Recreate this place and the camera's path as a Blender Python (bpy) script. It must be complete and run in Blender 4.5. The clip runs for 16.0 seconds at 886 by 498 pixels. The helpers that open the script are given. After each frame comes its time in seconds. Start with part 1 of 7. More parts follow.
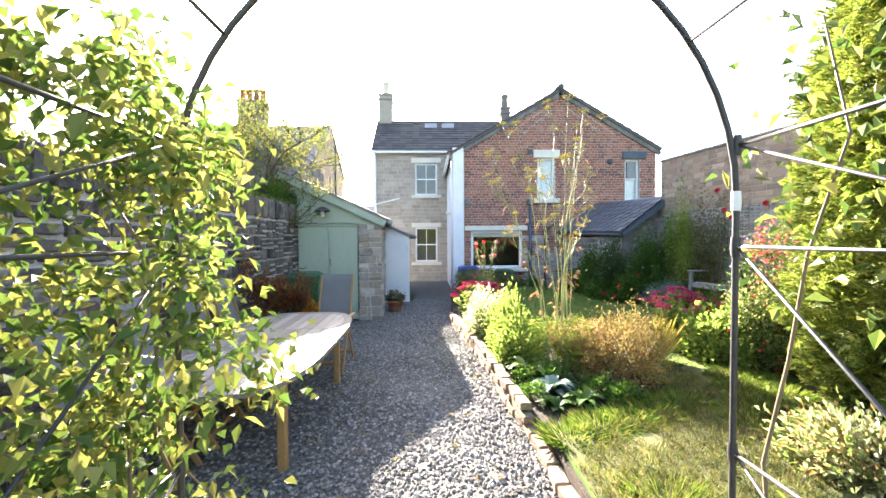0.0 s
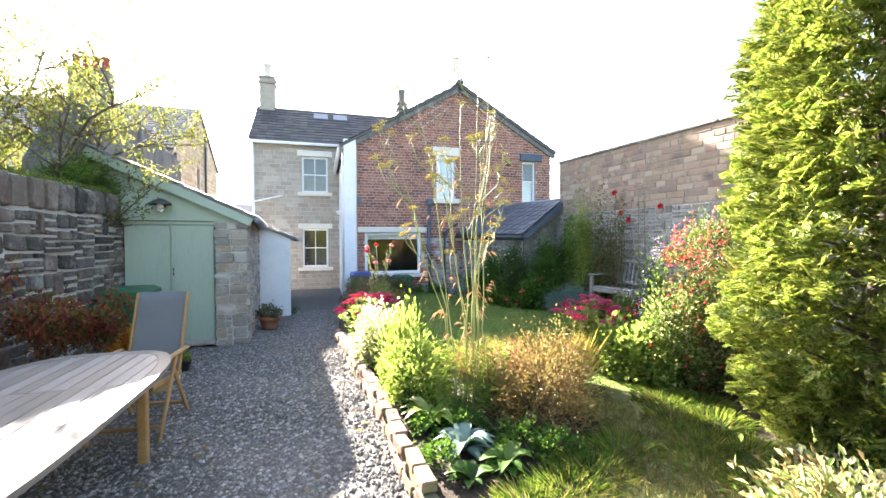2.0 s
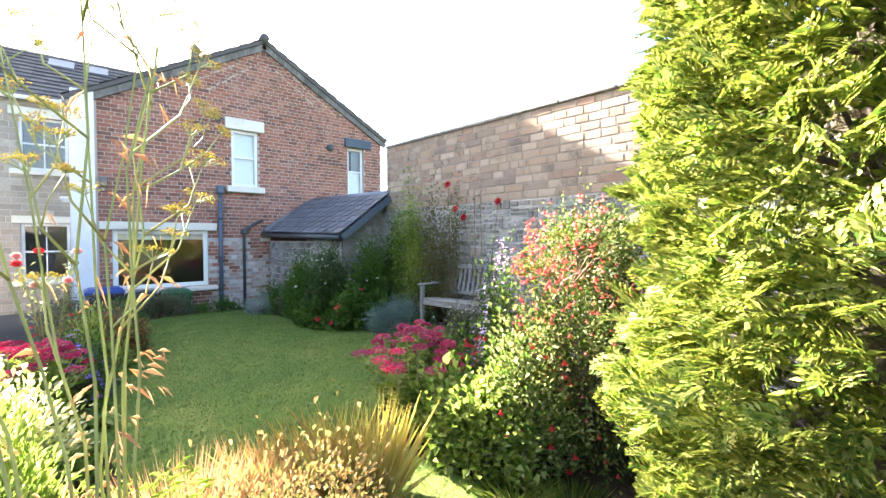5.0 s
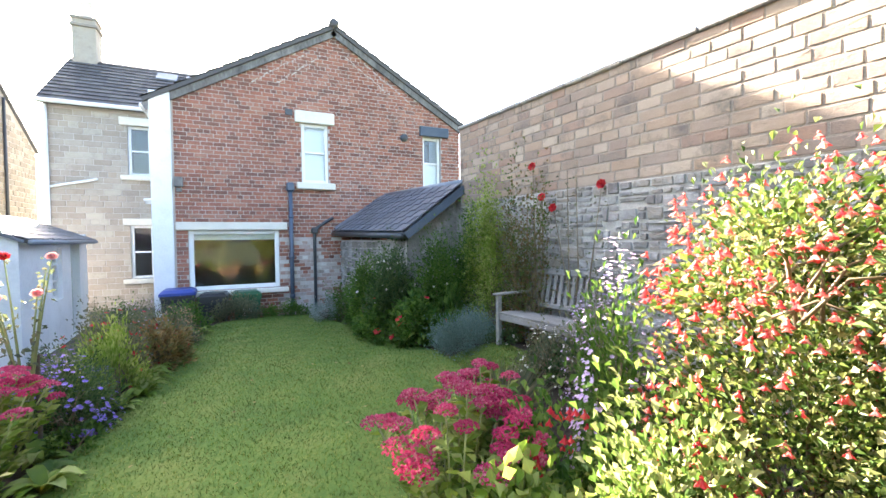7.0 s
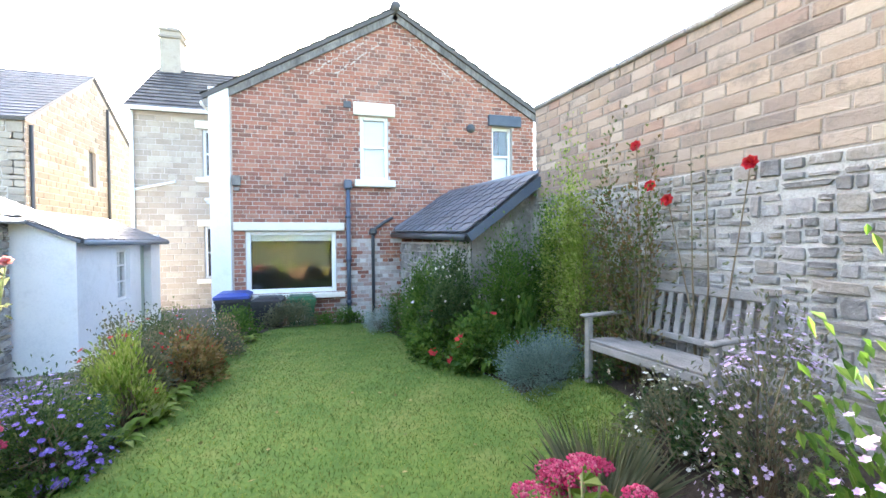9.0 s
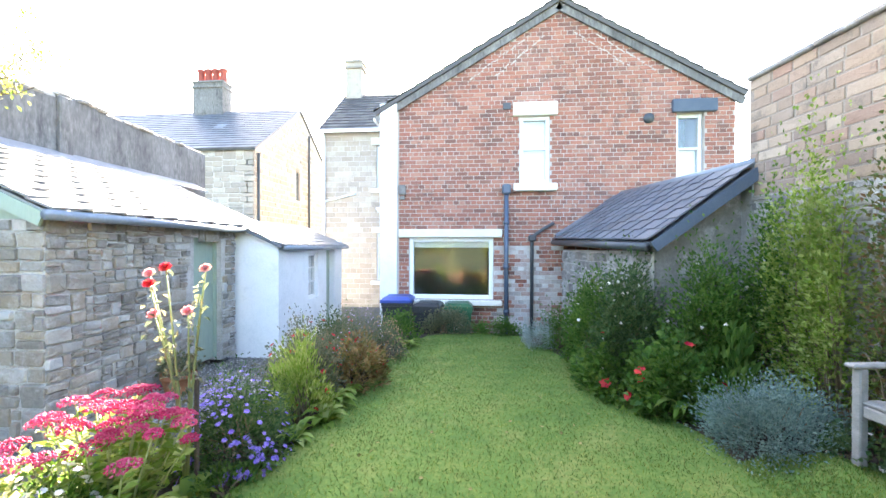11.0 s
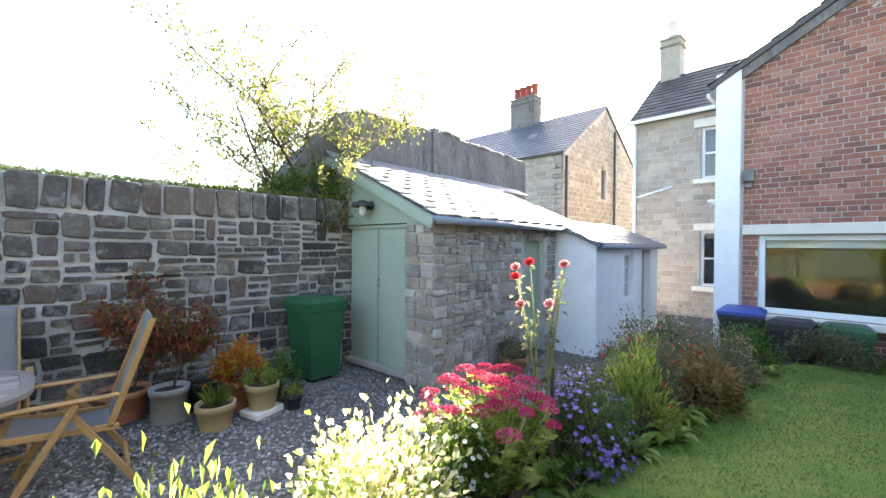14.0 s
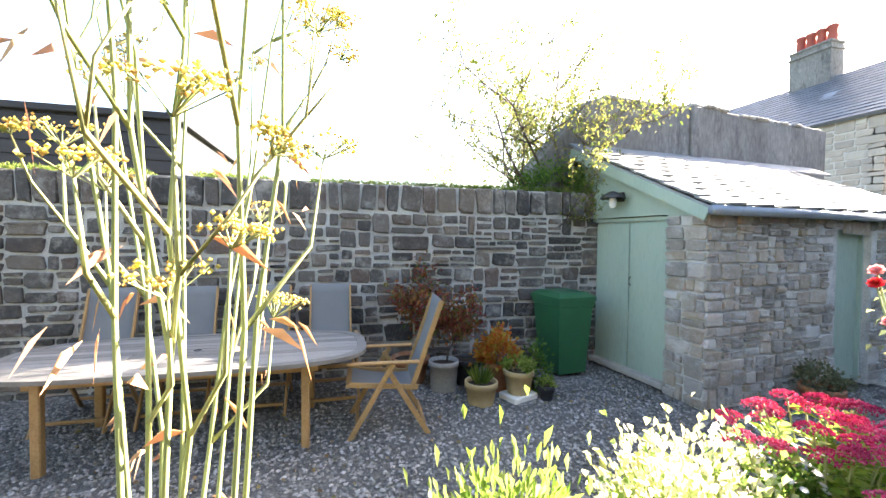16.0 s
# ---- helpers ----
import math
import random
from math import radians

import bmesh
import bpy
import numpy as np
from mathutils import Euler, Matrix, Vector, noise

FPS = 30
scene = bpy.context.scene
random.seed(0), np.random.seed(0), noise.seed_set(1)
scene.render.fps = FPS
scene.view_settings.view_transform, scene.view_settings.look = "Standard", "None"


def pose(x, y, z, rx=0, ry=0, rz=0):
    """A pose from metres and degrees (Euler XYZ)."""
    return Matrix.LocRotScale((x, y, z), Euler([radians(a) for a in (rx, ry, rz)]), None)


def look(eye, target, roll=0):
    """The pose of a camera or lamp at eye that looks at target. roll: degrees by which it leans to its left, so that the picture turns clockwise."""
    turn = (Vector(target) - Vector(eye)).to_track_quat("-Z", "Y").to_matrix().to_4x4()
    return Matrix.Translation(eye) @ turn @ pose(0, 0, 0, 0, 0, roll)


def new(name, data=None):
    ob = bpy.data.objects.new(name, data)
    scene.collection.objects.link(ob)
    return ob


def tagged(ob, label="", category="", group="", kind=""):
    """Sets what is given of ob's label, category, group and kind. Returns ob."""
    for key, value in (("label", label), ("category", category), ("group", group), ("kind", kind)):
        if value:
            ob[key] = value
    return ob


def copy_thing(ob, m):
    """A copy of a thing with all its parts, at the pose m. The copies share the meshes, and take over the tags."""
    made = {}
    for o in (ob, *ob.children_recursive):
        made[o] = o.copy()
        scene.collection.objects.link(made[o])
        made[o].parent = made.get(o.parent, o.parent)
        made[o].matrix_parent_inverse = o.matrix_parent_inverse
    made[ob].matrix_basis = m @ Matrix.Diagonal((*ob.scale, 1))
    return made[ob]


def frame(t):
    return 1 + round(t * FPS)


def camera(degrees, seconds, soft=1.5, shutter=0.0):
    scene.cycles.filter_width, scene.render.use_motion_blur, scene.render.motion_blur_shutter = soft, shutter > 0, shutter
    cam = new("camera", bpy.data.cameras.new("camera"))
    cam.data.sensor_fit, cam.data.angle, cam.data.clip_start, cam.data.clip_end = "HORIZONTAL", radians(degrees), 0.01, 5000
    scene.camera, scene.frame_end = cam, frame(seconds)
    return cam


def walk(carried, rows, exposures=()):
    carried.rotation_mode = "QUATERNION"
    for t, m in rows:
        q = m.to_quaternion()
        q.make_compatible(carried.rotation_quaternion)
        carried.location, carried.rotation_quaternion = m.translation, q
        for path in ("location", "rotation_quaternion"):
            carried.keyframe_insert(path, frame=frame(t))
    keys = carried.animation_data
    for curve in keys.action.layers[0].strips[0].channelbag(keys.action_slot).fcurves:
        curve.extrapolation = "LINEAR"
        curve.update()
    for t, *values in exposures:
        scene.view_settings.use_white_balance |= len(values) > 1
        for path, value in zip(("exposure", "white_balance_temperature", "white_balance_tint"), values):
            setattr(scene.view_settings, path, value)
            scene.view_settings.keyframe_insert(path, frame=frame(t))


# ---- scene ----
cam = camera(94.6, 16.0)
PATH = [
    (0, (0.372, -0.421, 1.691), (0.45, 1.576, 1.638), -0.3),
    (0.5, (0.415, -0.149, 1.695), (0.695, 1.831, 1.646), -0.6),
    (1, (0.489, 0.136, 1.692), (0.84, 2.104, 1.646), -0.2),
    (1.5, (0.569, 0.44, 1.687), (0.923, 2.408, 1.64), -0.3),
    (2, (0.633, 0.772, 1.687), (1.197, 2.69, 1.645), -0.2),
    (2.5, (0.724, 1.106, 1.687), (1.634, 2.886, 1.642), -0.4),
    (3, (0.936, 1.438, 1.679), (2.012, 3.123, 1.636), -0.1),
    (3.5, (1.207, 1.755, 1.684), (2.406, 3.356, 1.638), -0.1),
    (3.7, (1.316, 1.863, 1.687), (2.569, 3.421, 1.644), 0.0),
    (5.8, (2.422, 2.749, 1.722), (3.6, 4.364, 1.665), -0.6),
    (6, (2.523, 2.847, 1.722), (3.664, 4.489, 1.667), -0.7),
    (6.5, (2.771, 3.126, 1.716), (3.787, 4.848, 1.662), -0.7),
    (7, (2.988, 3.451, 1.715), (3.845, 5.257, 1.66), -0.7),
    (7.5, (3.174, 3.773, 1.715), (3.972, 5.607, 1.663), -0.8),
    (8, (3.334, 4.033, 1.703), (4.031, 5.907, 1.652), -0.8),
    (8.2, (3.374, 4.119, 1.702), (4.035, 6.006, 1.651), -0.8),
    (10.3, (3.476, 4.898, 1.747), (3.624, 6.892, 1.729), 0.0),
    (10.5, (3.471, 4.935, 1.748), (3.513, 6.935, 1.732), -0.1),
    (11, (3.432, 4.952, 1.756), (3.228, 6.941, 1.742), 0.1),
    (11.5, (3.369, 4.979, 1.759), (2.927, 6.929, 1.745), 0.1),
    (12, (3.281, 4.98, 1.761), (2.646, 6.877, 1.748), 0.1),
    (12.5, (3.195, 4.987, 1.761), (2.367, 6.807, 1.745), 0.2),
    (13, (3.134, 4.972, 1.756), (2.076, 6.669, 1.739), 0.4),
    (13.5, (3.08, 4.948, 1.747), (1.808, 6.491, 1.729), 0.4),
    (14, (3.04, 4.921, 1.738), (1.611, 6.32, 1.717), 0.4),
    (14.5, (2.981, 4.886, 1.733), (1.393, 6.102, 1.707), 0.4),
    (15, (2.915, 4.82, 1.733), (1.143, 5.746, 1.699), 0.7),
    (15.5, (2.864, 4.731, 1.735), (0.991, 5.431, 1.699), 0.7),
    (16, (2.795, 4.597, 1.732), (0.863, 5.109, 1.675), 0.6),
]
walk(cam, [(t, look(eye, target, roll)) for t, eye, target, roll in PATH],
     [(0.0, 3.68, 6600, 13), (1.5, 3.74, 6600, 13), (3.5, 3.88, 6600, 13), (6.0, 4.05, 6600, 13), (8.0, 4.3, 6600, 13), (10.5, 4.82, 6550, 12), (11.5, 4.7, 6550, 12), (13.0, 4.12, 6600, 13), (14.5, 3.86, 6600, 13), (16.0, 4.0, 6600, 13)])

# ---- world, sun, exposure ----
SUN_AZ, SUN_EL = -16.0, 24.4          # degrees; azimuth from +y towards +x
world = bpy.data.worlds.new("world")
scene.world = world
world.use_nodes = True
wn = world.node_tree.nodes
sky = wn.new("ShaderNodeTexSky")
sky.sky_type = 'NISHITA'
sky.sun_disc = False
sky.sun_elevation = radians(SUN_EL)
sky.sun_rotation = radians(SUN_AZ)
sky.air_density, sky.dust_density = 1.0, 3.0
world.node_tree.links.new(sky.outputs[0], wn["Background"].inputs[0])
wn["Background"].inputs[1].default_value = 0.07
sun = new("sun", bpy.data.lights.new("sun", 'SUN'))
sun.data.energy, sun.data.angle, sun.data.color = 5.0, radians(0.6), (1.0, 0.93, 0.82)
sun_dir = Vector((math.sin(radians(SUN_AZ)) * math.cos(radians(SUN_EL)),
                  math.cos(radians(SUN_AZ)) * math.cos(radians(SUN_EL)), math.sin(radians(SUN_EL))))
sun.matrix_world = look(sun_dir * 60, (0, 0, 0))

# ---- mesh helpers ----
rng = np.random.default_rng(7)


class Geo:
    """Collects vertices and faces for one mesh."""
    def __init__(self):
        self.v, self.f, self.n, self.sm, self.weld = [], [], 0, [], False

    def add(self, v, f, smooth=False):
        v = np.asarray(v, float).reshape(-1, 3)
        self.v.append(v)
        n = self.n
        self.f.extend([tuple(int(i) + n for i in q) for q in f])
        self.sm.extend([smooth] * len(f))
        self.n += len(v)
        return self

    def mesh(self, name, mat):
        me = bpy.data.meshes.new(name)
        v = np.concatenate(self.v) if self.v else np.zeros((0, 3))
        me.from_pydata(v.tolist(), [], self.f)
        me.polygons.foreach_set("use_smooth", self.sm)
        if self.weld:
            b = bmesh.new()
            b.from_mesh(me)
            bmesh.ops.remove_doubles(b, verts=b.verts, dist=1e-4)
            b.to_mesh(me)
            b.free()
        me.materials.append(mat)
        me.update()
        return me


def thing(name, at, label, category, group="", kind=""):
    ob = new(name)
    ob.location = at
    ob.empty_display_size = 0.1
    return tagged(ob, label, category, group, kind)


def part(name, geo, mat, parent, label=""):
    """One mesh under a thing or a part; vertices in world metres, as if the thing stood where it is made."""
    ob = new(name, geo.mesh(name, mat))
    base = parent
    off = Vector((0, 0, 0))
    while base is not None:
        off += base.location
        base = base.parent
    ob.parent = parent
    ob.location = -off if parent.parent is None else (0, 0, 0)
    if label:
        tagged(ob, label)
    return ob


def solo(name, geo, mat, label, category, kind="", group=""):
    return tagged(new(name, geo.mesh(name, mat)), label, category, group, kind)


def turn(v, rz=0, rx=0, ry=0):
    m = np.array(Euler((radians(rx), radians(ry), radians(rz))).to_matrix())
    return np.asarray(v, float) @ m.T


def box(g, c, s, rz=0, bev=0.0, rx=0, ry=0):
    """A box with chamfered edges."""
    c, h = np.asarray(c, float), np.asarray(s, float) / 2
    if bev <= 0:
        v = np.array([[x, y, z] for x in (-1, 1) for y in (-1, 1) for z in (-1, 1)], float) * h
        f = [(0, 1, 3, 2), (4, 6, 7, 5), (0, 4, 5, 1), (2, 3, 7, 6), (0, 2, 6, 4), (1, 5, 7, 3)]
        g.add(turn(v, rz, rx, ry) + c, f)
        return
    b = min(bev, h.min() * 0.9)
    v, idx = [], {}
    for i, sg in enumerate([(x, y, z) for x in (-1, 1) for y in (-1, 1) for z in (-1, 1)]):
        for a in range(3):
            p = [sg[k] * (h[k] if k == a else h[k] - b) for k in range(3)]
            idx[sg, a] = len(v)
            v.append(p)
    f = []
    sgn = (-1, 1)
    for a in range(3):
        o1, o2 = (a + 1) % 3, (a + 2) % 3
        for sa in sgn:
            q = []
            for p1, p2 in ((-1, -1), (1, -1), (1, 1), (-1, 1)):
                k = [0, 0, 0]
                k[a], k[o1], k[o2] = sa, p1, p2
                q.append(idx[tuple(k), a])
            f.append(tuple(q) if sa > 0 else tuple(q[::-1]))
            for sb in sgn:
                k1, k2 = [0, 0, 0], [0, 0, 0]
                k1[a], k1[o1], k1[o2] = sa, sb, -1
                k2[a], k2[o1], k2[o2] = sa, sb, 1
                q = (idx[tuple(k1), a], idx[tuple(k1), o1], idx[tuple(k2), o1], idx[tuple(k2), a])
                f.append(q if sa * sb > 0 else q[::-1])
    for x in sgn:
        for y in sgn:
            for z in sgn:
                q = tuple(idx[(x, y, z), a] for a in range(3))
                f.append(q if x * y * z > 0 else q[::-1])
    g.add(turn(np.array(v), rz, rx, ry) + c, f)


def tube(g, pts, r, seg=8, cap=True, smooth=True):
    """A round bar along points; r may be one radius or one for each point."""
    P = np.asarray(pts, float)
    n = len(P)
    r = np.broadcast_to(np.asarray(r, float), (n,))
    T = np.gradient(P, axis=0)
    T /= np.linalg.norm(T, axis=1)[:, None] + 1e-9
    ref = np.array([0, 0, 1.0]) if abs(T[0][2]) < 0.9 else np.array([1.0, 0, 0])
    v = []
    for i in range(n):
        a = np.cross(T[i], ref)
        a /= np.linalg.norm(a) + 1e-9
        b = np.cross(a, T[i])
        for k in range(seg):
            w = 2 * math.pi * k / seg
            v.append(P[i] + r[i] * (math.cos(w) * a + math.sin(w) * b))
    f = [(i * seg + k, i * seg + (k + 1) % seg, (i + 1) * seg + (k + 1) % seg, (i + 1) * seg + k)
         for i in range(n - 1) for k in range(seg)]
    if cap:
        f.append(tuple(range(seg))[::-1])
        f.append(tuple((n - 1) * seg + k for k in range(seg)))
    f = [q[::-1] for q in f]
    g.add(v, f, smooth)


def lathe(g, prof, c, seg=20, smooth=True, squash=(1, 1)):
    """Turns a profile of (radius, height) round the upright through c."""
    v = [(c[0] + r * squash[0] * math.cos(2 * math.pi * k / seg), c[1] + r * squash[1] * math.sin(2 * math.pi * k / seg), c[2] + z)
         for r, z in prof for k in range(seg)]
    f = [(i * seg + k, i * seg + (k + 1) % seg, (i + 1) * seg + (k + 1) % seg, (i + 1) * seg + k)
         for i in range(len(prof) - 1) for k in range(seg)]
    g.add(v, f, smooth)


def prism(g, poly, z0, z1):
    """An upright prism over a polygon in plan."""
    n = len(poly)
    v = [(x, y, z0) for x, y in poly] + [(x, y, z1) for x, y in poly]
    area = sum(poly[i][0] * poly[(i + 1) % n][1] - poly[(i + 1) % n][0] * poly[i][1] for i in range(n))
    f = [tuple(range(n, 2 * n)), tuple(range(n))[::-1]] + [(i, (i + 1) % n, (i + 1) % n + n, i + n) for i in range(n)]
    if area < 0:
        f = [q[::-1] for q in f]
    g.add(v, f)


def wall_cells(g, us, top, holes, put, z0):
    """A wall as upright cells between the breaks us, under the line top(u), with rectangular holes (u0, u1, z0, z1).
    put(u, z, side) gives the place of a corner on the front (0) or back (1)."""
    g.weld = True
    us = sorted(set(us) | {h[0] for h in holes} | {h[1] for h in holes})
    for a, b in zip(us[:-1], us[1:]):
        m = (a + b) / 2
        cut = sorted((h[2], h[3]) for h in holes if h[0] <= m <= h[1])
        lo = z0
        spans = []
        for c0, c1 in cut:
            spans.append((lo, c0, False))
            lo = c1
        spans.append((lo, None, True))
        for s0, s1, last in spans:
            ta, tb = (top(a + 1e-6), top(b - 1e-6)) if last else (s1, s1)
            if max(ta, tb) - s0 < 1e-4:
                continue
            v = [put(a, s0, 0), put(b, s0, 0), put(b, tb, 0), put(a, ta, 0), put(a, s0, 1), put(b, s0, 1), put(b, tb, 1), put(a, ta, 1)]
            g.add(v, [(0, 1, 2, 3), (5, 4, 7, 6), (4, 0, 3, 7), (1, 5, 6, 2), (3, 2, 6, 7), (4, 5, 1, 0)])


def inside(poly, x, y):
    x, y = np.asarray(x), np.asarray(y)
    r = np.zeros(x.shape, bool)
    n = len(poly)
    for i in range(n):
        (x0, y0), (x1, y1) = poly[i], poly[(i + 1) % n]
        if y0 == y1:
            continue
        c = ((y0 > y) != (y1 > y)) & (x < (x1 - x0) * (y - y0) / (y1 - y0) + x0)
        r ^= c
    return r


# ---- materials ----
def nodes(name):
    m = bpy.data.materials.new(name)
    m.use_nodes = True
    nt = m.node_tree
    return m, nt, nt.nodes["Principled BSDF"], nt.links.new


def ramp(nt, stops):
    r = nt.nodes.new("ShaderNodeValToRGB")
    e = r.color_ramp.elements
    while len(e) < len(stops):
        e.new(0.5)
    for el, (p, c) in zip(e, stops):
        el.position, el.color = p, (*c, 1)
    return r


def coords(nt, scale=1.0):
    """Object coordinates; stretch by scale."""
    tc = nt.nodes.new("ShaderNodeNewGeometry")
    mp = nt.nodes.new("ShaderNodeMapping")
    mp.inputs["Scale"].default_value = (scale, scale, scale) if not isinstance(scale, tuple) else scale
    nt.links.new(tc.outputs["Position"], mp.inputs["Vector"])
    return mp.outputs[0]


def noisy(nt, scale, detail=4, rough=0.6, vec=None):
    n = nt.nodes.new("ShaderNodeTexNoise")
    n.inputs["Scale"].default_value, n.inputs["Detail"].default_value, n.inputs["Roughness"].default_value = scale, detail, rough
    nt.links.new(vec if vec is not None else coords(nt), n.inputs["Vector"])
    return n


def mixc(nt, fac, a, b, mode='MIX'):
    m = nt.nodes.new("ShaderNodeMix")
    m.data_type, m.blend_type = 'RGBA', mode
    for sock, val in ((m.inputs[0], fac), (m.inputs[6], a), (m.inputs[7], b)):
        if hasattr(val, "links"):
            nt.links.new(val, sock)
        else:
            sock.default_value = val if isinstance(val, (int, float)) else (*val, 1)
    return m.outputs[2]


def bumped(nt, p, height, strength=0.3, dist=0.01):
    b = nt.nodes.new("ShaderNodeBump")
    b.inputs["Strength"].default_value, b.inputs["Distance"].default_value = strength, dist
    nt.links.new(height, b.inputs["Height"])
    nt.links.new(b.outputs[0], p.inputs["Normal"])


def surface(name, cols, big=1.5, fine=25.0, rough=0.85, bump=0.3, dist=0.008, metal=0.0, stain=None, stain_amt=0.5, piece=None, spec=0.3, stretch=1.0):
    """A worn surface: a ramp of colours over large and fine noise; piece: colours picked for each piece."""
    m, nt, p, link = nodes(name)
    vec = coords(nt, stretch)
    n1, n2 = noisy(nt, big, 5, 0.65, vec), noisy(nt, fine, 6, 0.7, vec)
    add = nt.nodes.new("ShaderNodeMath")
    add.operation = 'ADD'
    half = nt.nodes.new("ShaderNodeMath")
    half.operation = 'MULTIPLY'
    half.inputs[1].default_value = 0.5
    link(n1.outputs[0], add.inputs[0])
    link(n2.outputs[0], add.inputs[1])
    link(add.outputs[0], half.inputs[0])
    k = len(cols)
    r = ramp(nt, [(0.32 + 0.36 * i / max(1, k - 1), c) for i, c in enumerate(cols)])
    link(half.outputs[0], r.inputs[0])
    col = r.outputs[0]
    if piece:
        rnd = nt.nodes.new("ShaderNodeObjectInfo").outputs["Random"]
        geo = nt.nodes.new("ShaderNodeNewGeometry").outputs["Random Per Island"]
        sm = nt.nodes.new("ShaderNodeMath")
        sm.operation = 'ADD'
        fr = nt.nodes.new("ShaderNodeMath")
        fr.operation = 'FRACT'
        link(rnd, sm.inputs[0])
        link(geo, sm.inputs[1])
        link(sm.outputs[0], fr.inputs[0])
        r2 = ramp(nt, [((i + 0.5) / len(piece), c) for i, c in enumerate(piece)])
        r2.color_ramp.interpolation = 'LINEAR'
        link(fr.outputs[0], r2.inputs[0])
        col = mixc(nt, 0.38, r2.outputs[0], col)
    if stain:
        n3 = noisy(nt, 3.1, 8, 0.75, vec)
        r3 = ramp(nt, [(0.52, (0, 0, 0)), (0.66, (1, 1, 1))])
        link(n3.outputs[0], r3.inputs[0])
        f = nt.nodes.new("ShaderNodeMath")
        f.operation = 'MULTIPLY'
        f.inputs[1].default_value = stain_amt
        link(r3.outputs[0], f.inputs[0])
        col = mixc(nt, f.outputs[0], col, stain)
    link(col, p.inputs["Base Color"])
    p.inputs["Roughness"].default_value, p.inputs["Metallic"].default_value = rough, metal
    p.inputs["Specular IOR Level"].default_value = spec
    if bump:
        bumped(nt, p, n2.outputs[0], bump, dist)
    return m


def leafy(name, cols, thru=0.45, rough=0.5, gloss=0.12, patch=(2.5, 0.75, 1.2)):
    """Leaves: colours by leaf, light passing through."""
    m, nt, p, link = nodes(name)
    out = nt.nodes["Material Output"]
    geo = nt.nodes.new("ShaderNodeNewGeometry").outputs["Random Per Island"]
    r = ramp(nt, [((i + 0.5) / len(cols), c) for i, c in enumerate(cols)])
    link(geo, r.inputs[0])
    n = noisy(nt, patch[0], 3)
    v = ramp(nt, [(0.35, (patch[1],) * 3), (0.7, (patch[2],) * 3)])
    link(n.outputs[0], v.inputs[0])
    col = mixc(nt, 1.0, r.outputs[0], v.outputs[0], 'MULTIPLY')
    link(col, p.inputs["Base Color"])
    p.inputs["Roughness"].default_value = rough
    p.inputs["Specular IOR Level"].default_value = gloss * 2
    tr = nt.nodes.new("ShaderNodeBsdfTranslucent")
    bright = mixc(nt, 1.0, col, (1.15, 1.15, 0.9), 'MULTIPLY')
    link(bright, tr.inputs["Color"])
    mx = nt.nodes.new("ShaderNodeMixShader")
    mx.inputs[0].default_value = thru
    link(p.outputs[0], mx.inputs[1])
    link(tr.outputs[0], mx.inputs[2])
    link(mx.outputs[0], out.inputs[0])
    return m


def glassy(name):
    m, nt, p, link = nodes(name)
    p.inputs["Base Color"].default_value = (0.9, 0.95, 0.95, 1)
    p.inputs["Transmission Weight"].default_value = 1.0
    p.inputs["Roughness"].default_value = 0.0
    p.inputs["IOR"].default_value = 1.5
    return m


BRICKC = [(0.09, 0.05, 0.045), (0.27, 0.10, 0.065), (0.38, 0.17, 0.115), (0.30, 0.11, 0.075), (0.12, 0.06, 0.05), (0.42, 0.22, 0.16), (0.34, 0.13, 0.085), (0.20, 0.085, 0.065), (0.36, 0.15, 0.10)]
M = {}
M["brick"] = surface("brick", [(0.16, 0.07, 0.05), (0.32, 0.14, 0.095), (0.46, 0.27, 0.21)], 0.8, 40, 0.9, 0.4, 0.004, piece=BRICKC, stain=(0.085, 0.06, 0.052), stain_amt=0.7)
M["edging_brick"] = surface("edging_brick", [(0.10, 0.07, 0.045), (0.22, 0.15, 0.10), (0.34, 0.27, 0.20)], 5, 50, 0.95, 0.8, 0.012, piece=[(0.20, 0.13, 0.09), (0.32, 0.20, 0.14), (0.14, 0.10, 0.075), (0.38, 0.29, 0.21), (0.26, 0.15, 0.10)], stain=(0.13, 0.15, 0.05), stain_amt=0.8)
M["mortar"] = surface("mortar", [(0.40, 0.35, 0.31), (0.54, 0.49, 0.44)], 2, 60, 0.95, 0.3, 0.004)
M["mortar_brown"] = surface("mortar_brown", [(0.16, 0.13, 0.105), (0.40, 0.34, 0.28)], 2, 60, 0.95, 0.5, 0.01)
M["mortar_pale"] = surface("mortar_pale", [(0.20, 0.185, 0.165), (0.44, 0.415, 0.375), (0.62, 0.59, 0.54)], 3, 60, 0.95, 0.5, 0.01)
STONEC = [(0.028, 0.027, 0.026), (0.08, 0.072, 0.064), (0.17, 0.145, 0.12), (0.045, 0.042, 0.04), (0.21, 0.165, 0.125), (0.10, 0.09, 0.082), (0.15, 0.10, 0.075), (0.026, 0.026, 0.027), (0.13, 0.115, 0.10)]
M["rubble"] = surface("rubble", [(0.022, 0.02, 0.019), (0.085, 0.076, 0.066), (0.26, 0.235, 0.20)], 7, 26, 0.92, 1.0, 0.02, piece=STONEC, stain=(0.40, 0.375, 0.33), stain_amt=0.62)
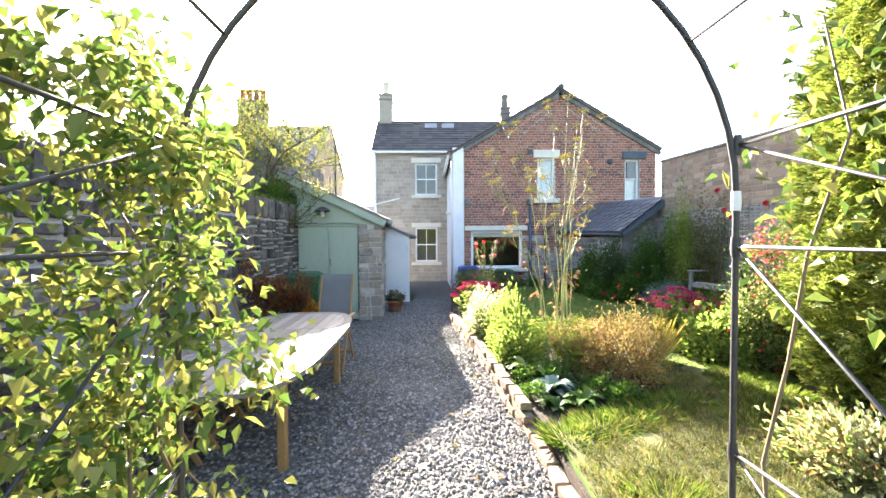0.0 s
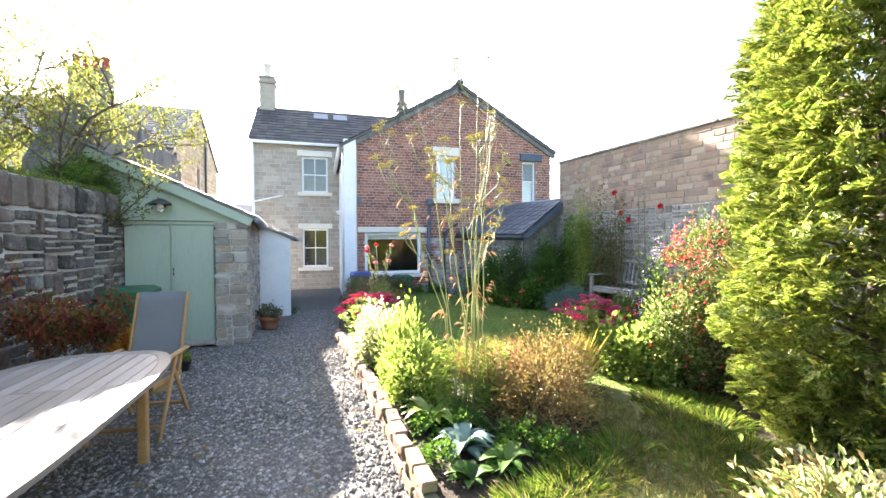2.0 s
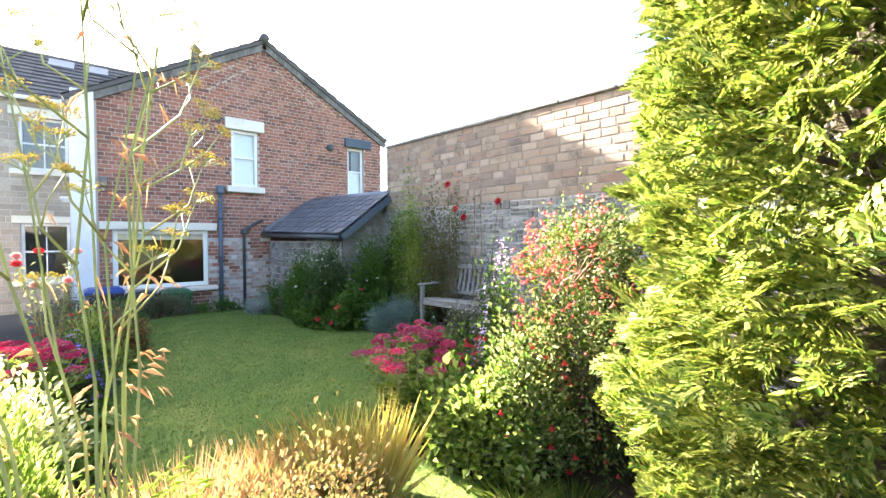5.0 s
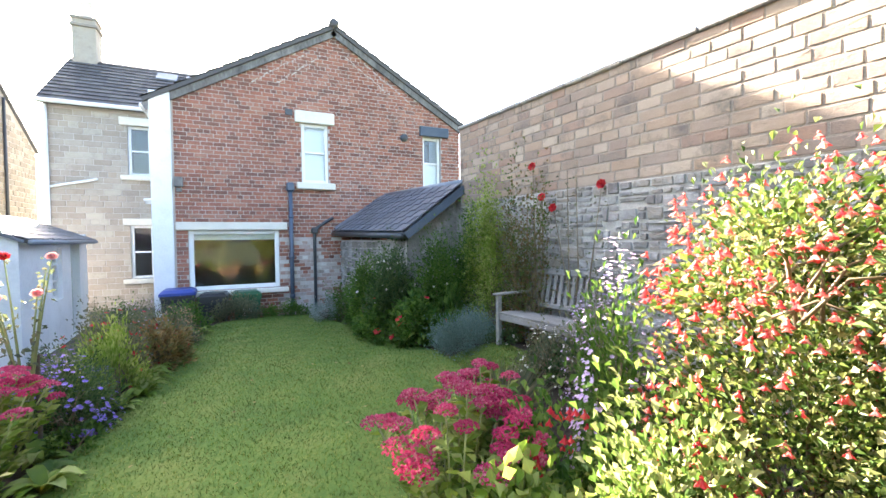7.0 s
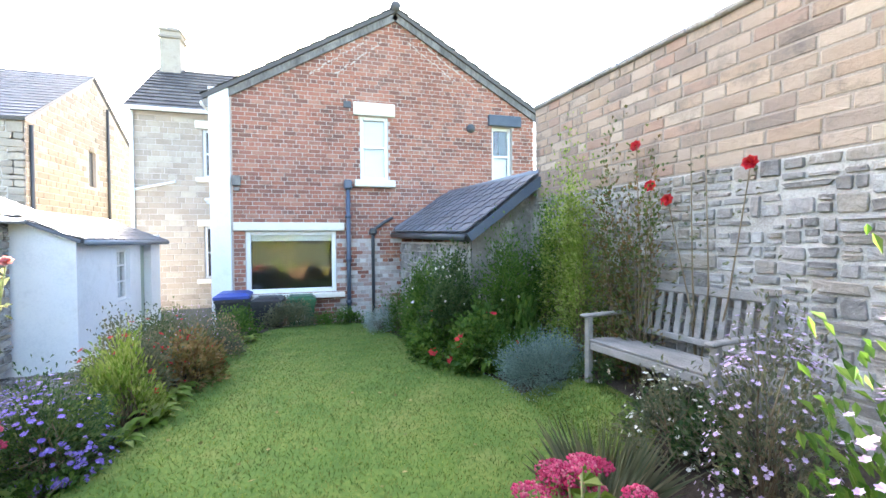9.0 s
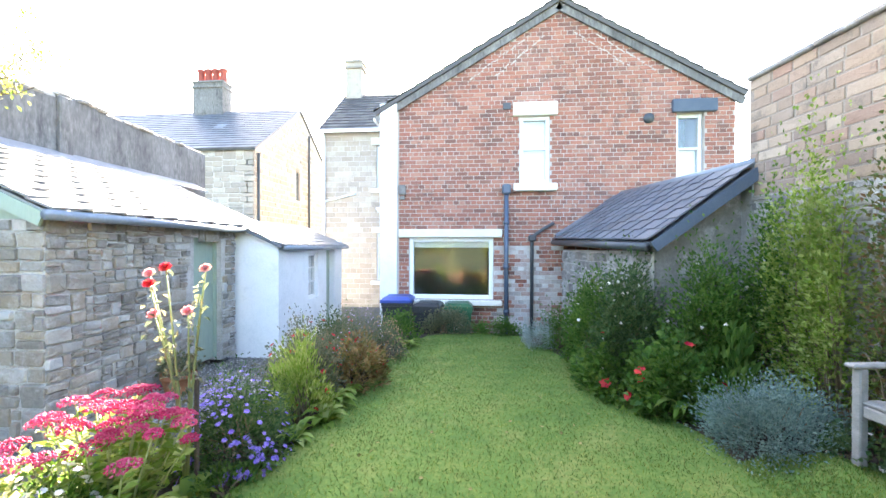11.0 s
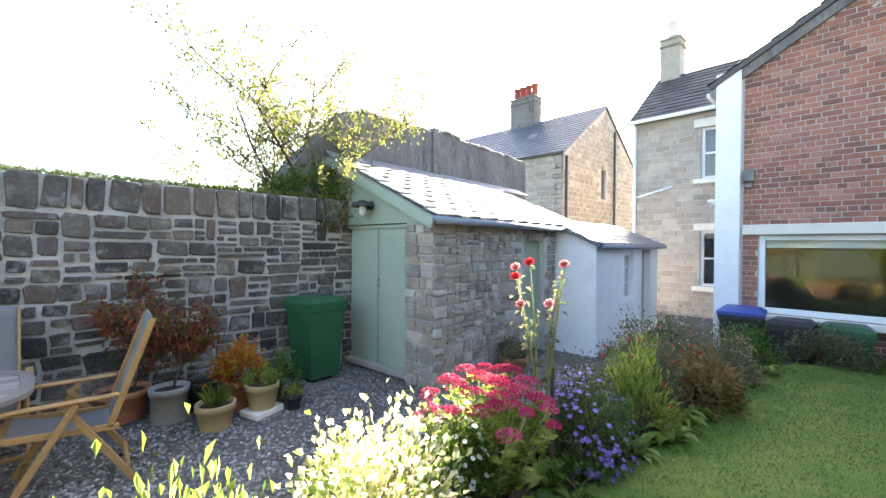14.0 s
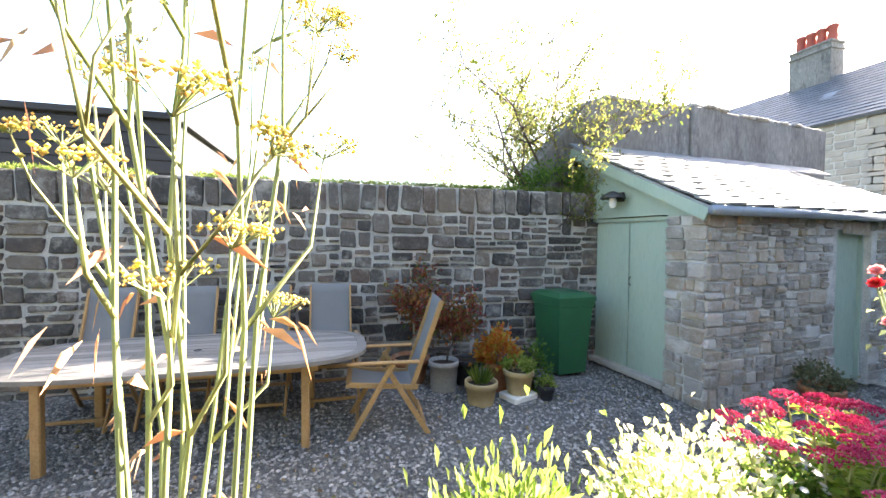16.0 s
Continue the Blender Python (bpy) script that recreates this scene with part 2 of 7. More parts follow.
SHEDC = [(0.30, 0.27, 0.23), (0.15, 0.135, 0.115), (0.40, 0.35, 0.28), (0.28, 0.21, 0.13), (0.62, 0.60, 0.56), (0.12, 0.11, 0.10), (0.36, 0.29, 0.20), (0.22, 0.20, 0.175), (0.44, 0.41, 0.36)]
M["shed_stone"] = surface("shed_stone", [(0.11, 0.10, 0.088), (0.30, 0.27, 0.23), (0.54, 0.51, 0.46)], 6, 26, 0.92, 1.0, 0.018, piece=SHEDC, stain=(0.62, 0.60, 0.57), stain_amt=0.5)
EASTC = [(0.36, 0.25, 0.17), (0.24, 0.17, 0.125), (0.42, 0.32, 0.23), (0.31, 0.17, 0.12), (0.17, 0.13, 0.11), (0.38, 0.29, 0.22), (0.46, 0.37, 0.28)]
M["east_block"] = surface("east_block", [(0.22, 0.17, 0.13), (0.33, 0.26, 0.20), (0.42, 0.35, 0.28)], 3, 40, 0.92, 0.6, 0.008, piece=EASTC, stain=(0.10, 0.09, 0.08), stain_amt=0.7)
M["grey_rubble"] = surface("grey_rubble", [(0.12, 0.11, 0.10), (0.27, 0.255, 0.24), (0.46, 0.45, 0.43)], 6, 26, 0.92, 1.0, 0.018, piece=[(0.15, 0.14, 0.13), (0.27, 0.25, 0.23), (0.38, 0.36, 0.34), (0.21, 0.19, 0.175), (0.33, 0.28, 0.22)], stain=(0.58, 0.57, 0.55), stain_amt=0.6)
HOUSEC = [(0.37, 0.305, 0.24), (0.29, 0.245, 0.20), (0.42, 0.36, 0.29), (0.33, 0.26, 0.195), (0.23, 0.195, 0.165), (0.46, 0.41, 0.34)]
M["house_stone"] = surface("house_stone", [(0.22, 0.195, 0.165), (0.36, 0.32, 0.27), (0.46, 0.42, 0.365)], 3, 30, 0.9, 0.5, 0.006, piece=HOUSEC, stain=(0.18, 0.16, 0.14), stain_amt=0.4)
M["white_render"] = surface("white_render", [(0.66, 0.67, 0.68), (0.78, 0.78, 0.78), (0.82, 0.82, 0.81)], 1.3, 30, 0.8, 0.25, 0.004, stain=(0.5, 0.5, 0.47), stain_amt=0.25)
M["white_paint"] = surface("white_paint", [(0.74, 0.74, 0.72), (0.82, 0.82, 0.80)], 3, 40, 0.5, 0.08, 0.002)
M["cream_stone"] = surface("cream_stone", [(0.62, 0.58, 0.49), (0.74, 0.70, 0.62)], 3, 40, 0.8, 0.2, 0.003, stain=(0.45, 0.42, 0.36), stain_amt=0.3)
M["blue_lintel"] = surface("blue_lintel", [(0.06, 0.08, 0.11), (0.10, 0.12, 0.15)], 3, 40, 0.7, 0.2, 0.003)
M["sage_paint"] = surface("sage_paint", [(0.25, 0.315, 0.25), (0.31, 0.375, 0.295), (0.34, 0.40, 0.32)], 1.5, 30, 0.55, 0.1, 0.003, stretch=(1, 1, 0.25), stain=(0.24, 0.29, 0.25), stain_amt=0.3)
M["slate"] = surface("slate", [(0.06, 0.065, 0.08), (0.11, 0.12, 0.14), (0.16, 0.17, 0.19)], 2, 25, 0.5, 0.5, 0.006, piece=[(0.07, 0.08, 0.10), (0.11, 0.12, 0.145), (0.15, 0.155, 0.17), (0.09, 0.09, 0.10)], spec=0.5)
M["shed_slate"] = surface("shed_slate", [(0.15, 0.14, 0.13), (0.26, 0.25, 0.23), (0.34, 0.33, 0.31)], 2, 25, 0.6, 0.5, 0.006, piece=[(0.19, 0.18, 0.17), (0.23, 0.22, 0.205), (0.27, 0.26, 0.24), (0.21, 0.195, 0.18)], spec=0.4)
M["roof_tile"] = surface("roof_tile", [(0.055, 0.05, 0.05), (0.09, 0.085, 0.085), (0.13, 0.12, 0.115)], 2, 25, 0.7, 0.4, 0.006, piece=[(0.06, 0.055, 0.055), (0.09, 0.085, 0.085), (0.12, 0.11, 0.10)])
M["lead"] = surface("lead", [(0.17, 0.19, 0.22), (0.26, 0.28, 0.31)], 3, 30, 0.45, 0.2, 0.004, metal=0.3)
M["cement_render"] = surface("cement_render", [(0.09, 0.085, 0.08), (0.17, 0.16, 0.15), (0.30, 0.285, 0.265)], 1.1, 20, 0.95, 0.4, 0.01, stain=(0.055, 0.052, 0.05), stain_amt=0.75, stretch=(1, 1, 0.35))
M["black_pipe"] = surface("black_pipe", [(0.035, 0.04, 0.045), (0.06, 0.065, 0.07)], 5, 60, 0.4, 0.1, 0.002, spec=0.5)
M["blue_pipe"] = surface("blue_pipe", [(0.05, 0.075, 0.11), (0.08, 0.10, 0.14)], 5, 60, 0.4, 0.1, 0.002, spec=0.5)
M["dark_metal"] = surface("dark_metal", [(0.045, 0.045, 0.05), (0.09, 0.085, 0.08)], 8, 80, 0.5, 0.2, 0.002, metal=0.6, spec=0.5)
M["teak"] = surface("teak", [(0.20, 0.115, 0.045), (0.31, 0.185, 0.075), (0.40, 0.25, 0.11)], 3, 60, 0.55, 0.25, 0.003, stretch=(1, 1, 1))
M["weathered_teak"] = surface("weathered_teak", [(0.09, 0.082, 0.074), (0.19, 0.175, 0.16), (0.33, 0.31, 0.285)], 2, 40, 0.55, 0.35, 0.003, piece=[(0.13, 0.12, 0.108), (0.22, 0.205, 0.185), (0.28, 0.26, 0.24)], stretch=(12, 0.8, 6))
M["grey_wood"] = surface("grey_wood", [(0.13, 0.122, 0.11), (0.22, 0.208, 0.19), (0.32, 0.30, 0.28)], 3, 50, 0.8, 0.4, 0.003, stretch=(4, 1, 4))
M["sling"] = surface("sling", [(0.13, 0.13, 0.125), (0.17, 0.17, 0.165)], 2, 200, 0.8, 0.3, 0.002)
M["green_plastic"] = surface("green_plastic", [(0.014, 0.075, 0.03), (0.022, 0.105, 0.042)], 2, 40, 0.42, 0.08, 0.002, spec=0.5)
M["blue_plastic"] = surface("blue_plastic", [(0.02, 0.045, 0.22), (0.03, 0.07, 0.32)], 2, 40, 0.42, 0.08, 0.002, spec=0.5)
M["black_plastic"] = surface("black_plastic", [(0.015, 0.015, 0.017), (0.03, 0.03, 0.032)], 2, 40, 0.45, 0.1, 0.002, spec=0.5)
M["terracotta"] = surface("terracotta", [(0.30, 0.12, 0.06), (0.42, 0.19, 0.10)], 4, 40, 0.85, 0.3, 0.003, stain=(0.45, 0.40, 0.34), stain_amt=0.4)
M["stoneware"] = surface("stoneware", [(0.22, 0.21, 0.20), (0.38, 0.37, 0.35)], 5, 40, 0.9, 0.6, 0.006)
M["tan_pot"] = surface("tan_pot", [(0.30, 0.22, 0.11), (0.42, 0.32, 0.17)], 5, 50, 0.85, 0.5, 0.004)
M["gravel"] = surface("gravel", [(0.045, 0.042, 0.038), (0.13, 0.123, 0.113), (0.25, 0.24, 0.22)], 30, 90, 0.95, 1.0, 0.02)
M["pebble"] = surface("pebble", [(0.12, 0.113, 0.103), (0.26, 0.245, 0.225)], 6, 60, 0.85, 0.3, 0.003, piece=[(0.05, 0.047, 0.043), (0.15, 0.14, 0.128), (0.26, 0.245, 0.225), (0.46, 0.44, 0.41), (0.12, 0.10, 0.083), (0.32, 0.305, 0.28), (0.085, 0.08, 0.073)])
M["soil"] = surface("soil", [(0.025, 0.018, 0.012), (0.055, 0.04, 0.028), (0.09, 0.07, 0.05)], 6, 50, 0.95, 1.0, 0.03)
M["turf"] = surface("turf", [(0.04, 0.09, 0.014), (0.085, 0.14, 0.022), (0.18, 0.195, 0.045)], 1.6, 30, 0.95, 0.4, 0.006, stain=(0.22, 0.215, 0.065), stain_amt=0.5)
M["rough_turf"] = surface("rough_turf", [(0.04, 0.04, 0.014), (0.09, 0.095, 0.03), (0.19, 0.165, 0.07)], 2.2, 50, 0.95, 0.7, 0.02)
M["whitewashed"] = surface("whitewashed", [(0.20, 0.11, 0.085), (0.42, 0.38, 0.35), (0.66, 0.64, 0.62)], 7, 30, 0.9, 0.4, 0.004, piece=[(0.58, 0.56, 0.54), (0.24, 0.11, 0.08), (0.64, 0.62, 0.60), (0.13, 0.08, 0.07), (0.50, 0.47, 0.44), (0.32, 0.16, 0.12)])
M["dark_board"] = surface("dark_board", [(0.012, 0.012, 0.014), (0.03, 0.03, 0.034)], 3, 40, 0.7, 0.3, 0.004, stretch=(1, 0.2, 6))
M["far_ground"] = surface("far_ground", [(0.06, 0.08, 0.03), (0.10, 0.11, 0.05)], 0.3, 4, 0.95, 0.3, 0.02)
# interior walls: near-black colour stands in for room shade, so panes show reflections
M["dimmed_plaster"] = surface("dimmed_plaster", [(0.07, 0.065, 0.06), (0.11, 0.10, 0.09)], 2, 30, 0.9, 0)
M["blind"] = surface("blind", [(0.72, 0.72, 0.70), (0.8, 0.8, 0.78)], 2, 60, 0.8, 0.1, 0.002)
M["pot_red"] = surface("pot_red", [(0.24, 0.055, 0.045), (0.36, 0.10, 0.075)], 3, 30, 0.8, 0.2, 0.003)
M["bark"] = surface("bark", [(0.06, 0.045, 0.035), (0.13, 0.10, 0.08)], 8, 40, 0.95, 0.8, 0.01)
M["glass"] = glassy("glass")

# ---- pieces: stones, bricks, slates ----
def stone_mesh(name, mat, seed, square=0.0):
    """A stone of unit size, face towards -y: squared, or rounded and uneven."""
    r = np.random.default_rng(seed)
    if square:
        base = [(-.5, -.46), (-.48, -.5), (.48, -.5), (.5, -.46), (.5, .46), (.48, .5), (-.48, .5), (-.5, .46)]
        ring = np.array(base) + r.uniform(-.01, .01, (8, 2))
    else:
        ring = []
        for sx, sz in ((-1, -1), (1, -1), (1, 1), (-1, 1)):
            cx, cz = r.uniform(.02, .14), r.uniform(.03, .20)
            a, b = (sx * .5, sz * (.5 - cz)), (sx * (.5 - cx), sz * .5)
            ring += [a, b] if sx * sz > 0 else [b, a]
        ring = np.array(ring) + r.uniform(-.055, .055, (8, 2))
    v = [(x, 0.0, z) for x, z in ring]
    v += [(x * 0.97, -0.72, z * 0.97) for x, z in ring]
    v += [(x * (0.94 if square else 0.90), -1.0 + r.uniform(-.3, .22), z * (0.88 if square else 0.85)) for x, z in ring]
    v.append((r.uniform(-.1, .1), -1.06, r.uniform(-.1, .1)))
    f = []
    for k in range(2):
        f += [(k * 8 + i, k * 8 + (i + 1) % 8, k * 8 + 8 + (i + 1) % 8, k * 8 + 8 + i) for i in range(8)]
    f += [(16 + i, 16 + (i + 1) % 8, 24) for i in range(8)]
    g = Geo().add(v, f)
    return g.mesh(name, mat)


def lay_rubble(u0, u1, z0, z1, hs, ws, seed, gap=0.02, band=3.0):
    """Uneven stones: staggered blocks of wall, each split again and again into stones of uneven size."""
    r = np.random.default_rng(seed)
    out = []

    def split(a, b, c, d):
        w, h = b - a, d - c
        wm, hm = r.uniform(*ws), r.uniform(*hs)
        if w > wm * 1.5 and (w / wm >= h / hm or h < hs[0] * 1.7):
            m = a + w * r.uniform(.34, .66)
            split(a, m, c, d)
            split(m, b, c, d)
        elif h > hm * 1.45 and h > hs[0] * 1.7:
            m = c + h * r.uniform(.36, .64)
            split(a, b, c, m)
            split(a, b, m, d)
        else:
            e = gap * r.uniform(.7, 1.4)
            out.append(((a + b) / 2 + r.uniform(-.2, .2) * gap, (c + d) / 2 + r.uniform(-.2, .2) * gap, w - e, h - e))
    rows = max(1, int(round((z1 - z0) / (hs[1] * band))))
    lv = np.linspace(z0, z1, rows + 1)
    for c, d in zip(lv[:-1], lv[1:]):
        u = u0
        while u < u1 - 1e-6:
            w = ws[1] * r.uniform(1.6, 3.2)
            b = u1 if u1 - u - w < ws[1] else u + w
            k0, k1 = c, d
            split(u, b, k0, k1)
            u = b
    return [q for q in out if q[2] > 0.025 and q[3] > 0.02]


def lay_bricks(u0, u1, z0, z1, ch, bl, gap=0.011):
    out, n, z = [], 0, z0
    while z + ch <= z1 + 1e-3:
        header = n % 4 == 3
        l = bl / 2 if header else bl
        u = u0 - (l / 2 if n % 2 else 0)
        while u < u1 - 0.02:
            a, b = max(u, u0), min(u + l, u1)
            if b - a > 0.05:
                out.append(((a + b) / 2, z + ch / 2, b - a - gap, ch - gap))
            u += l
        z += ch
        n += 1
    return out


def trim(layout, holes, pad=0.008):
    """Cuts the pieces back where they would cross an opening."""
    out = []
    for u, z, w, h in layout:
        bits = [(u - w / 2, u + w / 2)]
        for a, b, c, d in holes:
            if c - h * 0.4 < z < d + h * 0.4:
                nxt = []
                for p, q in bits:
                    if q <= a - pad or p >= b + pad:
                        nxt.append((p, q))
                    else:
                        nxt += [(p, a - pad)] if p < a - pad else []
                        nxt += [(b + pad, q)] if q > b + pad else []
                bits = nxt
        out += [((p + q) / 2, z, q - p, h) for p, q in bits if q - p > 0.03]
    return out


def lay_pieces(parent, name, layout, origin, rz, mats, depth, near, most=300, square=0.0, joined="masonry"):
    """Sets the pieces on a wall's face: the ones nearest the point `near` as parts, the rest joined."""
    r = np.random.default_rng(len(layout))
    meshes = [stone_mesh(name, mats, 40 + k, square) for k in range(16)]
    tmpl = [np.array([v.co for v in me.vertices]) for me in meshes]
    polys = [[tuple(p.vertices) for p in me.polygons] for me in meshes]
    c, s = math.cos(radians(rz)), math.sin(radians(rz))
    off = Vector((0, 0, 0))
    base = parent
    while base is not None:
        off += base.location
        base = base.parent
    if parent.parent is not None:
        off = Vector((0, 0, 0))
    layout = sorted(layout, key=lambda q: (origin[0] + c * q[0] - near[0]) ** 2 + (origin[1] + s * q[0] - near[1]) ** 2 + (q[1] - near[2]) ** 2)
    rest = Geo()
    for i, (u, z, w, h) in enumerate(layout):
        k = int(r.integers(16))
        d = depth * r.uniform(0.6, 1.25)
        flip = -1 if r.random() < 0.5 and not square else 1
        x, y = origin[0] + c * u, origin[1] + s * u
        if i < most:
            ob = new(name, meshes[k])
            ob.parent = parent
            ob.matrix_basis = Matrix.Translation(Vector((x, y, z)) - off) @ pose(0, 0, 0, 0, 0, rz) @ pose(0, 0, 0, 0, 0 if square else float(r.uniform(-2.5, 2.5)), 0) @ Matrix.Diagonal((w, d, h, 1))
        else:
            v = tmpl[k] * (w, d, h)
            rest.add(np.c_[x + c * v[:, 0] - s * v[:, 1], y + s * v[:, 0] + c * v[:, 1], z + v[:, 2]], polys[k])
    if rest.n:
        tagged(part(joined, rest, mats, parent), kind="stuff")


def lay_slates(parent, name, p0, U, V, ulen, vlen, sw, sh, mat, thick=0.008, most=300, taper=None):
    """Slates in courses on the plane from p0 along U (level) and V (up the slope)."""
    U, V = Vector(U).normalized(), Vector(V).normalized()
    N = U.cross(V).normalized()
    if N.z < 0:
        N = -N
    g = Geo()
    box(g, (0, 0, 0), (1, 1, 1), bev=0.0)
    me = g.mesh(name, mat)
    off = parent.location.copy()
    rows = int(vlen / sh + 0.5)
    sh = vlen / rows
    r = np.random.default_rng(rows)
    rest, count = Geo(), 0
    for j in range(rows):
        u = -sw / 2 if j % 2 else 0.0
        lo, hi = taper(j / rows) if taper else (0.0, 1.0)
        while u < ulen - 0.02:
            a, b = max(u, lo * ulen), min(u + sw, hi * ulen)
            if b - a > 0.04:
                tilt = 1.6 * thick
                ax = V * sh * 1.12 - N * tilt
                cen = Vector(p0) + U * ((a + b) / 2) + V * (sh * (j + 0.5)) + N * (thick + tilt / 2 + r.uniform(0, .002))
                m = Matrix.Identity(4)
                for k in range(3):
                    m[k][0], m[k][1], m[k][2], m[k][3] = U[k] * (b - a - 0.012), ax[k], N[k] * thick, (cen - off)[k]
                if count < most:
                    ob = new(name, me)
                    ob.parent = parent
                    ob.matrix_basis = m
                else:
                    m2 = np.array(m)
                    v = np.array([vv.co for vv in me.vertices])
                    rest.add(v @ m2[:3, :3].T + m2[:3, 3] + np.array(off), [tuple(p.vertices) for p in me.polygons])
                count += 1
            u += sw
    if rest.n:
        tagged(part("slate_rest", rest, mat, parent), kind="stuff")


# ---- ground ----
g = Geo()
g.add([(-400, -400, -0.42), (400, -400, -0.42), (400, 400, -0.42), (-400, 400, -0.42)], [(0, 1, 2, 3)])
solo("ground", g, M["far_ground"], "open ground of grass and earth reaching far", "ground", "structure")


def gravel_z(x, y):
    return np.interp(y, [-50, 7, 13.5, 60], [0.0, 0.0, -0.28, -0.28])


g = Geo()
xs, ys = np.linspace(-2.6, 1.45, 28), np.r_[np.linspace(-6, 14, 120), np.linspace(14.5, 19, 10)]
vv = [(x, y, float(gravel_z(x, y)) + 0.012 * noise.noise((x * 1.3, y * 1.3, 0))) for y in ys for x in xs]
g.add(vv, [(j * 28 + i, j * 28 + i + 1, (j + 1) * 28 + i + 1, (j + 1) * 28 + i) for j in range(len(ys) - 1) for i in range(27)], True)
g.add([(1.0, 12.2, -0.277), (5.0, 12.2, -0.277), (5.0, 13.36, -0.277), (1.0, 13.36, -0.277)], [(0, 1, 2, 3)])
pave = solo("pavement", g, M["gravel"], "loose grey gravel path and yard", "gravel path", "structure")

BED_W = [(1.36, -6), (1.34, 1.0), (1.32, 2.4), (1.30, 3.0), (1.25, 3.6), (1.20, 4.8), (1.08, 6.0), (0.98, 7.0), (0.92, 8.0), (0.95, 9.5), (1.05, 11.0), (1.15, 12.3)]
LAWN = [(1.36, -6), (1.36, 2.6), (2.0, 2.95), (2.75, 3.3), (2.9, 3.8), (2.5, 4.5), (2.1, 5.4), (1.8, 6.6), (1.75, 7.3), (1.9, 8.3), (2.02, 9.5), (2.1, 10.5), (2.15, 11.6), (2.4, 12.2), (2.85, 12.5),
        (3.6, 12.55), (4.1, 12.35), (4.45, 11.4), (4.7, 10.4), (5.05, 9.3), (5.35, 8.5), (5.72, 7.9), (5.6, 7.2), (4.95, 6.5), (4.2, 6.05), (3.75, 5.6), (3.62, 5.0), (3.75, 4.5), (3.75, 3.8), (3.6, 3.2), (3.75, 2.4), (4.4, 1.2), (4.6, -6)]
g = Geo()
prism(g, BED_W + [(2.3, 12.66), (4.9, 12.7), (4.9, 13.3), (6.05, 13.3), (8.05, -6)], -0.40, 0.115)
solo("bed_soil", g, M["soil"], "dark bare earth of the flower borders", "soil", "structure")
g = Geo()
prism(g, LAWN, 0.0, 0.145)
lawn = solo("lawn", g, M["turf"], "mown green garden lawn with worn mossy patches", "lawn", "structure")

# bank rising to the tall wall: grass as far as the bench, then earth
def bank_z(x, y):
    end = np.clip(np.minimum((y - 5.6) / 0.7, (9.5 - y) / 0.7), 0, 1)
    return 0.10 + 0.22 * end * np.clip((x - 5.2) / 0.62, 0, 1)


def on_bank_lawn(x, y):
    return (x < np.interp(y, [6.4, 6.9, 7.4, 7.9, 8.2], [5.2, 5.75, 5.98, 5.98, 5.5])) & (y > 6.4) & (y < 8.2)


earth, turf_bank = Geo(), Geo()
nx, ny = 50, 70
for geo_, grassy in ((earth, False), (turf_bank, True)):
    pts_, fcs = [], []
    for j in range(ny):
        yb = 5.6 + 3.9 * j / (ny - 1)
        for i in range(nx):
            xb = 5.0 + (6.42 + 0.11 * (9.88 - yb) - 5.0) * i / (nx - 1)
            pts_.append((xb, yb, float(bank_z(xb, yb)) + 0.012 * noise.noise((xb * 5, yb * 5, 1))))
    for j in range(ny - 1):
        for i in range(nx - 1):
            p_ = pts_[j * nx + i]
            if bool(on_bank_lawn(p_[0], p_[1])) == grassy:
                fcs.append((j * nx + i, j * nx + i + 1, (j + 1) * nx + i + 1, (j + 1) * nx + i))
    geo_.add(pts_, fcs, True)
solo("bed_bank", earth, M["soil"], "dark bank of earth rising to the tall wall", "soil", "structure")
solo("lawn_bank", turf_bank, M["turf"], "grassy edge of the lawn rising to the bench", "lawn", "structure")

FRONT = [(1.37, -5.9), (1.37, 2.58), (2.0, 2.92), (2.75, 3.27), (2.92, 3.8), (3.3, 4.4), (3.72, 4.1), (3.62, 3.25), (3.77, 2.4), (4.4, 1.2), (4.55, -5.9)]
g = Geo()
prism(g, FRONT, 0.05, 0.15)
solo("worn_grass_path", g, M["rough_turf"], "worn mossy grass path with bare patches", "grass path", "structure")

# ---- west boundary wall (rubble) ----
WX = -2.35
g = Geo()
box(g, (WX - 0.25, 1.4, 1.16), (0.47, 14.2, 2.44))
wall_west = solo("wall_west", g, M["mortar_pale"], "old rubble stone boundary wall with pale mortar", "garden wall", "structure")

# ---- east wall: coursed blocks over grey rubble ----
EX, EY, ESK = 6.38, 9.88, 6.3               # the wall's north end and its lean off the wing, in degrees
ecs, esn = math.cos(radians(ESK)), math.sin(radians(ESK))


def ew(u, v, z):
    """From the tall wall's own plan (u southwards from its north end, v outwards) to the world."""
    return (EX + esn * u + ecs * v, EY - ecs * u + esn * v, z)


def ewx(y, v=0.0):
    return EX + math.tan(radians(ESK)) * (EY - y) + v


g = Geo()
box(g, ew(8.0, 0.25, 1.69), (0.48, 16.0, 3.82), rz=ESK)
wall_east = solo("wall_east", g, M["mortar_brown"], "tall wall of brown coursed blocks over grey rubble", "garden wall", "structure")
g = Geo()
for k in range(20):
    box(g, ew(0.4 + 0.8 * k, 0.24, 3.625 + rng.uniform(-.006, .006)), (0.55, 0.79, 0.055), rz=ESK + rng.uniform(-.6, .6), bev=0.015)
part("coping", g, M["grey_rubble"], wall_east)
g = Geo()
box(g, ew(8.0, 0.008, 1.03), (0.01, 15.96, 2.56), rz=ESK)
lower_wall = part("lower_wall", g, M["mortar_pale"], wall_east, "grey rubble with pale lime mortar")

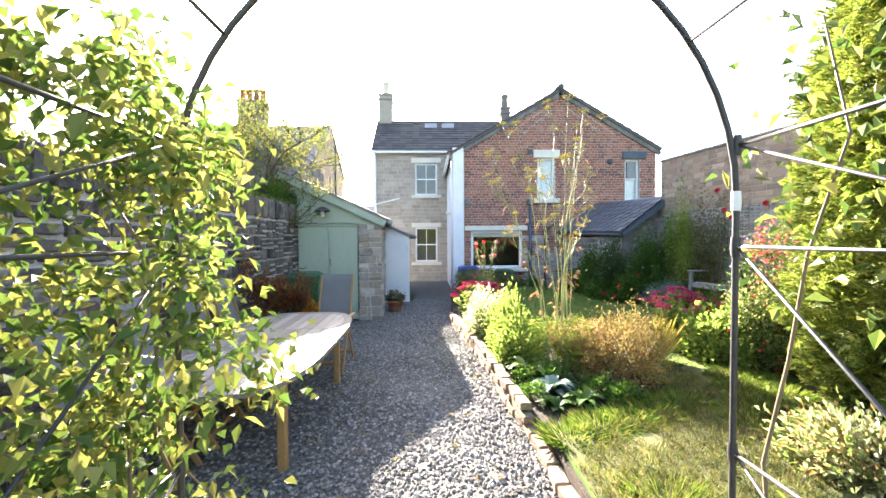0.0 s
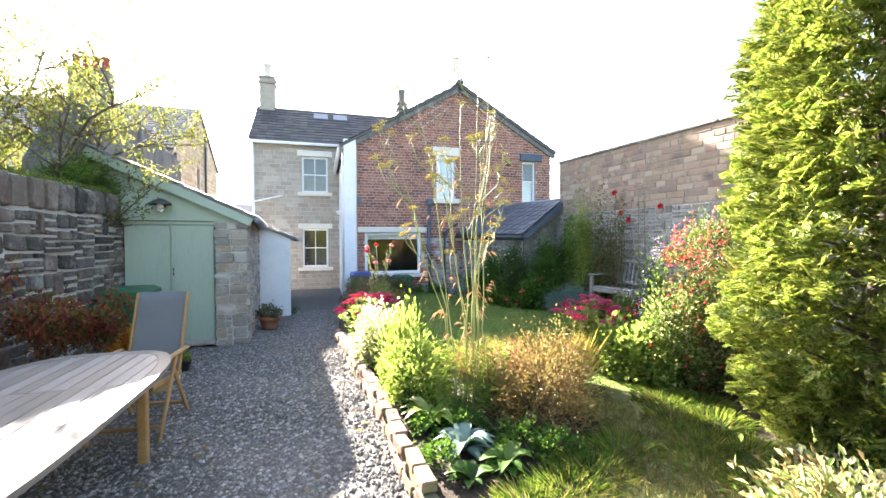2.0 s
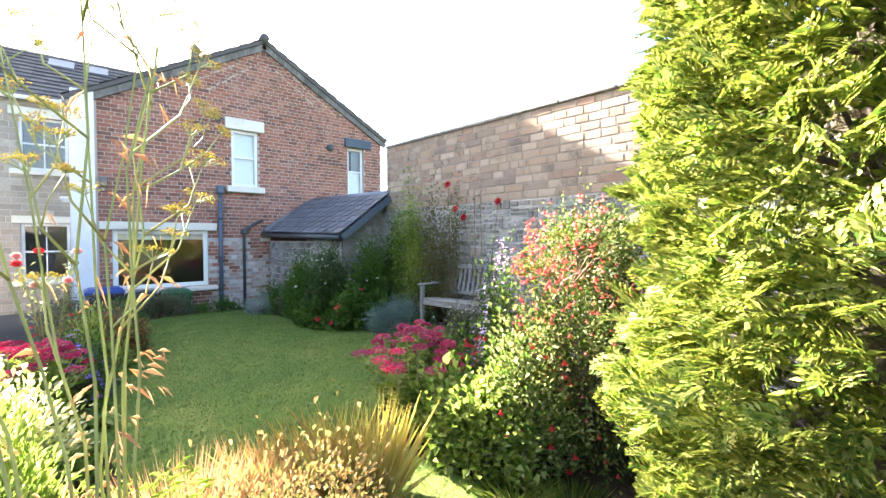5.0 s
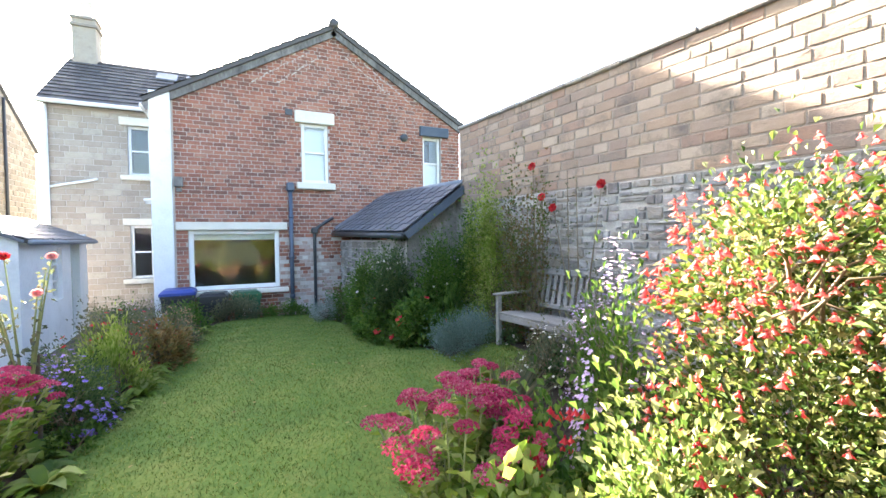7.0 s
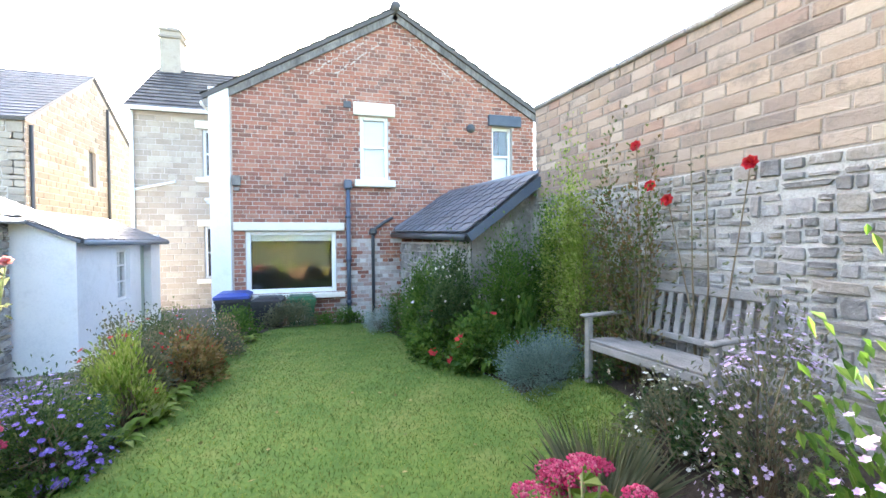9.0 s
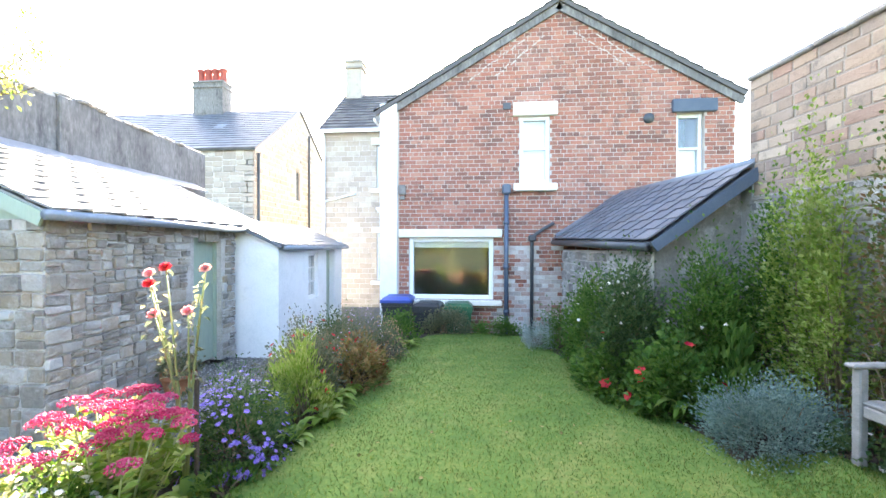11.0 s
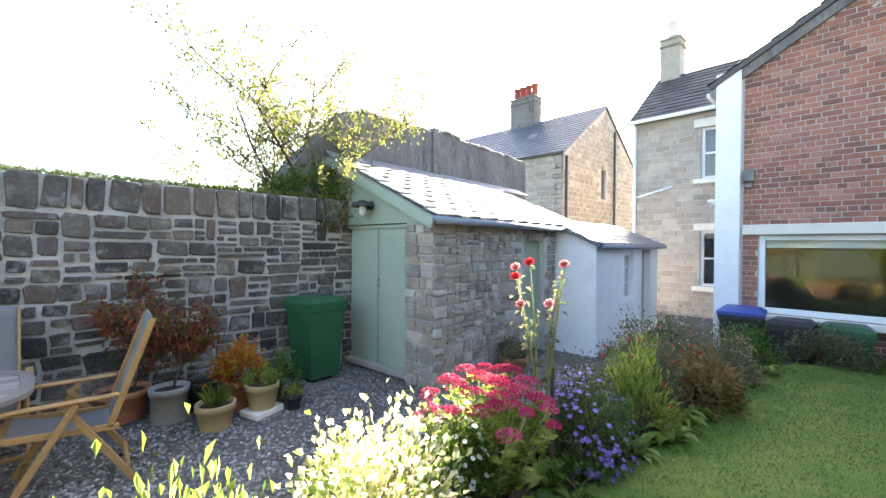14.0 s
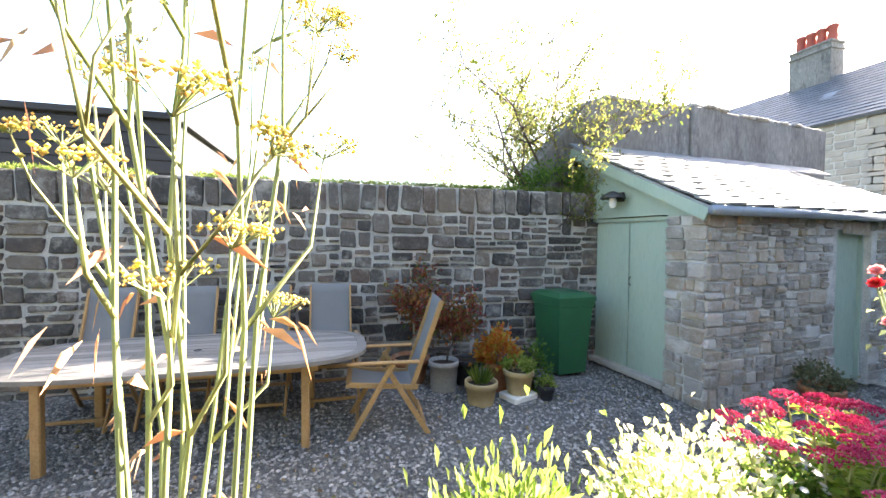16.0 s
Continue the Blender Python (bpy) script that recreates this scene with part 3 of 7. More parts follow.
# ---- house: brick gable wing and stone block ----
house = thing("house", (3.0, 15.0, -0.28), "two-storey house with red brick gable wing and stone block", "house")
GY, GX0, GX1, AP = 13.37, 1.30, 8.22, 4.90


def gable_top(u):
    return 6.62 - abs(u - AP) * 0.578


HOLES = [(1.86, 3.60, 0.66, 1.93), (4.13, 4.72, 3.02, 4.38), (7.15, 7.66, 2.95, 4.36)]
g = Geo()
wall_cells(g, [GX0, AP, GX1], gable_top, HOLES, lambda u, z, s: (u, GY + 0.3 * s, z), -0.4)
gable_wall = part("gable_wall", g, M["mortar"], house, "weathered red and brown brick gable wall")
g = Geo()
box(g, ((GX0 + 0.15), 16.0, 2.15), (0.3, 4.66, 5.1))
part("side_wall", g, M["white_render"], house, "white rendered side wall")
g = Geo()
box(g, ((GX1 - 0.15), 17.0, 2.15), (0.3, 6.66, 5.1))
part("side_wall", g, M["white_render"], house, "white rendered side wall")
g = Geo()
box(g, (GX0 + 0.13, GY - 0.03, 2.17), (0.36, 0.08, 5.1), bev=0.01)
part("corner_band", g, M["white_render"], house, "white painted corner band")
# west block
WY, WX0 = 18.26, -2.0
WH = [(-0.15, 0.85, 3.66, 5.10), (-0.15, 0.85, 0.62, 2.18)]
g = Geo()
wall_cells(g, [WX0, 1.6], lambda u: 5.6, WH, lambda u, z, s: (u, WY + 0.35 * s, z), -0.4)
west_front = part("block_wall", g, M["mortar"], house, "buff coursed stone wall")
g = Geo()
v = [(WX0, WY + .35, -0.4), (WX0, WY + 5.2, -0.4), (WX0, WY + 5.2, 5.6), (WX0, WY + 2.6, 7.6), (WX0, WY + .35, 5.75)]
g.add(v + [(x + 0.35, y, z) for x, y, z in v], [(4, 3, 2, 1, 0), (5, 6, 7, 8, 9), (3, 4, 9, 8), (2, 3, 8, 7)])
box(g, (3.0, WY + 5.3, 2.6), (10.4, 0.2, 6.0))
box(g, (8.07, WY + 3.5, 2.6), (0.3, 3.4, 6.0))
part("end_wall", g, M["house_stone"], house, "buff stone end wall")


def roof_slab(g, a, b, c, d, t):
    """A sloped slab through four corners, thickness t below."""
    A = [Vector(p) for p in (a, b, c, d)]
    n = (A[1] - A[0]).cross(A[3] - A[0]).normalized()
    if n.z < 0:
        n = -n
        A = A[::-1]
    lo = [p - n * t for p in A]
    g.add([tuple(p) for p in A + lo], [(0, 1, 2, 3), (7, 6, 5, 4), (0, 4, 5, 1), (1, 5, 6, 2), (2, 6, 7, 3), (3, 7, 4, 0)])


def tile_rows(g, p0, U, V, ulen, vlen, rows, bump=0.02, wave=0.0):
    """Overlapping tile courses, each course a thin wedge cut in tiles."""
    U, V = Vector(U).normalized(), Vector(V).normalized()
    N = U.cross(V)
    N = N if N.z > 0 else -N
    sh = vlen / rows
    n = int(ulen / 0.3)
    for j in range(rows):
        for i in range(n):
            a, b = ulen * i / n + 0.004, ulen * (i + 1) / n - 0.004
            q = [Vector(p0) + U * u + V * v + N * h for u, v, h in
                 ((a, j * sh, bump), (b, j * sh, bump), (b, (j + 1) * sh, 0.004), (a, (j + 1) * sh, 0.004), (a, j * sh, 0), (b, j * sh, 0))]
            g.add([tuple(p) for p in q], [(0, 1, 2, 3), (4, 5, 1, 0)])


ov = 0.17
EZ = gable_top(GX0 - ov)
for sx in (-1, 1):
    xe = GX0 - ov if sx < 0 else GX1 + ov
    g = Geo()
    roof_slab(g, (AP, GY - 0.1, 6.72), (xe, GY - 0.1, gable_top(xe) + 0.1), (xe, 21, gable_top(xe) + 0.1), (AP, 21, 6.72), 0.08)
    part("roof", g, M["roof_tile"], house)
    g = Geo()
    Ln = math.hypot(AP - xe, 6.72 - gable_top(xe) - 0.1)
    tile_rows(g, (xe, GY - 0.12, gable_top(xe) + 0.1), (0, 1, 0), (AP - xe, 0, 6.62 - gable_top(xe)), 7.5, Ln, 13, 0.03)
    part("roof_tiles", g, M["roof_tile"], house, "dark grey roof tiles")
    g = Geo()
    roof_slab(g, (AP, GY - 0.06, 6.62), (xe, GY - 0.06, gable_top(xe)), (xe, GY - 0.01, gable_top(xe)), (AP, GY - 0.01, 6.62), 0.14)
    part("verge_board", g, M["cement_render"], house, "grey verge mortar")
g = Geo()
tube(g, [(AP, GY - 0.14, 6.74), (AP, 20.8, 6.74)], 0.11, 10)
part("ridge", g, M["roof_tile"], house)
g = Geo()
RZ, RY = 7.72, WY + 2.55
roof_slab(g, (WX0 - 0.1, WY - 0.18, 5.58), (6.0, WY - 0.18, 5.58), (6.0, RY, RZ), (WX0 - 0.1, RY, RZ), 0.1)
roof_slab(g, (WX0 - 0.1, RY, RZ), (6.0, RY, RZ), (6.0, WY + 5.3, 5.6), (WX0 - 0.1, WY + 5.3, 5.6), 0.1)
part("roof", g, M["roof_tile"], house)
g = Geo()
tile_rows(g, (WX0 - 0.12, WY - 0.2, 5.585), (1, 0, 0), (0, RY - WY + 0.18, RZ - 5.58), 8.0, math.hypot(RY - WY + 0.18, RZ - 5.58), 13, 0.035)
part("roof_tiles", g, M["roof_tile"], house, "dark brown grey roof tiles")
for x in (0.6, 1.45):
    g = Geo()
    sl = math.degrees(math.atan2(RZ - 5.58, RY - WY + 0.18))
    box(g, (x, WY + 1.95, 5.58 + 2.13 * math.tan(radians(sl)) + 0.06), (0.6, 0.55, 0.06), rx=sl, bev=0.01)
    rl = part("roof_light", g, M["lead"], house)
    g = Geo()
    box(g, (x, WY + 1.95, 5.58 + 2.13 * math.tan(radians(sl)) + 0.092), (0.5, 0.45, 0.008), rx=sl)
    part("pane", g, M["white_paint"], rl)
# chimneys
def chimney(at, w, d, z0, z1, mat, pots, potmat, parent):
    g = Geo()
    box(g, (at[0], at[1], (z0 + z1) / 2), (w, d, z1 - z0), bev=0.01)
    box(g, (at[0], at[1], z1 - 0.28), (w + 0.1, d + 0.1, 0.1), bev=0.02)
    box(g, (at[0], at[1], z1 - 0.04), (w + 0.08, d + 0.08, 0.1), bev=0.02)
    ch = part("chimney", g, mat, parent)
    for i in range(pots):
        g = Geo()
        x = at[0] + (i - (pots - 1) / 2) * w / max(1, pots)
        lathe(g, [(0.17, 0), (0.14, 0.5), (0.18, 0.53), (0.18, 0.63), (0.13, 0.66), (0.13, 0.3)], (x, at[1], z1), 12)
        part("chimney_pot", g, potmat, ch)


chimney((WX0 + 0.32, RY, 0), 0.62, 0.62, 6.8, 9.0, M["house_stone"], 1, M["cream_stone"], house)
chimney((4.2, 19.6, 0), 0.42, 0.5, 6.4, 8.0, M["cement_render"], 1, M["cement_render"], house)


def box_part(name, c, s, mat, parent, label="", bev=0.008, **k):
    g = Geo()
    box(g, c, s, bev=bev, **k)
    return part(name, g, M[mat], parent, label)


def window(x0, x1, z0, z1, y, parent, bars=(), rails=(), frame_w=0.07, depth=0.1, blind=None, label="white framed window"):
    """A window set in an opening that faces -y; bars and rails in fractions of the width and height."""
    g = Geo()
    yc = y + depth
    for c, s in (((x0 + frame_w / 2, yc, (z0 + z1) / 2), (frame_w, 0.09, z1 - z0)), ((x1 - frame_w / 2, yc, (z0 + z1) / 2), (frame_w, 0.09, z1 - z0)),
                 (((x0 + x1) / 2, yc, z1 - frame_w / 2), (x1 - x0 - 2 * frame_w - .002, 0.085, frame_w)), (((x0 + x1) / 2, yc, z0 + frame_w / 2), (x1 - x0 - 2 * frame_w - .002, 0.1, frame_w))):
        box(g, c, s, bev=0.008)
    w = part("window", g, M["white_paint"], parent, label)
    for b in bars:
        box_part("glazing_bar", (x0 + b * (x1 - x0), yc, (z0 + z1) / 2), (0.028, 0.05, z1 - z0 - 2 * frame_w), "white_paint", w, bev=0.005)
    for b in rails:
        box_part("meeting_rail", ((x0 + x1) / 2, yc - 0.012, z0 + b * (z1 - z0)), (x1 - x0 - 2 * frame_w - .004, 0.06, 0.045), "white_paint", w, bev=0.005)
    pane = box_part("pane", ((x0 + x1) / 2, yc + 0.01, (z0 + z1) / 2), (x1 - x0 - 1.6 * frame_w, 0.006, z1 - z0 - 1.6 * frame_w), "glass", w, bev=0)
    pane.visible_shadow = False
    if blind:
        a, b = blind
        box_part("blind", ((x0 + x1) / 2, yc + 0.07, z0 + (a + b) / 2 * (z1 - z0)), (x1 - x0 - .02, 0.012, (b - a) * (z1 - z0)), "blind", w, "pale fabric blind", bev=0.002)
    return w


window(1.86, 3.60, 0.66, 1.93, GY, house, frame_w=0.085, depth=0.08, blind=(0.84, 0.97), label="wide white picture window")
window(4.13, 4.72, 3.02, 4.38, GY, house, rails=(0.52,), depth=0.08, blind=(0.02, 0.98), label="narrow white sash window with blind")
window(7.15, 7.66, 2.95, 4.36, GY, house, rails=(0.52,), depth=0.14, blind=(0.0, 0.55), label="narrow white sash window")
window(-0.15, 0.85, 3.66, 5.10, WY, house, bars=(0.5,), rails=(0.5,), depth=0.12, label="white sash window")
window(-0.15, 0.85, 0.62, 2.18, WY, house, bars=(0.5,), rails=(0.5,), depth=0.12, label="white sash window")
for c, s, m_ in (((2.715, GY - 0.02, 2.02), (2.13, 0.12, 0.17), "cream_stone"), ((4.43, GY - 0.02, 4.52), (0.88, 0.12, 0.27), "cream_stone"), ((7.46, GY - 0.02, 4.49), (0.82, 0.12, 0.25), "blue_lintel"),
                 ((0.35, WY - 0.02, 5.22), (1.36, 0.12, 0.23), "cream_stone"), ((0.35, WY - 0.02, 2.29), (1.32, 0.12, 0.2), "cream_stone")):
    box_part("lintel", c, s, m_, house, bev=0.012)
for c, s in (((2.73, GY - 0.05, 0.60), (2.1, 0.24, 0.1)), ((4.43, GY - 0.04, 2.94), (0.86, 0.2, 0.15)), ((0.35, WY - 0.04, 3.58), (1.34, 0.2, 0.14)), ((0.35, WY - 0.04, 0.54), (1.36, 0.2, 0.14))):
    box_part("sill", c, s, "cream_stone", house, bev=0.015)
# rooms behind the panes: plain added walls, the indoor gloom put into their colour
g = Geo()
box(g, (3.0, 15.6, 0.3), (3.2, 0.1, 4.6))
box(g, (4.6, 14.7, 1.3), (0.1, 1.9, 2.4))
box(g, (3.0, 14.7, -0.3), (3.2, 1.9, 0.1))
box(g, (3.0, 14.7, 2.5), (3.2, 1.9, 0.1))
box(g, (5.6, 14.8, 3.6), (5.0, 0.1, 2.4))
part("room_wall", g, M["dimmed_plaster"], house, "plain room wall coloured dark for an unlit room")
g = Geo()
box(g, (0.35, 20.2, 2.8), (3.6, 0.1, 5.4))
part("room_wall", g, M["dimmed_plaster"], house, "plain room wall coloured dark for an unlit room")
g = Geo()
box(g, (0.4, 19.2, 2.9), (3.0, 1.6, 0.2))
part("room_floor", g, M["dimmed_plaster"], house)
# pipes, vents and gutters
g = Geo()
tube(g, [(3.86, GY - 0.08, -0.3), (3.86, GY - 0.08, 2.8)], 0.045, 10)
for z in (0.4, 1.3, 2.2, 2.8):
    tube(g, [(3.86, GY - 0.08, z), (3.86, GY - 0.08, z + 0.07)], 0.06, 10)
box(g, (3.86, GY - 0.09, 2.9), (0.17, 0.16, 0.2), bev=0.03)
part("drainpipe", g, M["blue_pipe"], house, "dark blue cast downpipe with hopper")
g = Geo()
tube(g, [(4.37, GY - 0.07, -0.3), (4.37, GY - 0.07, 1.85), (4.42, GY - 0.08, 1.98), (4.62, GY - 0.09, 2.12), (4.8, GY - 0.05, 2.22)], 0.035, 8)
box(g, (4.37, GY - 0.09, 1.92), (0.15, 0.12, 0.14), bev=0.03)
part("drainpipe", g, M["black_pipe"], house, "black waste pipe with hopper")
g = Geo()
tube(g, [(6.62, GY - 0.04, 4.27), (6.62, GY + 0.05, 4.27)], 0.1, 14)
part("vent", g, M["black_pipe"], house, "round black wall vent")
box_part("vent", (3.87, GY - 0.01, 4.6), (0.16, 0.03, 0.14), "black_pipe", house)
g = Geo()
box(g, (1.72, GY - 0.06, 2.92), (0.15, 0.1, 0.2), bev=0.015)
box(g, (1.72, GY - 0.04, 2.76), (0.1, 0.05, 0.08), bev=0.01)
part("alarm_box", g, M["cement_render"], house, "small grey box")
g = Geo()
tube(g, [(WX0 + 0.06, WY - 0.08, -0.25), (WX0 + 0.06, WY - 0.08, 5.5)], 0.05, 8)
tube(g, [(WX0 + 0.1, WY - 0.07, 3.25), (WX0 + 1.15, WY - 0.07, 3.5)], 0.035, 8)
part("drainpipe", g, M["white_paint"], house, "white downpipe and branch")
g = Geo()
tube(g, [(WX0 - 0.12, WY - 0.24, 5.55), (1.3, WY - 0.24, 5.55)], 0.06, 8)
tube(g, [(GX0 - 0.18, GY + 0.1, EZ), (GX0 - 0.18, 18.1, EZ)], 0.06, 8)
part("gutter", g, M["white_paint"], house, "white gutter")
g = Geo()
tube(g, [(GX0 - 0.06, GY + 0.25, -0.2), (GX0 - 0.06, GY + 0.25, 4.6)], 0.04, 8)
part("drainpipe", g, M["white_paint"], house)
g = Geo()
box(g, (GX0 - 0.12, GY + 0.5, 2.58), (0.3, 0.18, 0.07), bev=0.02)
tube(g, [(GX0 - 0.18, GY + 0.5, 2.5), (GX0 - 0.18, GY + 0.5, 2.56)], 0.07, 10)
part("outside_lamp", g, M["white_paint"], house, "white outside lamp on arm")

for x0_, z0_, x1_, z1_ in ((5.2, 6.02, 6.25, 5.3), (5.6, 5.98, 6.75, 5.2), (4.62, 5.98, 3.6, 5.2), (4.3, 6.0, 3.1, 5.15)):
    g = Geo()
    for k in range(16):
        s_ = (k + 0.5) / 16
        box(g, (x0_ + (x1_ - x0_) * s_ + rng.uniform(-.02, .02), GY - 0.012, z0_ + (z1_ - z0_) * s_ + rng.uniform(-.02, .02)), (rng.uniform(.05, .09), 0.008, rng.uniform(.015, .035)), ry=35 if x1_ > x0_ else -35, bev=0.004)
    tagged(part("old_roofline", g, M["mortar"], house, "pale mortar scar of an old roofline"), kind="stuff")

# ---- lean-to against the east wall ----
lean = thing("lean_to", (6.2, 11.3, 0), "low brick lean-to with blue grey slate roof", "outbuilding")
LA, LB, LC, LD = (5.26, 9.66, 1.81), (4.85, 13.34, 1.90), (6.12, 13.34, 2.75), (6.40, 9.80, 2.64)   # eave south, eave north, top north, top south


def on_roof(p, q, s, dz=0.0):
    return tuple(a + (b - a) * s + (dz if k == 2 else 0) for k, (a, b) in enumerate(zip(p, q)))


g = Geo()
box(g, (5.28, 11.6, 0.72), (0.24, 3.4, 1.94), rz=ESK)
lean_wall = part("wall", g, M["mortar_pale"], lean, "whitewashed rubble side wall")
g = Geo()
zt = lambda u: 1.76 + (u - 0.12) * 0.70
wall_cells(g, [0.12, 1.12], zt, [], lambda u, z, s: (LA[0] + u, LA[1] + 0.17 + u * 0.12 + 0.22 * s, z), -0.2)
part("end_wall", g, M["grey_rubble"], lean)
g = Geo()
box(g, (6.30, 11.5, 1.2), (0.16, 3.4, 2.86), rz=ESK - 1.5)
part("back_wall", g, M["grey_rubble"], lean)
g = Geo()
roof_slab(g, LA, LB, LC, LD, 0.06)
part("roof", g, M["lead"], lean)
lay_slates(lean, "slate", (LA[0] - 0.03, LA[1] - 0.03, LA[2] + 0.005), Vector(LB) - Vector(LA), Vector(LD) - Vector(LA), 3.7, (Vector(LD) - Vector(LA)).length, 0.32, 0.2, M["slate"], 0.014)
g = Geo()
tube(g, [(LA[0] - 0.06, LA[1], LA[2] - 0.06), (LB[0] - 0.06, LB[1] - 0.05, LB[2] - 0.06)], 0.05, 8)
part("gutter", g, M["black_pipe"], lean, "black gutter")
g = Geo()
roof_slab(g, (LB[0] - 0.02, LB[1] - 0.2, LB[2] + 0.06), (LB[0] - 0.02, LB[1], LB[2] + 0.10), (LC[0], LC[1], LC[2] + 0.10), (LC[0], LC[1] - 0.2, LC[2] + 0.06), 0.02)
tube(g, [on_roof(LD, LC, 0, 0.04), on_roof(LD, LC, 1, 0.04)], 0.06, 8)
part("flashing", g, M["lead"], lean, "grey lead flashing")
g = Geo()
roof_slab(g, (LA[0] - 0.03, LA[1] - 0.05, LA[2] - 0.01), (LA[0] - 0.03, LA[1] - 0.02, LA[2] - 0.01), (LD[0], LD[1] - 0.02, LD[2] - 0.01), (LD[0], LD[1] - 0.05, LD[2] - 0.01), 0.12)
part("verge_board", g, M["blue_lintel"], lean, "dark verge board")

# ---- shed and white annexe along the west side ----
SK = 4.8                                    # degrees that this side leans off the wing
ca, sa = math.cos(radians(SK)), math.sin(radians(SK))
S0 = (-0.585, 8.31)


def sw(u, v, z=None):
    """From the shed's own plan (u east, v north from its south-east corner) to the world."""
    p = (S0[0] + ca * u - sa * v, S0[1] + sa * u + ca * v)
    return p if z is None else (*p, z)


shed = thing("shed", (-1.2, 9.6, 0), "rubble stone garden shed with sage green boarded door", "shed")
SL = 3.3
g = Geo()
for u, v, w, d, h in ((-0.24, 1.1, 0.46, 2.18, 2.1), (-0.24, 3.05, 0.46, 0.3, 2.1)):
    box(g, sw(u, v, h / 2 - 0.1), (w, d, h), rz=SK)
box(g, sw(-0.24, 2.55, 1.98), (0.46, 0.72, 0.2), rz=SK)
part("wall", g, M["mortar_pale"], shed)
shed_front = shed.children[-1]
g = Geo()
zr = lambda u: 2.08 - u * (0.98 / 2.1)
wall_cells(g, [-2.1, -0.02], lambda u: zr(u) - 0.03, [(-1.75, -0.5, -0.1, 2.02)], lambda u, z, s: sw(u, 0.02 + 0.1 * s, z), 1.98)
part("gable_panel", g, M["sage_paint"], shed, "sage green boarded gable panel")
g = Geo()
box(g, sw(-1.12, 0.12, 1.03), (1.24, 0.05, 1.96), rz=SK, bev=0.006)
box(g, sw(-1.12, 0.085, 1.985), (1.3, 0.05, 0.05), rz=SK, bev=0.006)
door = part("door", g, M["sage_paint"], shed, "sage green boarded double door")
for du in (-0.31, 0.31):
    g = Geo()
    box(g, sw(-1.12 + du, 0.085, 1.0), (0.6, 0.025, 1.88), rz=SK, bev=0.005)
    part("door_leaf", g, M["sage_paint"], door)
g = Geo()
tube(g, [sw(-1.08, 0.065, 1.14), sw(-1.08, 0.04, 1.16), sw(-1.08, 0.04, 1.23), sw(-1.08, 0.065, 1.25)], 0.008, 6)
part("handle", g, M["dark_metal"], door, "dark iron pull handle")
box_part("threshold", sw(-1.12, 0.05, 0.03), (1.25, 0.16, 0.07), "shed_stone", shed, rz=SK)
g = Geo()
box(g, sw(-0.16, 2.55, 0.92), (0.05, 0.66, 1.95), rz=SK, bev=0.005)
d2 = part("door", g, M["sage_paint"], shed, "narrow sage green side door")
g = Geo()
box(g, sw(-0.12, 2.2, 0.92), (0.07, 0.05, 1.95), rz=SK, bev=0.004)
box(g, sw(-0.12, 2.9, 0.92), (0.07, 0.05, 1.95), rz=SK, bev=0.004)
part("door_frame", g, M["sage_paint"], d2)
g = Geo()
roof_slab(g, sw(0.1, -0.08, 2.07), sw(0.1, SL, 2.07), sw(-2.12, SL, 3.1), sw(-2.12, -0.08, 3.1), 0.05)
part("roof", g, M["shed_slate"], shed)
V = Vector(sw(-2.12, 0, 3.1)) - Vector(sw(0.12, 0, 2.07))
lay_slates(shed, "slate", sw(0.14, -0.1, 2.06), (-sa, ca, 0), V, SL + 0.1, V.length - 0.3, 0.42, 0.235, M["shed_slate"], 0.022)
g = Geo()
roof_slab(g, sw(-1.83, -0.12, 3.0), sw(-1.83, 5.6, 3.0), sw(-2.14, 5.6, 3.17), sw(-2.14, -0.12, 3.17), 0.03)
part("flashing", g, M["lead"], shed, "blue grey lead flashing")
g = Geo()
tube(g, [sw(0.16, -0.15, 2.03), sw(0.16, SL, 2.03)], 0.05, 10)
part("gutter", g, M["lead"], shed, "grey half-round gutter")
g = Geo()
roof_slab(g, sw(0.1, -0.11, 2.05), sw(0.1, -0.08, 2.05), sw(-2.12, -0.08, 3.08), sw(-2.12, -0.11, 3.08), 0.13)
part("verge_board", g, M["sage_paint"], shed)

lamp = thing("wall_lamp", sw(-1.2, -0.02, 2.22), "dark metal outdoor lamp with clear globe on shed", "wall lamp")
g = Geo()
box(g, sw(-1.2, -0.01, 2.28), (0.1, 0.05, 0.12), rz=SK, bev=0.01)
part("bracket", g, M["dark_metal"], lamp)
g = Geo()
lathe(g, [(0.02, 0.1), (0.06, 0.085), (0.15, 0.03), (0.16, 0.0), (0.145, 0.005), (0.03, 0.06)], sw(-1.2, -0.14, 2.25), 16)
part("shade", g, M["dark_metal"], lamp, "dark enamel shade")
g = Geo()
lathe(g, [(0.03, 0.04), (0.045, -0.02), (0.045, -0.08), (0.03, -0.11), (0.002, -0.12)], sw(-1.2, -0.14, 2.25), 12)
part("globe", g, M["white_paint"], lamp, "pale glass globe")

annexe = thing("annexe", (-0.8, 13.5, -0.2), "white rendered annexe with slate roof and sash window", "outbuilding")
A0, A1, AU = SL + 0.1, 7.4, 0.72
g = Geo()
wall_cells(g, [-1.9, AU], lambda u: 2.98 - (u + 1.9) * 0.475, [], lambda u, z, s: sw(u, A0 + 0.25 * s, z), -0.3)
wall_cells(g, [A0 + 0.25, A1], lambda u: 1.74, [(A0 + 1.5, A0 + 2.15, 0.62, 1.60), (A0 + 2.75, A0 + 3.45, -0.25, 1.66)], lambda u, z, s: sw(AU - 0.25 * s, u, z), -0.3)
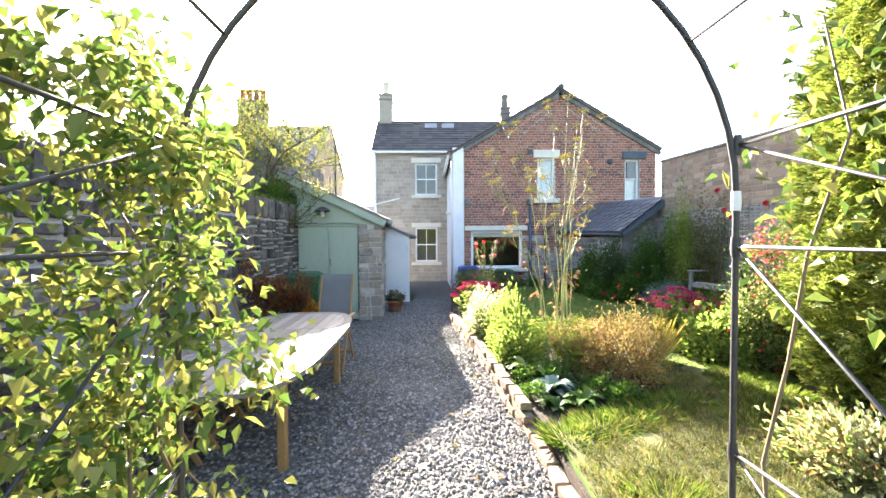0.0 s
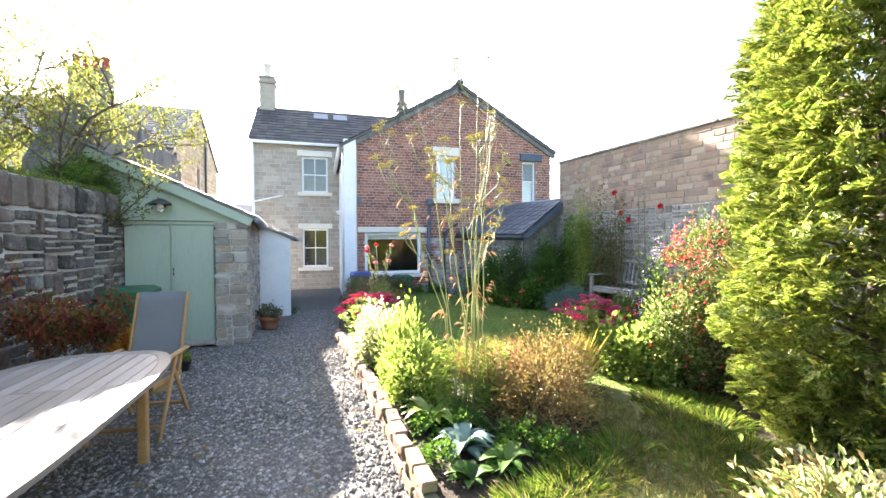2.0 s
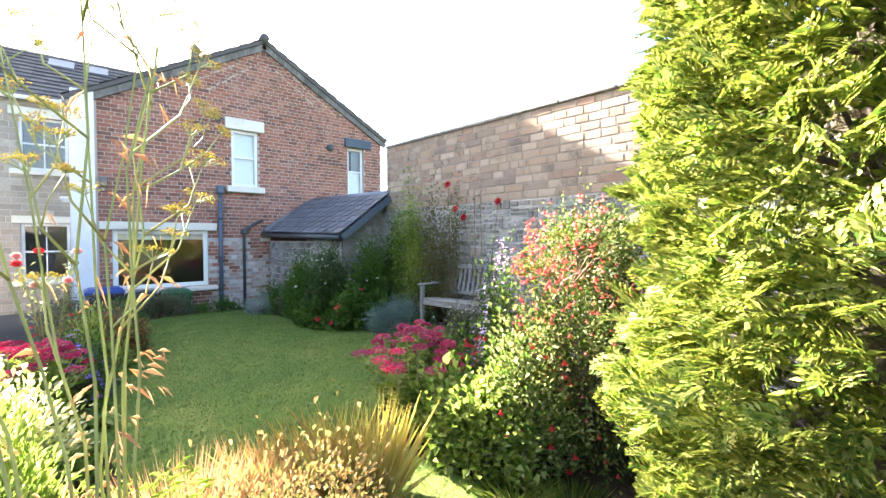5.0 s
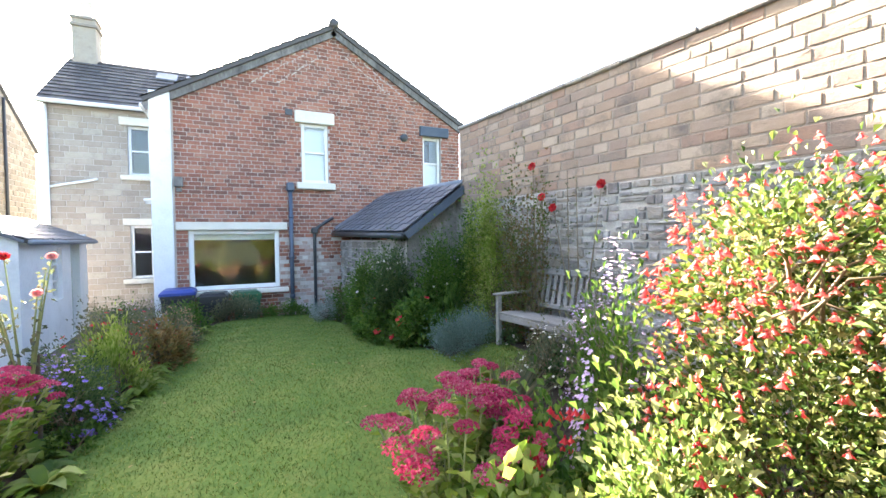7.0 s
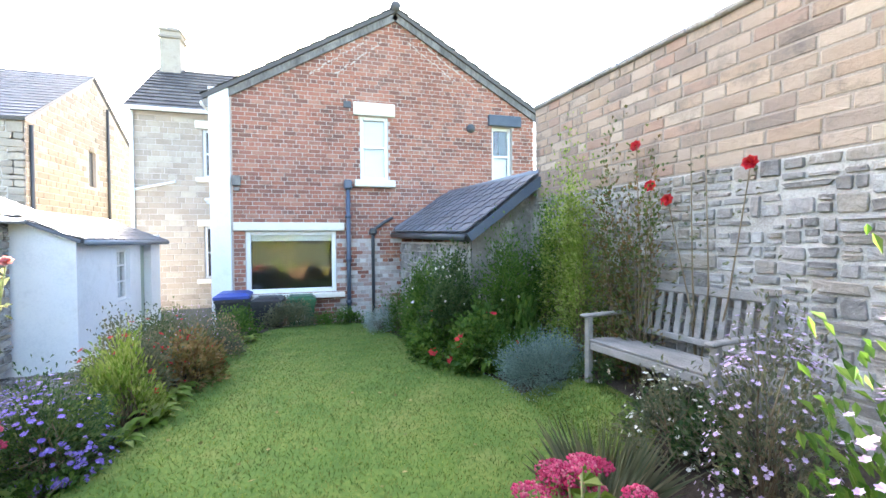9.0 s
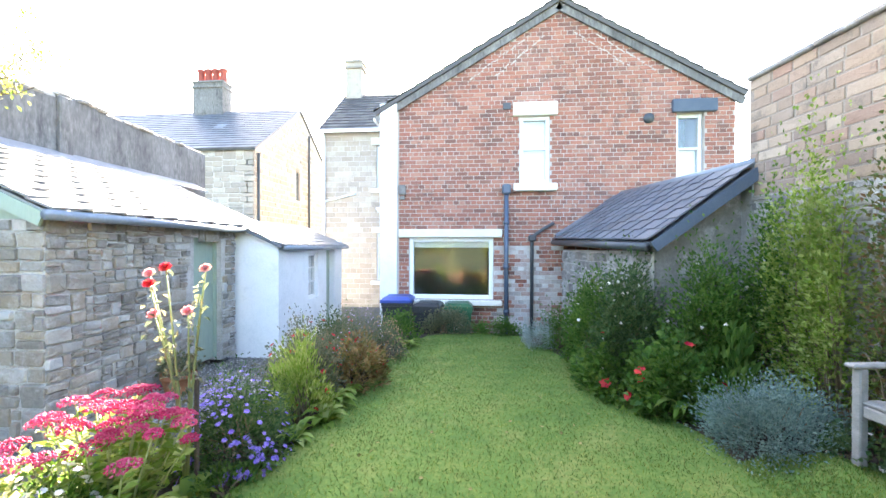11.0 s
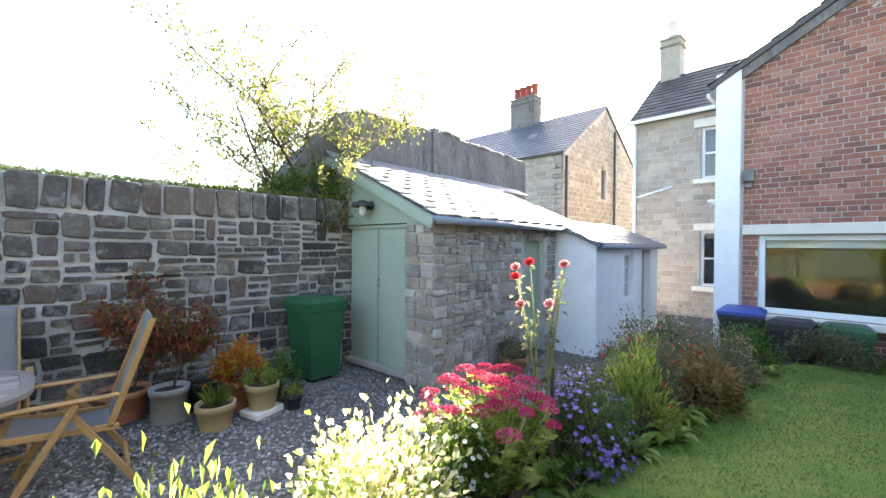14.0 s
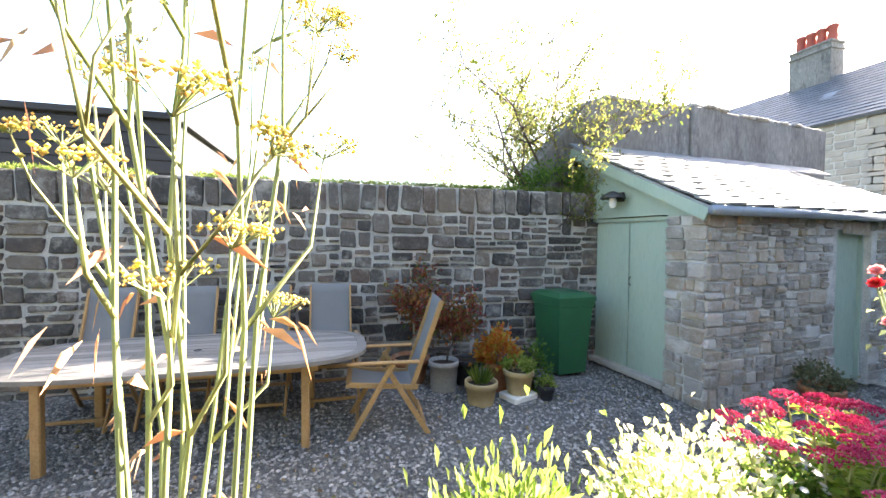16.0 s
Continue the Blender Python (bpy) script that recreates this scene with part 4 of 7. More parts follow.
box(g, sw(-0.6, A1 + 0.1, 0.8), (2.6, 0.2, 2.2), rz=SK)
part("wall", g, M["white_render"], annexe)
g = Geo()
roof_slab(g, sw(AU + 0.1, A0 - 0.1, 1.76), sw(AU + 0.1, A0 + 1.0, 1.76), sw(-2.1, A0 + 1.0, 3.08), sw(-2.1, A0 - 0.1, 3.08), 0.05)
roof_slab(g, sw(AU + 0.12, A0 + 1.0, 1.76), sw(AU + 0.12, A1 + 0.2, 1.76), sw(-0.35, A1 - 0.8, 2.2), sw(-0.35, A0 + 1.0, 2.27), 0.05)
roof_slab(g, sw(-0.35, A0 + 1.0, 2.27), sw(-0.35, A1 - 0.8, 2.2), sw(-2.0, A1 + 0.1, 1.7), sw(-2.0, A0 + 1.0, 1.7), 0.05)
part("roof", g, M["slate"], annexe)
V = Vector(sw(-2.1, 0, 3.08)) - Vector(sw(AU + 0.1, 0, 1.76))
lay_slates(annexe, "slate", sw(AU + 0.12, A0 - 0.1, 1.76), (-sa, ca, 0), V, 1.1, V.length - 0.2, 0.34, 0.2, M["shed_slate"], 0.012)
V = Vector(sw(-0.35, 0, 2.24)) - Vector(sw(AU + 0.12, 0, 1.76))
lay_slates(annexe, "slate", sw(AU + 0.15, A0 + 1.02, 1.75), (-sa, ca, 0), V, A1 - A0 - 0.85, V.length, 0.34, 0.2, M["slate"], 0.014)
g = Geo()
tube(g, [sw(AU + 0.17, A0 - 0.1, 1.72), sw(AU + 0.17, A1 + 0.1, 1.72)], 0.045, 8)
part("gutter", g, M["lead"], annexe)
g = Geo()
wv0, wv1 = A0 + 1.5, A0 + 2.15
for v_, w_, zc, h_ in ((wv0 + 0.03, 0.06, 1.11, 0.98), (wv1 - 0.03, 0.06, 1.11, 0.98), ((wv0 + wv1) / 2, 0.53, 1.57, 0.06), ((wv0 + wv1) / 2, 0.53, 0.65, 0.06), ((wv0 + wv1) / 2, 0.03, 1.11, 0.86),
                      ((wv0 + wv1) / 2, 0.53, 0.97, 0.03), ((wv0 + wv1) / 2, 0.53, 1.28, 0.03)):
    box(g, sw(AU - 0.1, v_, zc), (0.06, w_, h_), rz=SK, bev=0.004)
wn_ = part("window", g, M["white_paint"], annexe, "small white casement window")
g = Geo()
box(g, sw(AU - 0.12, (wv0 + wv1) / 2, 1.11), (0.006, 0.56, 0.9), rz=SK)
part("pane", g, M["glass"], wn_).visible_shadow = False
g = Geo()
box(g, sw(AU - 0.16, A0 + 3.1, 0.7), (0.05, 0.68, 1.9), rz=SK, bev=0.004)
part("door", g, M["sage_paint"], annexe, "sage green door")
# added wall behind the annexe pane, room shade painted in its dark colour
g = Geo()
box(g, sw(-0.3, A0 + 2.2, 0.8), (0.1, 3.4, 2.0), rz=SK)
part("room_wall", g, M["dimmed_plaster"], annexe)

# ---- rendered wall behind the shed ----
g = Geo()
prof = [(-0.75, 2.75), (-0.2, 3.35), (0.25, 3.86), (0.6, 3.92), (1.6, 3.93), (2.3, 3.96), (2.45, 4.03), (3.0, 4.02), (3.3, 3.96), (6.0, 3.92)]
wall_cells(g, [p[0] for p in prof], lambda u: float(np.interp(u, [p[0] for p in prof], [p[1] for p in prof])), [], lambda u, z, s: sw(-2.15 - 0.4 * s, u, z), 0.0)
for u, z in ((2.42, 3.5),):
    box(g, sw(-2.12, u, z), (0.08, 0.22, 1.0), rz=SK, bev=0.02)
solo("wall_rendered", g, M["cement_render"], "stained grey cement rendered wall with broken top", "wall", "structure")
g = Geo()
for i in range(30):
    v_ = 0.6 + i * 0.18
    z = float(np.interp(v_, [p[0] for p in prof], [p[1] for p in prof]))
    box(g, sw(-2.35 + rng.uniform(-.05, .05), v_, z + 0.02), (0.42, 0.17, 0.06), rz=SK + rng.uniform(-4, 4), bev=0.015)
solo("wall_coping", g, M["shed_stone"], "uneven pale stones capping the rendered wall", "coping", "structure")

# ---- neighbours ----
nb = thing("neighbour_house", (-8, 22.8, -0.42), "neighbouring buff stone house with blue slate roof", "house")
NX, NY0, NY1, NYA = -5.0, 19.2, 26.3, 22.85
g = Geo()
wall_cells(g, [NY0, NYA, NY1], lambda u: 7.9 - abs(u - NYA) * 0.69, [(22.5, 23.0, 3.8, 5.1)], lambda u, z, s: (NX - 0.4 * s, u, z), -0.42)
nb_wall = part("gable_wall", g, M["mortar"], nb, "buff stone gable wall")
box_part("window", (NX - 0.15, 22.75, 4.45), (0.1, 0.48, 1.28), "black_pipe", nb, "narrow dark window")
g = Geo()
box(g, (NX - 5.6, NY0 + 0.2, 2.45), (11.19, 0.4, 5.74))
nb_south = part("wall", g, M["mortar"], nb)
g = Geo()
roof_slab(g, (NX + 0.1, NY0 - 0.15, 5.33), (NX - 11, NY0 - 0.15, 5.33), (NX - 11, NYA, 7.97), (NX + 0.1, NYA, 7.97), 0.08)
roof_slab(g, (NX + 0.1, NYA, 7.97), (NX - 11, NYA, 7.97), (NX - 11, NY1 + 0.1, 5.5), (NX + 0.1, NY1 + 0.1, 5.5), 0.08)
part("roof", g, M["slate"], nb)
g = Geo()
tile_rows(g, (NX + 0.12, NY0 - 0.15, 5.34), (-1, 0, 0), (0, NYA - NY0 + .15, 2.64), 11, math.hypot(NYA - NY0 + .15, 2.64), 18, 0.03)
part("slating", g, M["slate"], nb, "blue grey slates")
chimney((NX - 4.2, NYA, 0), 1.45, 0.7, 7.4, 9.3, M["cement_render"], 4, M["pot_red"], nb)
g = Geo()
box(g, (NX - 2.6, 21.1, 6.75), (0.4, 0.5, 0.08), rx=36)
part("roof_light", g, M["lead"], nb)
for y in (23.8, 19.4):
    g = Geo()
    tube(g, [(NX + 0.06, y, -0.4), (NX + 0.06, y, 7.0 if y > 20 else 5.2)], 0.05, 8)
    part("drainpipe", g, M["black_pipe"], nb)

nb2 = thing("neighbour_outbuilding", (-6, -1.4, -0.42), "dark boarded flat-topped building behind the wall", "outbuilding")
box_part("wall", (-6.5, -1.45, 1.55), (3.9, 7.2, 3.94), "dark_board", nb2)
for k in range(9):
    box_part("plank", (-4.54, -1.45, 1.75 + k * 0.205), (0.03, 7.22, 0.19), "dark_board" if k > 1 else "lead", nb2, bev=0.006)
box_part("roof", (-6.5, -1.45, 3.57), (4.1, 7.4, 0.1), "dark_board", nb2)
nb3 = thing("far_terrace", (-4, 46, -0.4), "distant low terraced house with slate roof", "house")
box_part("wall", (-4, 46, 1.5), (12, 6, 4.2), "white_render", nb3)
g = Geo()
roof_slab(g, (-10.3, 42.7, 3.6), (2.3, 42.7, 3.6), (2.3, 46, 5.4), (-10.3, 46, 5.4), 0.1)
roof_slab(g, (-10.3, 46, 5.4), (2.3, 46, 5.4), (2.3, 49.3, 3.6), (-10.3, 49.3, 3.6), 0.1)
part("roof", g, M["slate"], nb3)

# ---- garden table and chairs ----
TC, TL, TW, TZ = (-1.09, 3.47), 2.82, 1.24, 0.745
table = thing("garden_table", (TC[0], TC[1], 0), "weathered oval teak extending table with slatted top", "table")


def oval(y, w=TW, l=TL, n=3.5):
    return w / 2 * max(0.0, 1 - abs(2 * y / l) ** n) ** (1 / n)


def oval_y(x, w=TW, l=TL, n=3.5):
    return l / 2 * max(0.0, 1 - abs(2 * x / w) ** n) ** (1 / n)


def strip(g, x0, x1, ya, yb, z0, z1):
    """One slat between x0 and x1, its ends cut to the oval and to ya, yb."""
    top = []
    xs_ = np.linspace(x0, x1, 4)
    iw, il = TW - 0.16, TL - 0.16
    hi = [(x, min(yb, oval_y(x, iw, il))) for x in xs_]
    lo = [(x, max(ya, -oval_y(x, iw, il))) for x in xs_]
    if hi[1][1] - lo[1][1] < 0.05:
        return
    poly = [(TC[0] + x, TC[1] + y) for x, y in lo] + [(TC[0] + x, TC[1] + y) for x, y in hi[::-1]]
    prism(g, poly, z0, z1)


ns = 11
for seg in ((-1.4, -0.46), (-0.45, 0.45), (0.46, 1.4)):
    for i in range(ns):
        a = -TW / 2 + 0.08 + (TW - 0.16) * i / ns
        g = Geo()
        strip(g, a + 0.003, a + (TW - 0.16) / ns - 0.003, seg[0], seg[1], TZ - 0.022, TZ)
        if g.n:
            part("slat", g, M["weathered_teak"], table)
g = Geo()
n = 72
ring_o, ring_i = [], []
for k in range(n):
    w = 2 * math.pi * k / n
    cx, sy = math.cos(w), math.sin(w)
    e = 2 / 3.5
    sx_, sy_ = math.copysign(abs(cx) ** e, cx), math.copysign(abs(sy) ** e, sy)
    ring_o.append((TC[0] + TW / 2 * sx_, TC[1] + TL / 2 * sy_))
    ring_i.append((TC[0] + (TW / 2 - 0.077) * sx_, TC[1] + (TL / 2 - 0.077) * sy_))
v = [(x, y, TZ + 0.002) for x, y in ring_o] + [(x, y, TZ + 0.002) for x, y in ring_i] + [(x, y, TZ - 0.03) for x, y in ring_o] + [(x, y, TZ - 0.03) for x, y in ring_i]
f = []
for k in range(n):
    k2 = (k + 1) % n
    f += [(k, k2, n + k2, n + k), (2 * n + k, 2 * n + k2, k2, k), (n + k, n + k2, 3 * n + k2, 3 * n + k), (3 * n + k, 3 * n + k2, 2 * n + k2, 2 * n + k)]
g.add(v, f)
part("rim", g, M["weathered_teak"], table)
g = Geo()
for y in (-0.455, 0.455):
    box(g, (TC[0], TC[1] + y, TZ - 0.035), (TW - 0.2, 0.05, 0.025))
for x in (-0.38, 0.38):
    box(g, (TC[0] + x, TC[1], TZ - 0.08), (0.03, 2.0, 0.09), bev=0.004)
for y in (-0.95, 0.95):
    box(g, (TC[0], TC[1] + y, TZ - 0.08), (0.73, 0.03, 0.09), bev=0.004)
part("apron", g, M["teak"], table, "warm teak apron rails")
for x in (-0.4, 0.4):
    for y in (-0.9, 0.9):
        box_part("leg", (TC[0] + x, TC[1] + y, TZ / 2 - 0.02), (0.065, 0.065, TZ - 0.04), "teak", table, bev=0.008)
g = Geo()
lathe(g, [(0.03, 0.0), (0.03, 0.006), (0.02, 0.006), (0.02, -0.02)], (TC[0], TC[1], TZ), 14)
part("parasol_ring", g, M["dark_metal"], table, "dark parasol hole ring")


def folding_chair():
    """A teak folding armchair with a grey sling, front towards -y, at the origin."""
    ch = thing("folding_chair", (0, 0, 0), "teak folding armchair with grey sling fabric", "chair", "chairs round the garden table")

    def bar(name, pts, w=0.045, t=0.022, mat="teak", parent=ch, label=""):
        g = Geo()
        for a, b in zip(pts[:-1], pts[1:]):
            a, b = Vector(a), Vector(b)
            d = b - a
            box(g, (a + b) / 2, (t, w, d.length + 0.02), rx=math.degrees(math.atan2(-d.y, d.z)) , bev=0.005)
        return part(name, g, M[mat], parent, label)
    for sx in (-1, 1):
        bar("front_leg", [(sx * 0.27, -0.34, 0.0), (sx * 0.27, 0.02, 0.63)])
        bar("rear_leg", [(sx * 0.245, 0.34, 0.0), (sx * 0.245, -0.03, 0.60)])
        bar("back_post", [(sx * 0.22, 0.20, 0.42), (sx * 0.22, 0.45, 1.16)])
        bar("seat_rail", [(sx * 0.22, -0.34, 0.46), (sx * 0.22, 0.24, 0.41)], 0.045)
        g = Geo()
        box(g, (sx * 0.28, -0.06, 0.655), (0.055, 0.62, 0.026), bev=0.01)
        part("armrest", g, M["teak"], ch)
    for c_, s_ in (((0, -0.35, 0.455), (0.5, 0.05, 0.028)), ((0, 0.3, 0.1), (0.5, 0.03, 0.03)), ((0, -0.28, 0.1), (0.5, 0.03, 0.03))):
        g = Geo()
        box(g, c_, s_, bev=0.006)
        part("cross_rail", g, M["teak"], ch)
    g = Geo()
    v = []
    for i in range(9):
        s = i / 8
        y, z = -0.33 + 0.56 * s, 0.475 - 0.055 * s - 0.03 * math.sin(math.pi * s)
        v += [(-0.215, y, z), (0.215, y, z)]
    g.add(v + [(x, y, z - 0.006) for x, y, z in v], [(2 * i, 2 * i + 1, 2 * i + 3, 2 * i + 2) for i in range(8)] + [(18 + 2 * i, 18 + 2 * i + 2, 18 + 2 * i + 3, 18 + 2 * i + 1) for i in range(8)], True)
    part("seat", g, M["sling"], ch, "grey sling seat")
    g = Geo()
    v = []
    for i in range(9):
        s = i / 8
        y, z = 0.21 + 0.245 * s + 0.02 * math.sin(math.pi * s), 0.44 + 0.74 * s
        v += [(-0.225, y - 0.012, z), (0.225, y - 0.012, z)]
    g.add(v + [(x, y + 0.008, z) for x, y, z in v], [(2 * i, 2 * i + 1, 2 * i + 3, 2 * i + 2) for i in range(8)] + [(18 + 2 * i, 18 + 2 * i + 2, 18 + 2 * i + 3, 18 + 2 * i + 1) for i in range(8)] + [(16, 17, 35, 34)], True)
    part("backrest", g, M["sling"], ch, "grey sling back")
    return ch


chair = folding_chair()
for y, a in ((4.56, 91), (3.88, 88), (3.16, 92), (2.4, 89)):
    copy_thing(chair, pose(-1.68, y, 0, 0, 0, a))
chair.matrix_basis = pose(-0.95, 5.08, 0, 0, 0, -4)

# ---- wheelie bins ----
def wheelie_bin(name, at, rz, mat, label, w=0.52, d=0.6, h=0.95, lid=None):
    b = thing(name, at, label, "wheelie bin")
    m = np.array(at)
    g = Geo()
    lv = []
    for k, z in ((0.78, 0.03), (0.82, 0.2), (0.99, h - 0.1), (1.05, h - 0.09), (1.05, h - 0.03)):
        lv.append([(sx * w / 2 * k, sy * d / 2 * k, z) for sx, sy in ((-1, -1), (1, -1), (1, 1), (-1, 1))])
    v = np.array([p for l in lv for p in l])
    f = [(i * 4 + k, i * 4 + (k + 1) % 4, i * 4 + 4 + (k + 1) % 4, i * 4 + 4 + k) for i in range(4) for k in range(4)] + [(3, 2, 1, 0), (16, 17, 18, 19)]
    g.add(turn(v, rz) + m, f)
    part("body", g, mat, b)
    g = Geo()
    v = [(sx * w / 2 * k, sy * d / 2 * k + o, z) for k, z, o in ((1.1, h - 0.03, 0), (1.1, h + 0.02, 0), (0.8, h + 0.075, 0.0)) for sx, sy in ((-1, -1), (1, -1), (1, 1), (-1, 1))]
    f = [(i * 4 + k, i * 4 + (k + 1) % 4, i * 4 + 4 + (k + 1) % 4, i * 4 + 4 + k) for i in range(2) for k in range(4)] + [(3, 2, 1, 0), (8, 9, 10, 11)]
    g.add(turn(np.array(v), rz) + m, f)
    part("lid", g, lid or mat, b)
    g = Geo()
    p = turn(np.array([(-w * 0.5, d * 0.6, h - 0.02), (w * 0.5, d * 0.6, h - 0.02)]), rz) + m
    tube(g, p, 0.018, 8)
    part("handle", g, lid or mat, b)
    for sx in (-1, 1):
        g = Geo()
        c0 = turn(np.array([(sx * w * 0.45, d * 0.42, 0.1), (sx * w * 0.53, d * 0.42, 0.1)]), rz) + m
        tube(g, c0, 0.1, 16)
        part("wheel", g, M["black_plastic"], b, "black wheel")
    return b


wheelie_bin("wheelie_bin", (-1.95, 7.48, 0), 97, M["green_plastic"], "dark green wheelie bin standing on gravel", 0.52, 0.55, 0.98)
wheelie_bin("wheelie_bin", (1.72, 12.93, -0.28), 4, M["black_plastic"], "black wheelie bin with bright blue lid", 0.55, 0.6, 0.98, M["blue_plastic"])
wheelie_bin("wheelie_bin", (2.32, 12.98, -0.28), -3, M["black_plastic"], "plain black wheelie bin by the house", 0.5, 0.55, 0.86)
gb = wheelie_bin("wheelie_bin", (2.92, 12.97, -0.28), 3, M["green_plastic"], "green wheelie bin with painted number by the house", 0.5, 0.55, 0.86)
txt = bpy.data.curves.new("number", 'FONT')
txt.body, txt.size, txt.extrude, txt.align_x = "20", 0.2, 0.002, 'CENTER'
tx = new("number", txt)
txt.materials.append(M["white_paint"])
tx.parent = gb
tx.matrix_basis = Matrix.Translation(Vector((2.92, 12.66, 0.18)) - Vector(gb.location)) @ pose(0, 0, 0, 87, 0, 3)

# ---- pots ----
def pot(name, at, r, h, mat, label, taper=0.78, rim=0.03):
    p = thing(name, at, label, "plant pot")
    g = Geo()
    lathe(g, [(0.0, 0.0), (r * taper, 0.0), (r * (taper + 0.02), 0.02), (r * 0.98, h - 0.06), (r + rim * 0.5, h - 0.06), (r + rim * 0.5, h - 0.005), (r + rim * .4, h), (r * 0.93, h), (r * 0.9, h - 0.05)], at, 28)
    part("pot", g, mat, p)
    g = Geo()
    lathe(g, [(r * 0.92, h - 0.045), (r * 0.4, h - 0.03), (0.0, h - 0.028)], at, 20)
    part("compost", g, M["soil"], p)
    return p


pot("plant_pot", (-2.02, 5.48, 0), 0.22, 0.30, M["terracotta"], "wide terracotta pot on the gravel")
pot("plant_pot", (-1.66, 5.80, 0), 0.165, 0.34, M["stoneware"], "mottled grey stoneware pot", 0.86, 0.015)
pot("plant_pot", (-1.80, 6.12, 0), 0.17, 0.30, M["black_plastic"], "dark blue grey plastic pot", 0.8)
pot("plant_pot", (-1.19, 6.08, 0), 0.165, 0.24, M["tan_pot"], "ribbed tan basket-work pot", 0.8, 0.02)
g = Geo()
box(g, (-1.22, 6.52, 0.035), (0.26, 0.34, 0.07), rz=20, bev=0.012)
solo("stone_block", g, M["cream_stone"], "pale stone block under a pot", "stone block")
pot("plant_pot", (-1.22, 6.52, 0.07), 0.155, 0.25, M["tan_pot"], "ribbed tan pot on a stone block", 0.78, 0.02)
pot("plant_pot", (-1.52, 6.42, 0), 0.15, 0.32, M["terracotta"], "tall orange terracotta pot", 0.8)
pot("plant_pot", (-1.12, 6.80, 0), 0.085, 0.16, M["black_plastic"], "small black plastic pot", 0.8, 0.01)
pot("plant_pot", (-0.42, 9.75, -0.09), 0.19, 0.24, M["terracotta"], "terracotta pot beside the stone shed")

# ---- bench by the east wall ----
bench = thing("garden_bench", (5.95, 7.0, 0.115), "weathered silver grey slatted wooden garden bench", "bench")
BZ, BY0, BY1, BXF, BXB = 0.115, 6.38, 7.66, 5.66, 6.16
for y in (BY0 + 0.03, BY1 - 0.03):
    box_part("front_leg", (BXF, y, BZ + 0.32), (0.06, 0.06, 0.64), "grey_wood", bench)
    g = Geo()
    box(g, (BXB, y, BZ + 0.2), (0.06, 0.06, 0.42), bev=0.006)
    box(g, (BXB + 0.06, y, BZ + 0.66), (0.055, 0.06, 0.55), ry=12, bev=0.006)
    part("rear_leg", g, M["grey_wood"], bench)
    box_part("armrest", ((BXF + BXB) / 2 - 0.02, y, BZ + 0.655), (0.62, 0.075, 0.03), "grey_wood", bench, bev=0.01)
    box_part("side_rail", ((BXF + BXB) / 2, y, BZ + 0.36), (0.46, 0.035, 0.07), "grey_wood", bench)
for i in range(6):
    box_part("seat_slat", (BXF + 0.02 + i * 0.085, (BY0 + BY1) / 2, BZ + 0.42 - i * 0.006), (0.07, BY1 - BY0 - 0.04, 0.022), "grey_wood", bench, bev=0.006)
box_part("front_rail", (BXF, (BY0 + BY1) / 2, BZ + 0.365), (0.035, BY1 - BY0 - 0.12, 0.075), "grey_wood", bench)
box_part("top_rail", (BXB + 0.125, (BY0 + BY1) / 2, BZ + 0.93), (0.035, BY1 - BY0 - 0.1, 0.08), "grey_wood", bench, bev=0.012, ry=12)
box_part("bottom_rail", (BXB + 0.035, (BY0 + BY1) / 2, BZ + 0.5), (0.03, BY1 - BY0 - 0.12, 0.06), "grey_wood", bench, ry=12)
for i in range(11):
    box_part("back_slat", (BXB + 0.08, BY0 + 0.15 + i * (BY1 - BY0 - 0.3) / 10, BZ + 0.71), (0.016, 0.055, 0.38), "grey_wood", bench, ry=12, bev=0.004)

bench.matrix_basis = pose(6.25, 7.3, 0.325, 0, 0, 8)

# ---- metal garden arch over the path ----
arch = thing("garden_arch", (0.48, 0.5, 0), "dark metal tube garden arch with trellis sides", "garden arch")
AXL, AXR, AYF, AYN, AZS = -0.36, 1.32, 0.80, 0.02, 1.80
cx_, rad = (AXL + AXR) / 2, (AXR - AXL) / 2
for y in (AYF, AYN):
    g = Geo()
    pts = [(AXR, y, 0.0)] + [(AXR, y, z) for z in (0.7, 1.4)] + [(cx_ + rad * math.cos(a), y, AZS + rad * math.sin(a)) for a in np.linspace(0, math.pi, 25)] + [(AXL, y, 1.4), (AXL, y, 0.7), (AXL, y, 0.0)]
    tube(g, pts, 0.0095, 8)
    part("hoop", g, M["dark_metal"], arch)
for x in (AXL, AXR):
    for z in (0.55, 1.02, 1.66, 1.97):
        g = Geo()
        tube(g, [(x, AYN, z), (x, AYF, z)], 0.006, 6)
        part("cross_bar", g, M["dark_metal"], arch)
    for z0, z1 in ((0.55, 1.02), (1.02, 0.55), (1.02, 1.66), (1.66, 1.97)):
        g = Geo()
        tube(g, [(x + 0.004, AYN, z0), (x + 0.004, AYF, z1)], 0.005, 6)
        part("brace", g, M["dark_metal"], arch)
    for z in (1.02, 1.66, 1.80, 1.97):
        g = Geo()
        lathe(g, [(0.0125, -0.03), (0.0145, 0), (0.0125, 0.03)], (x, AYF, z), 10)
        white = x > 0 and z == 1.80
        part("collar", g, M["white_paint" if white else "dark_metal"], arch, "white plastic collar" if white else "")
for a in (35, 90, 145):
    g = Geo()
    p = (cx_ + rad * math.cos(radians(a)), AZS + rad * math.sin(radians(a)))
    tube(g, [(p[0], AYN, p[1]), (p[0], AYF, p[1])], 0.006, 6)
    part("cross_bar", g, M["dark_metal"], arch)

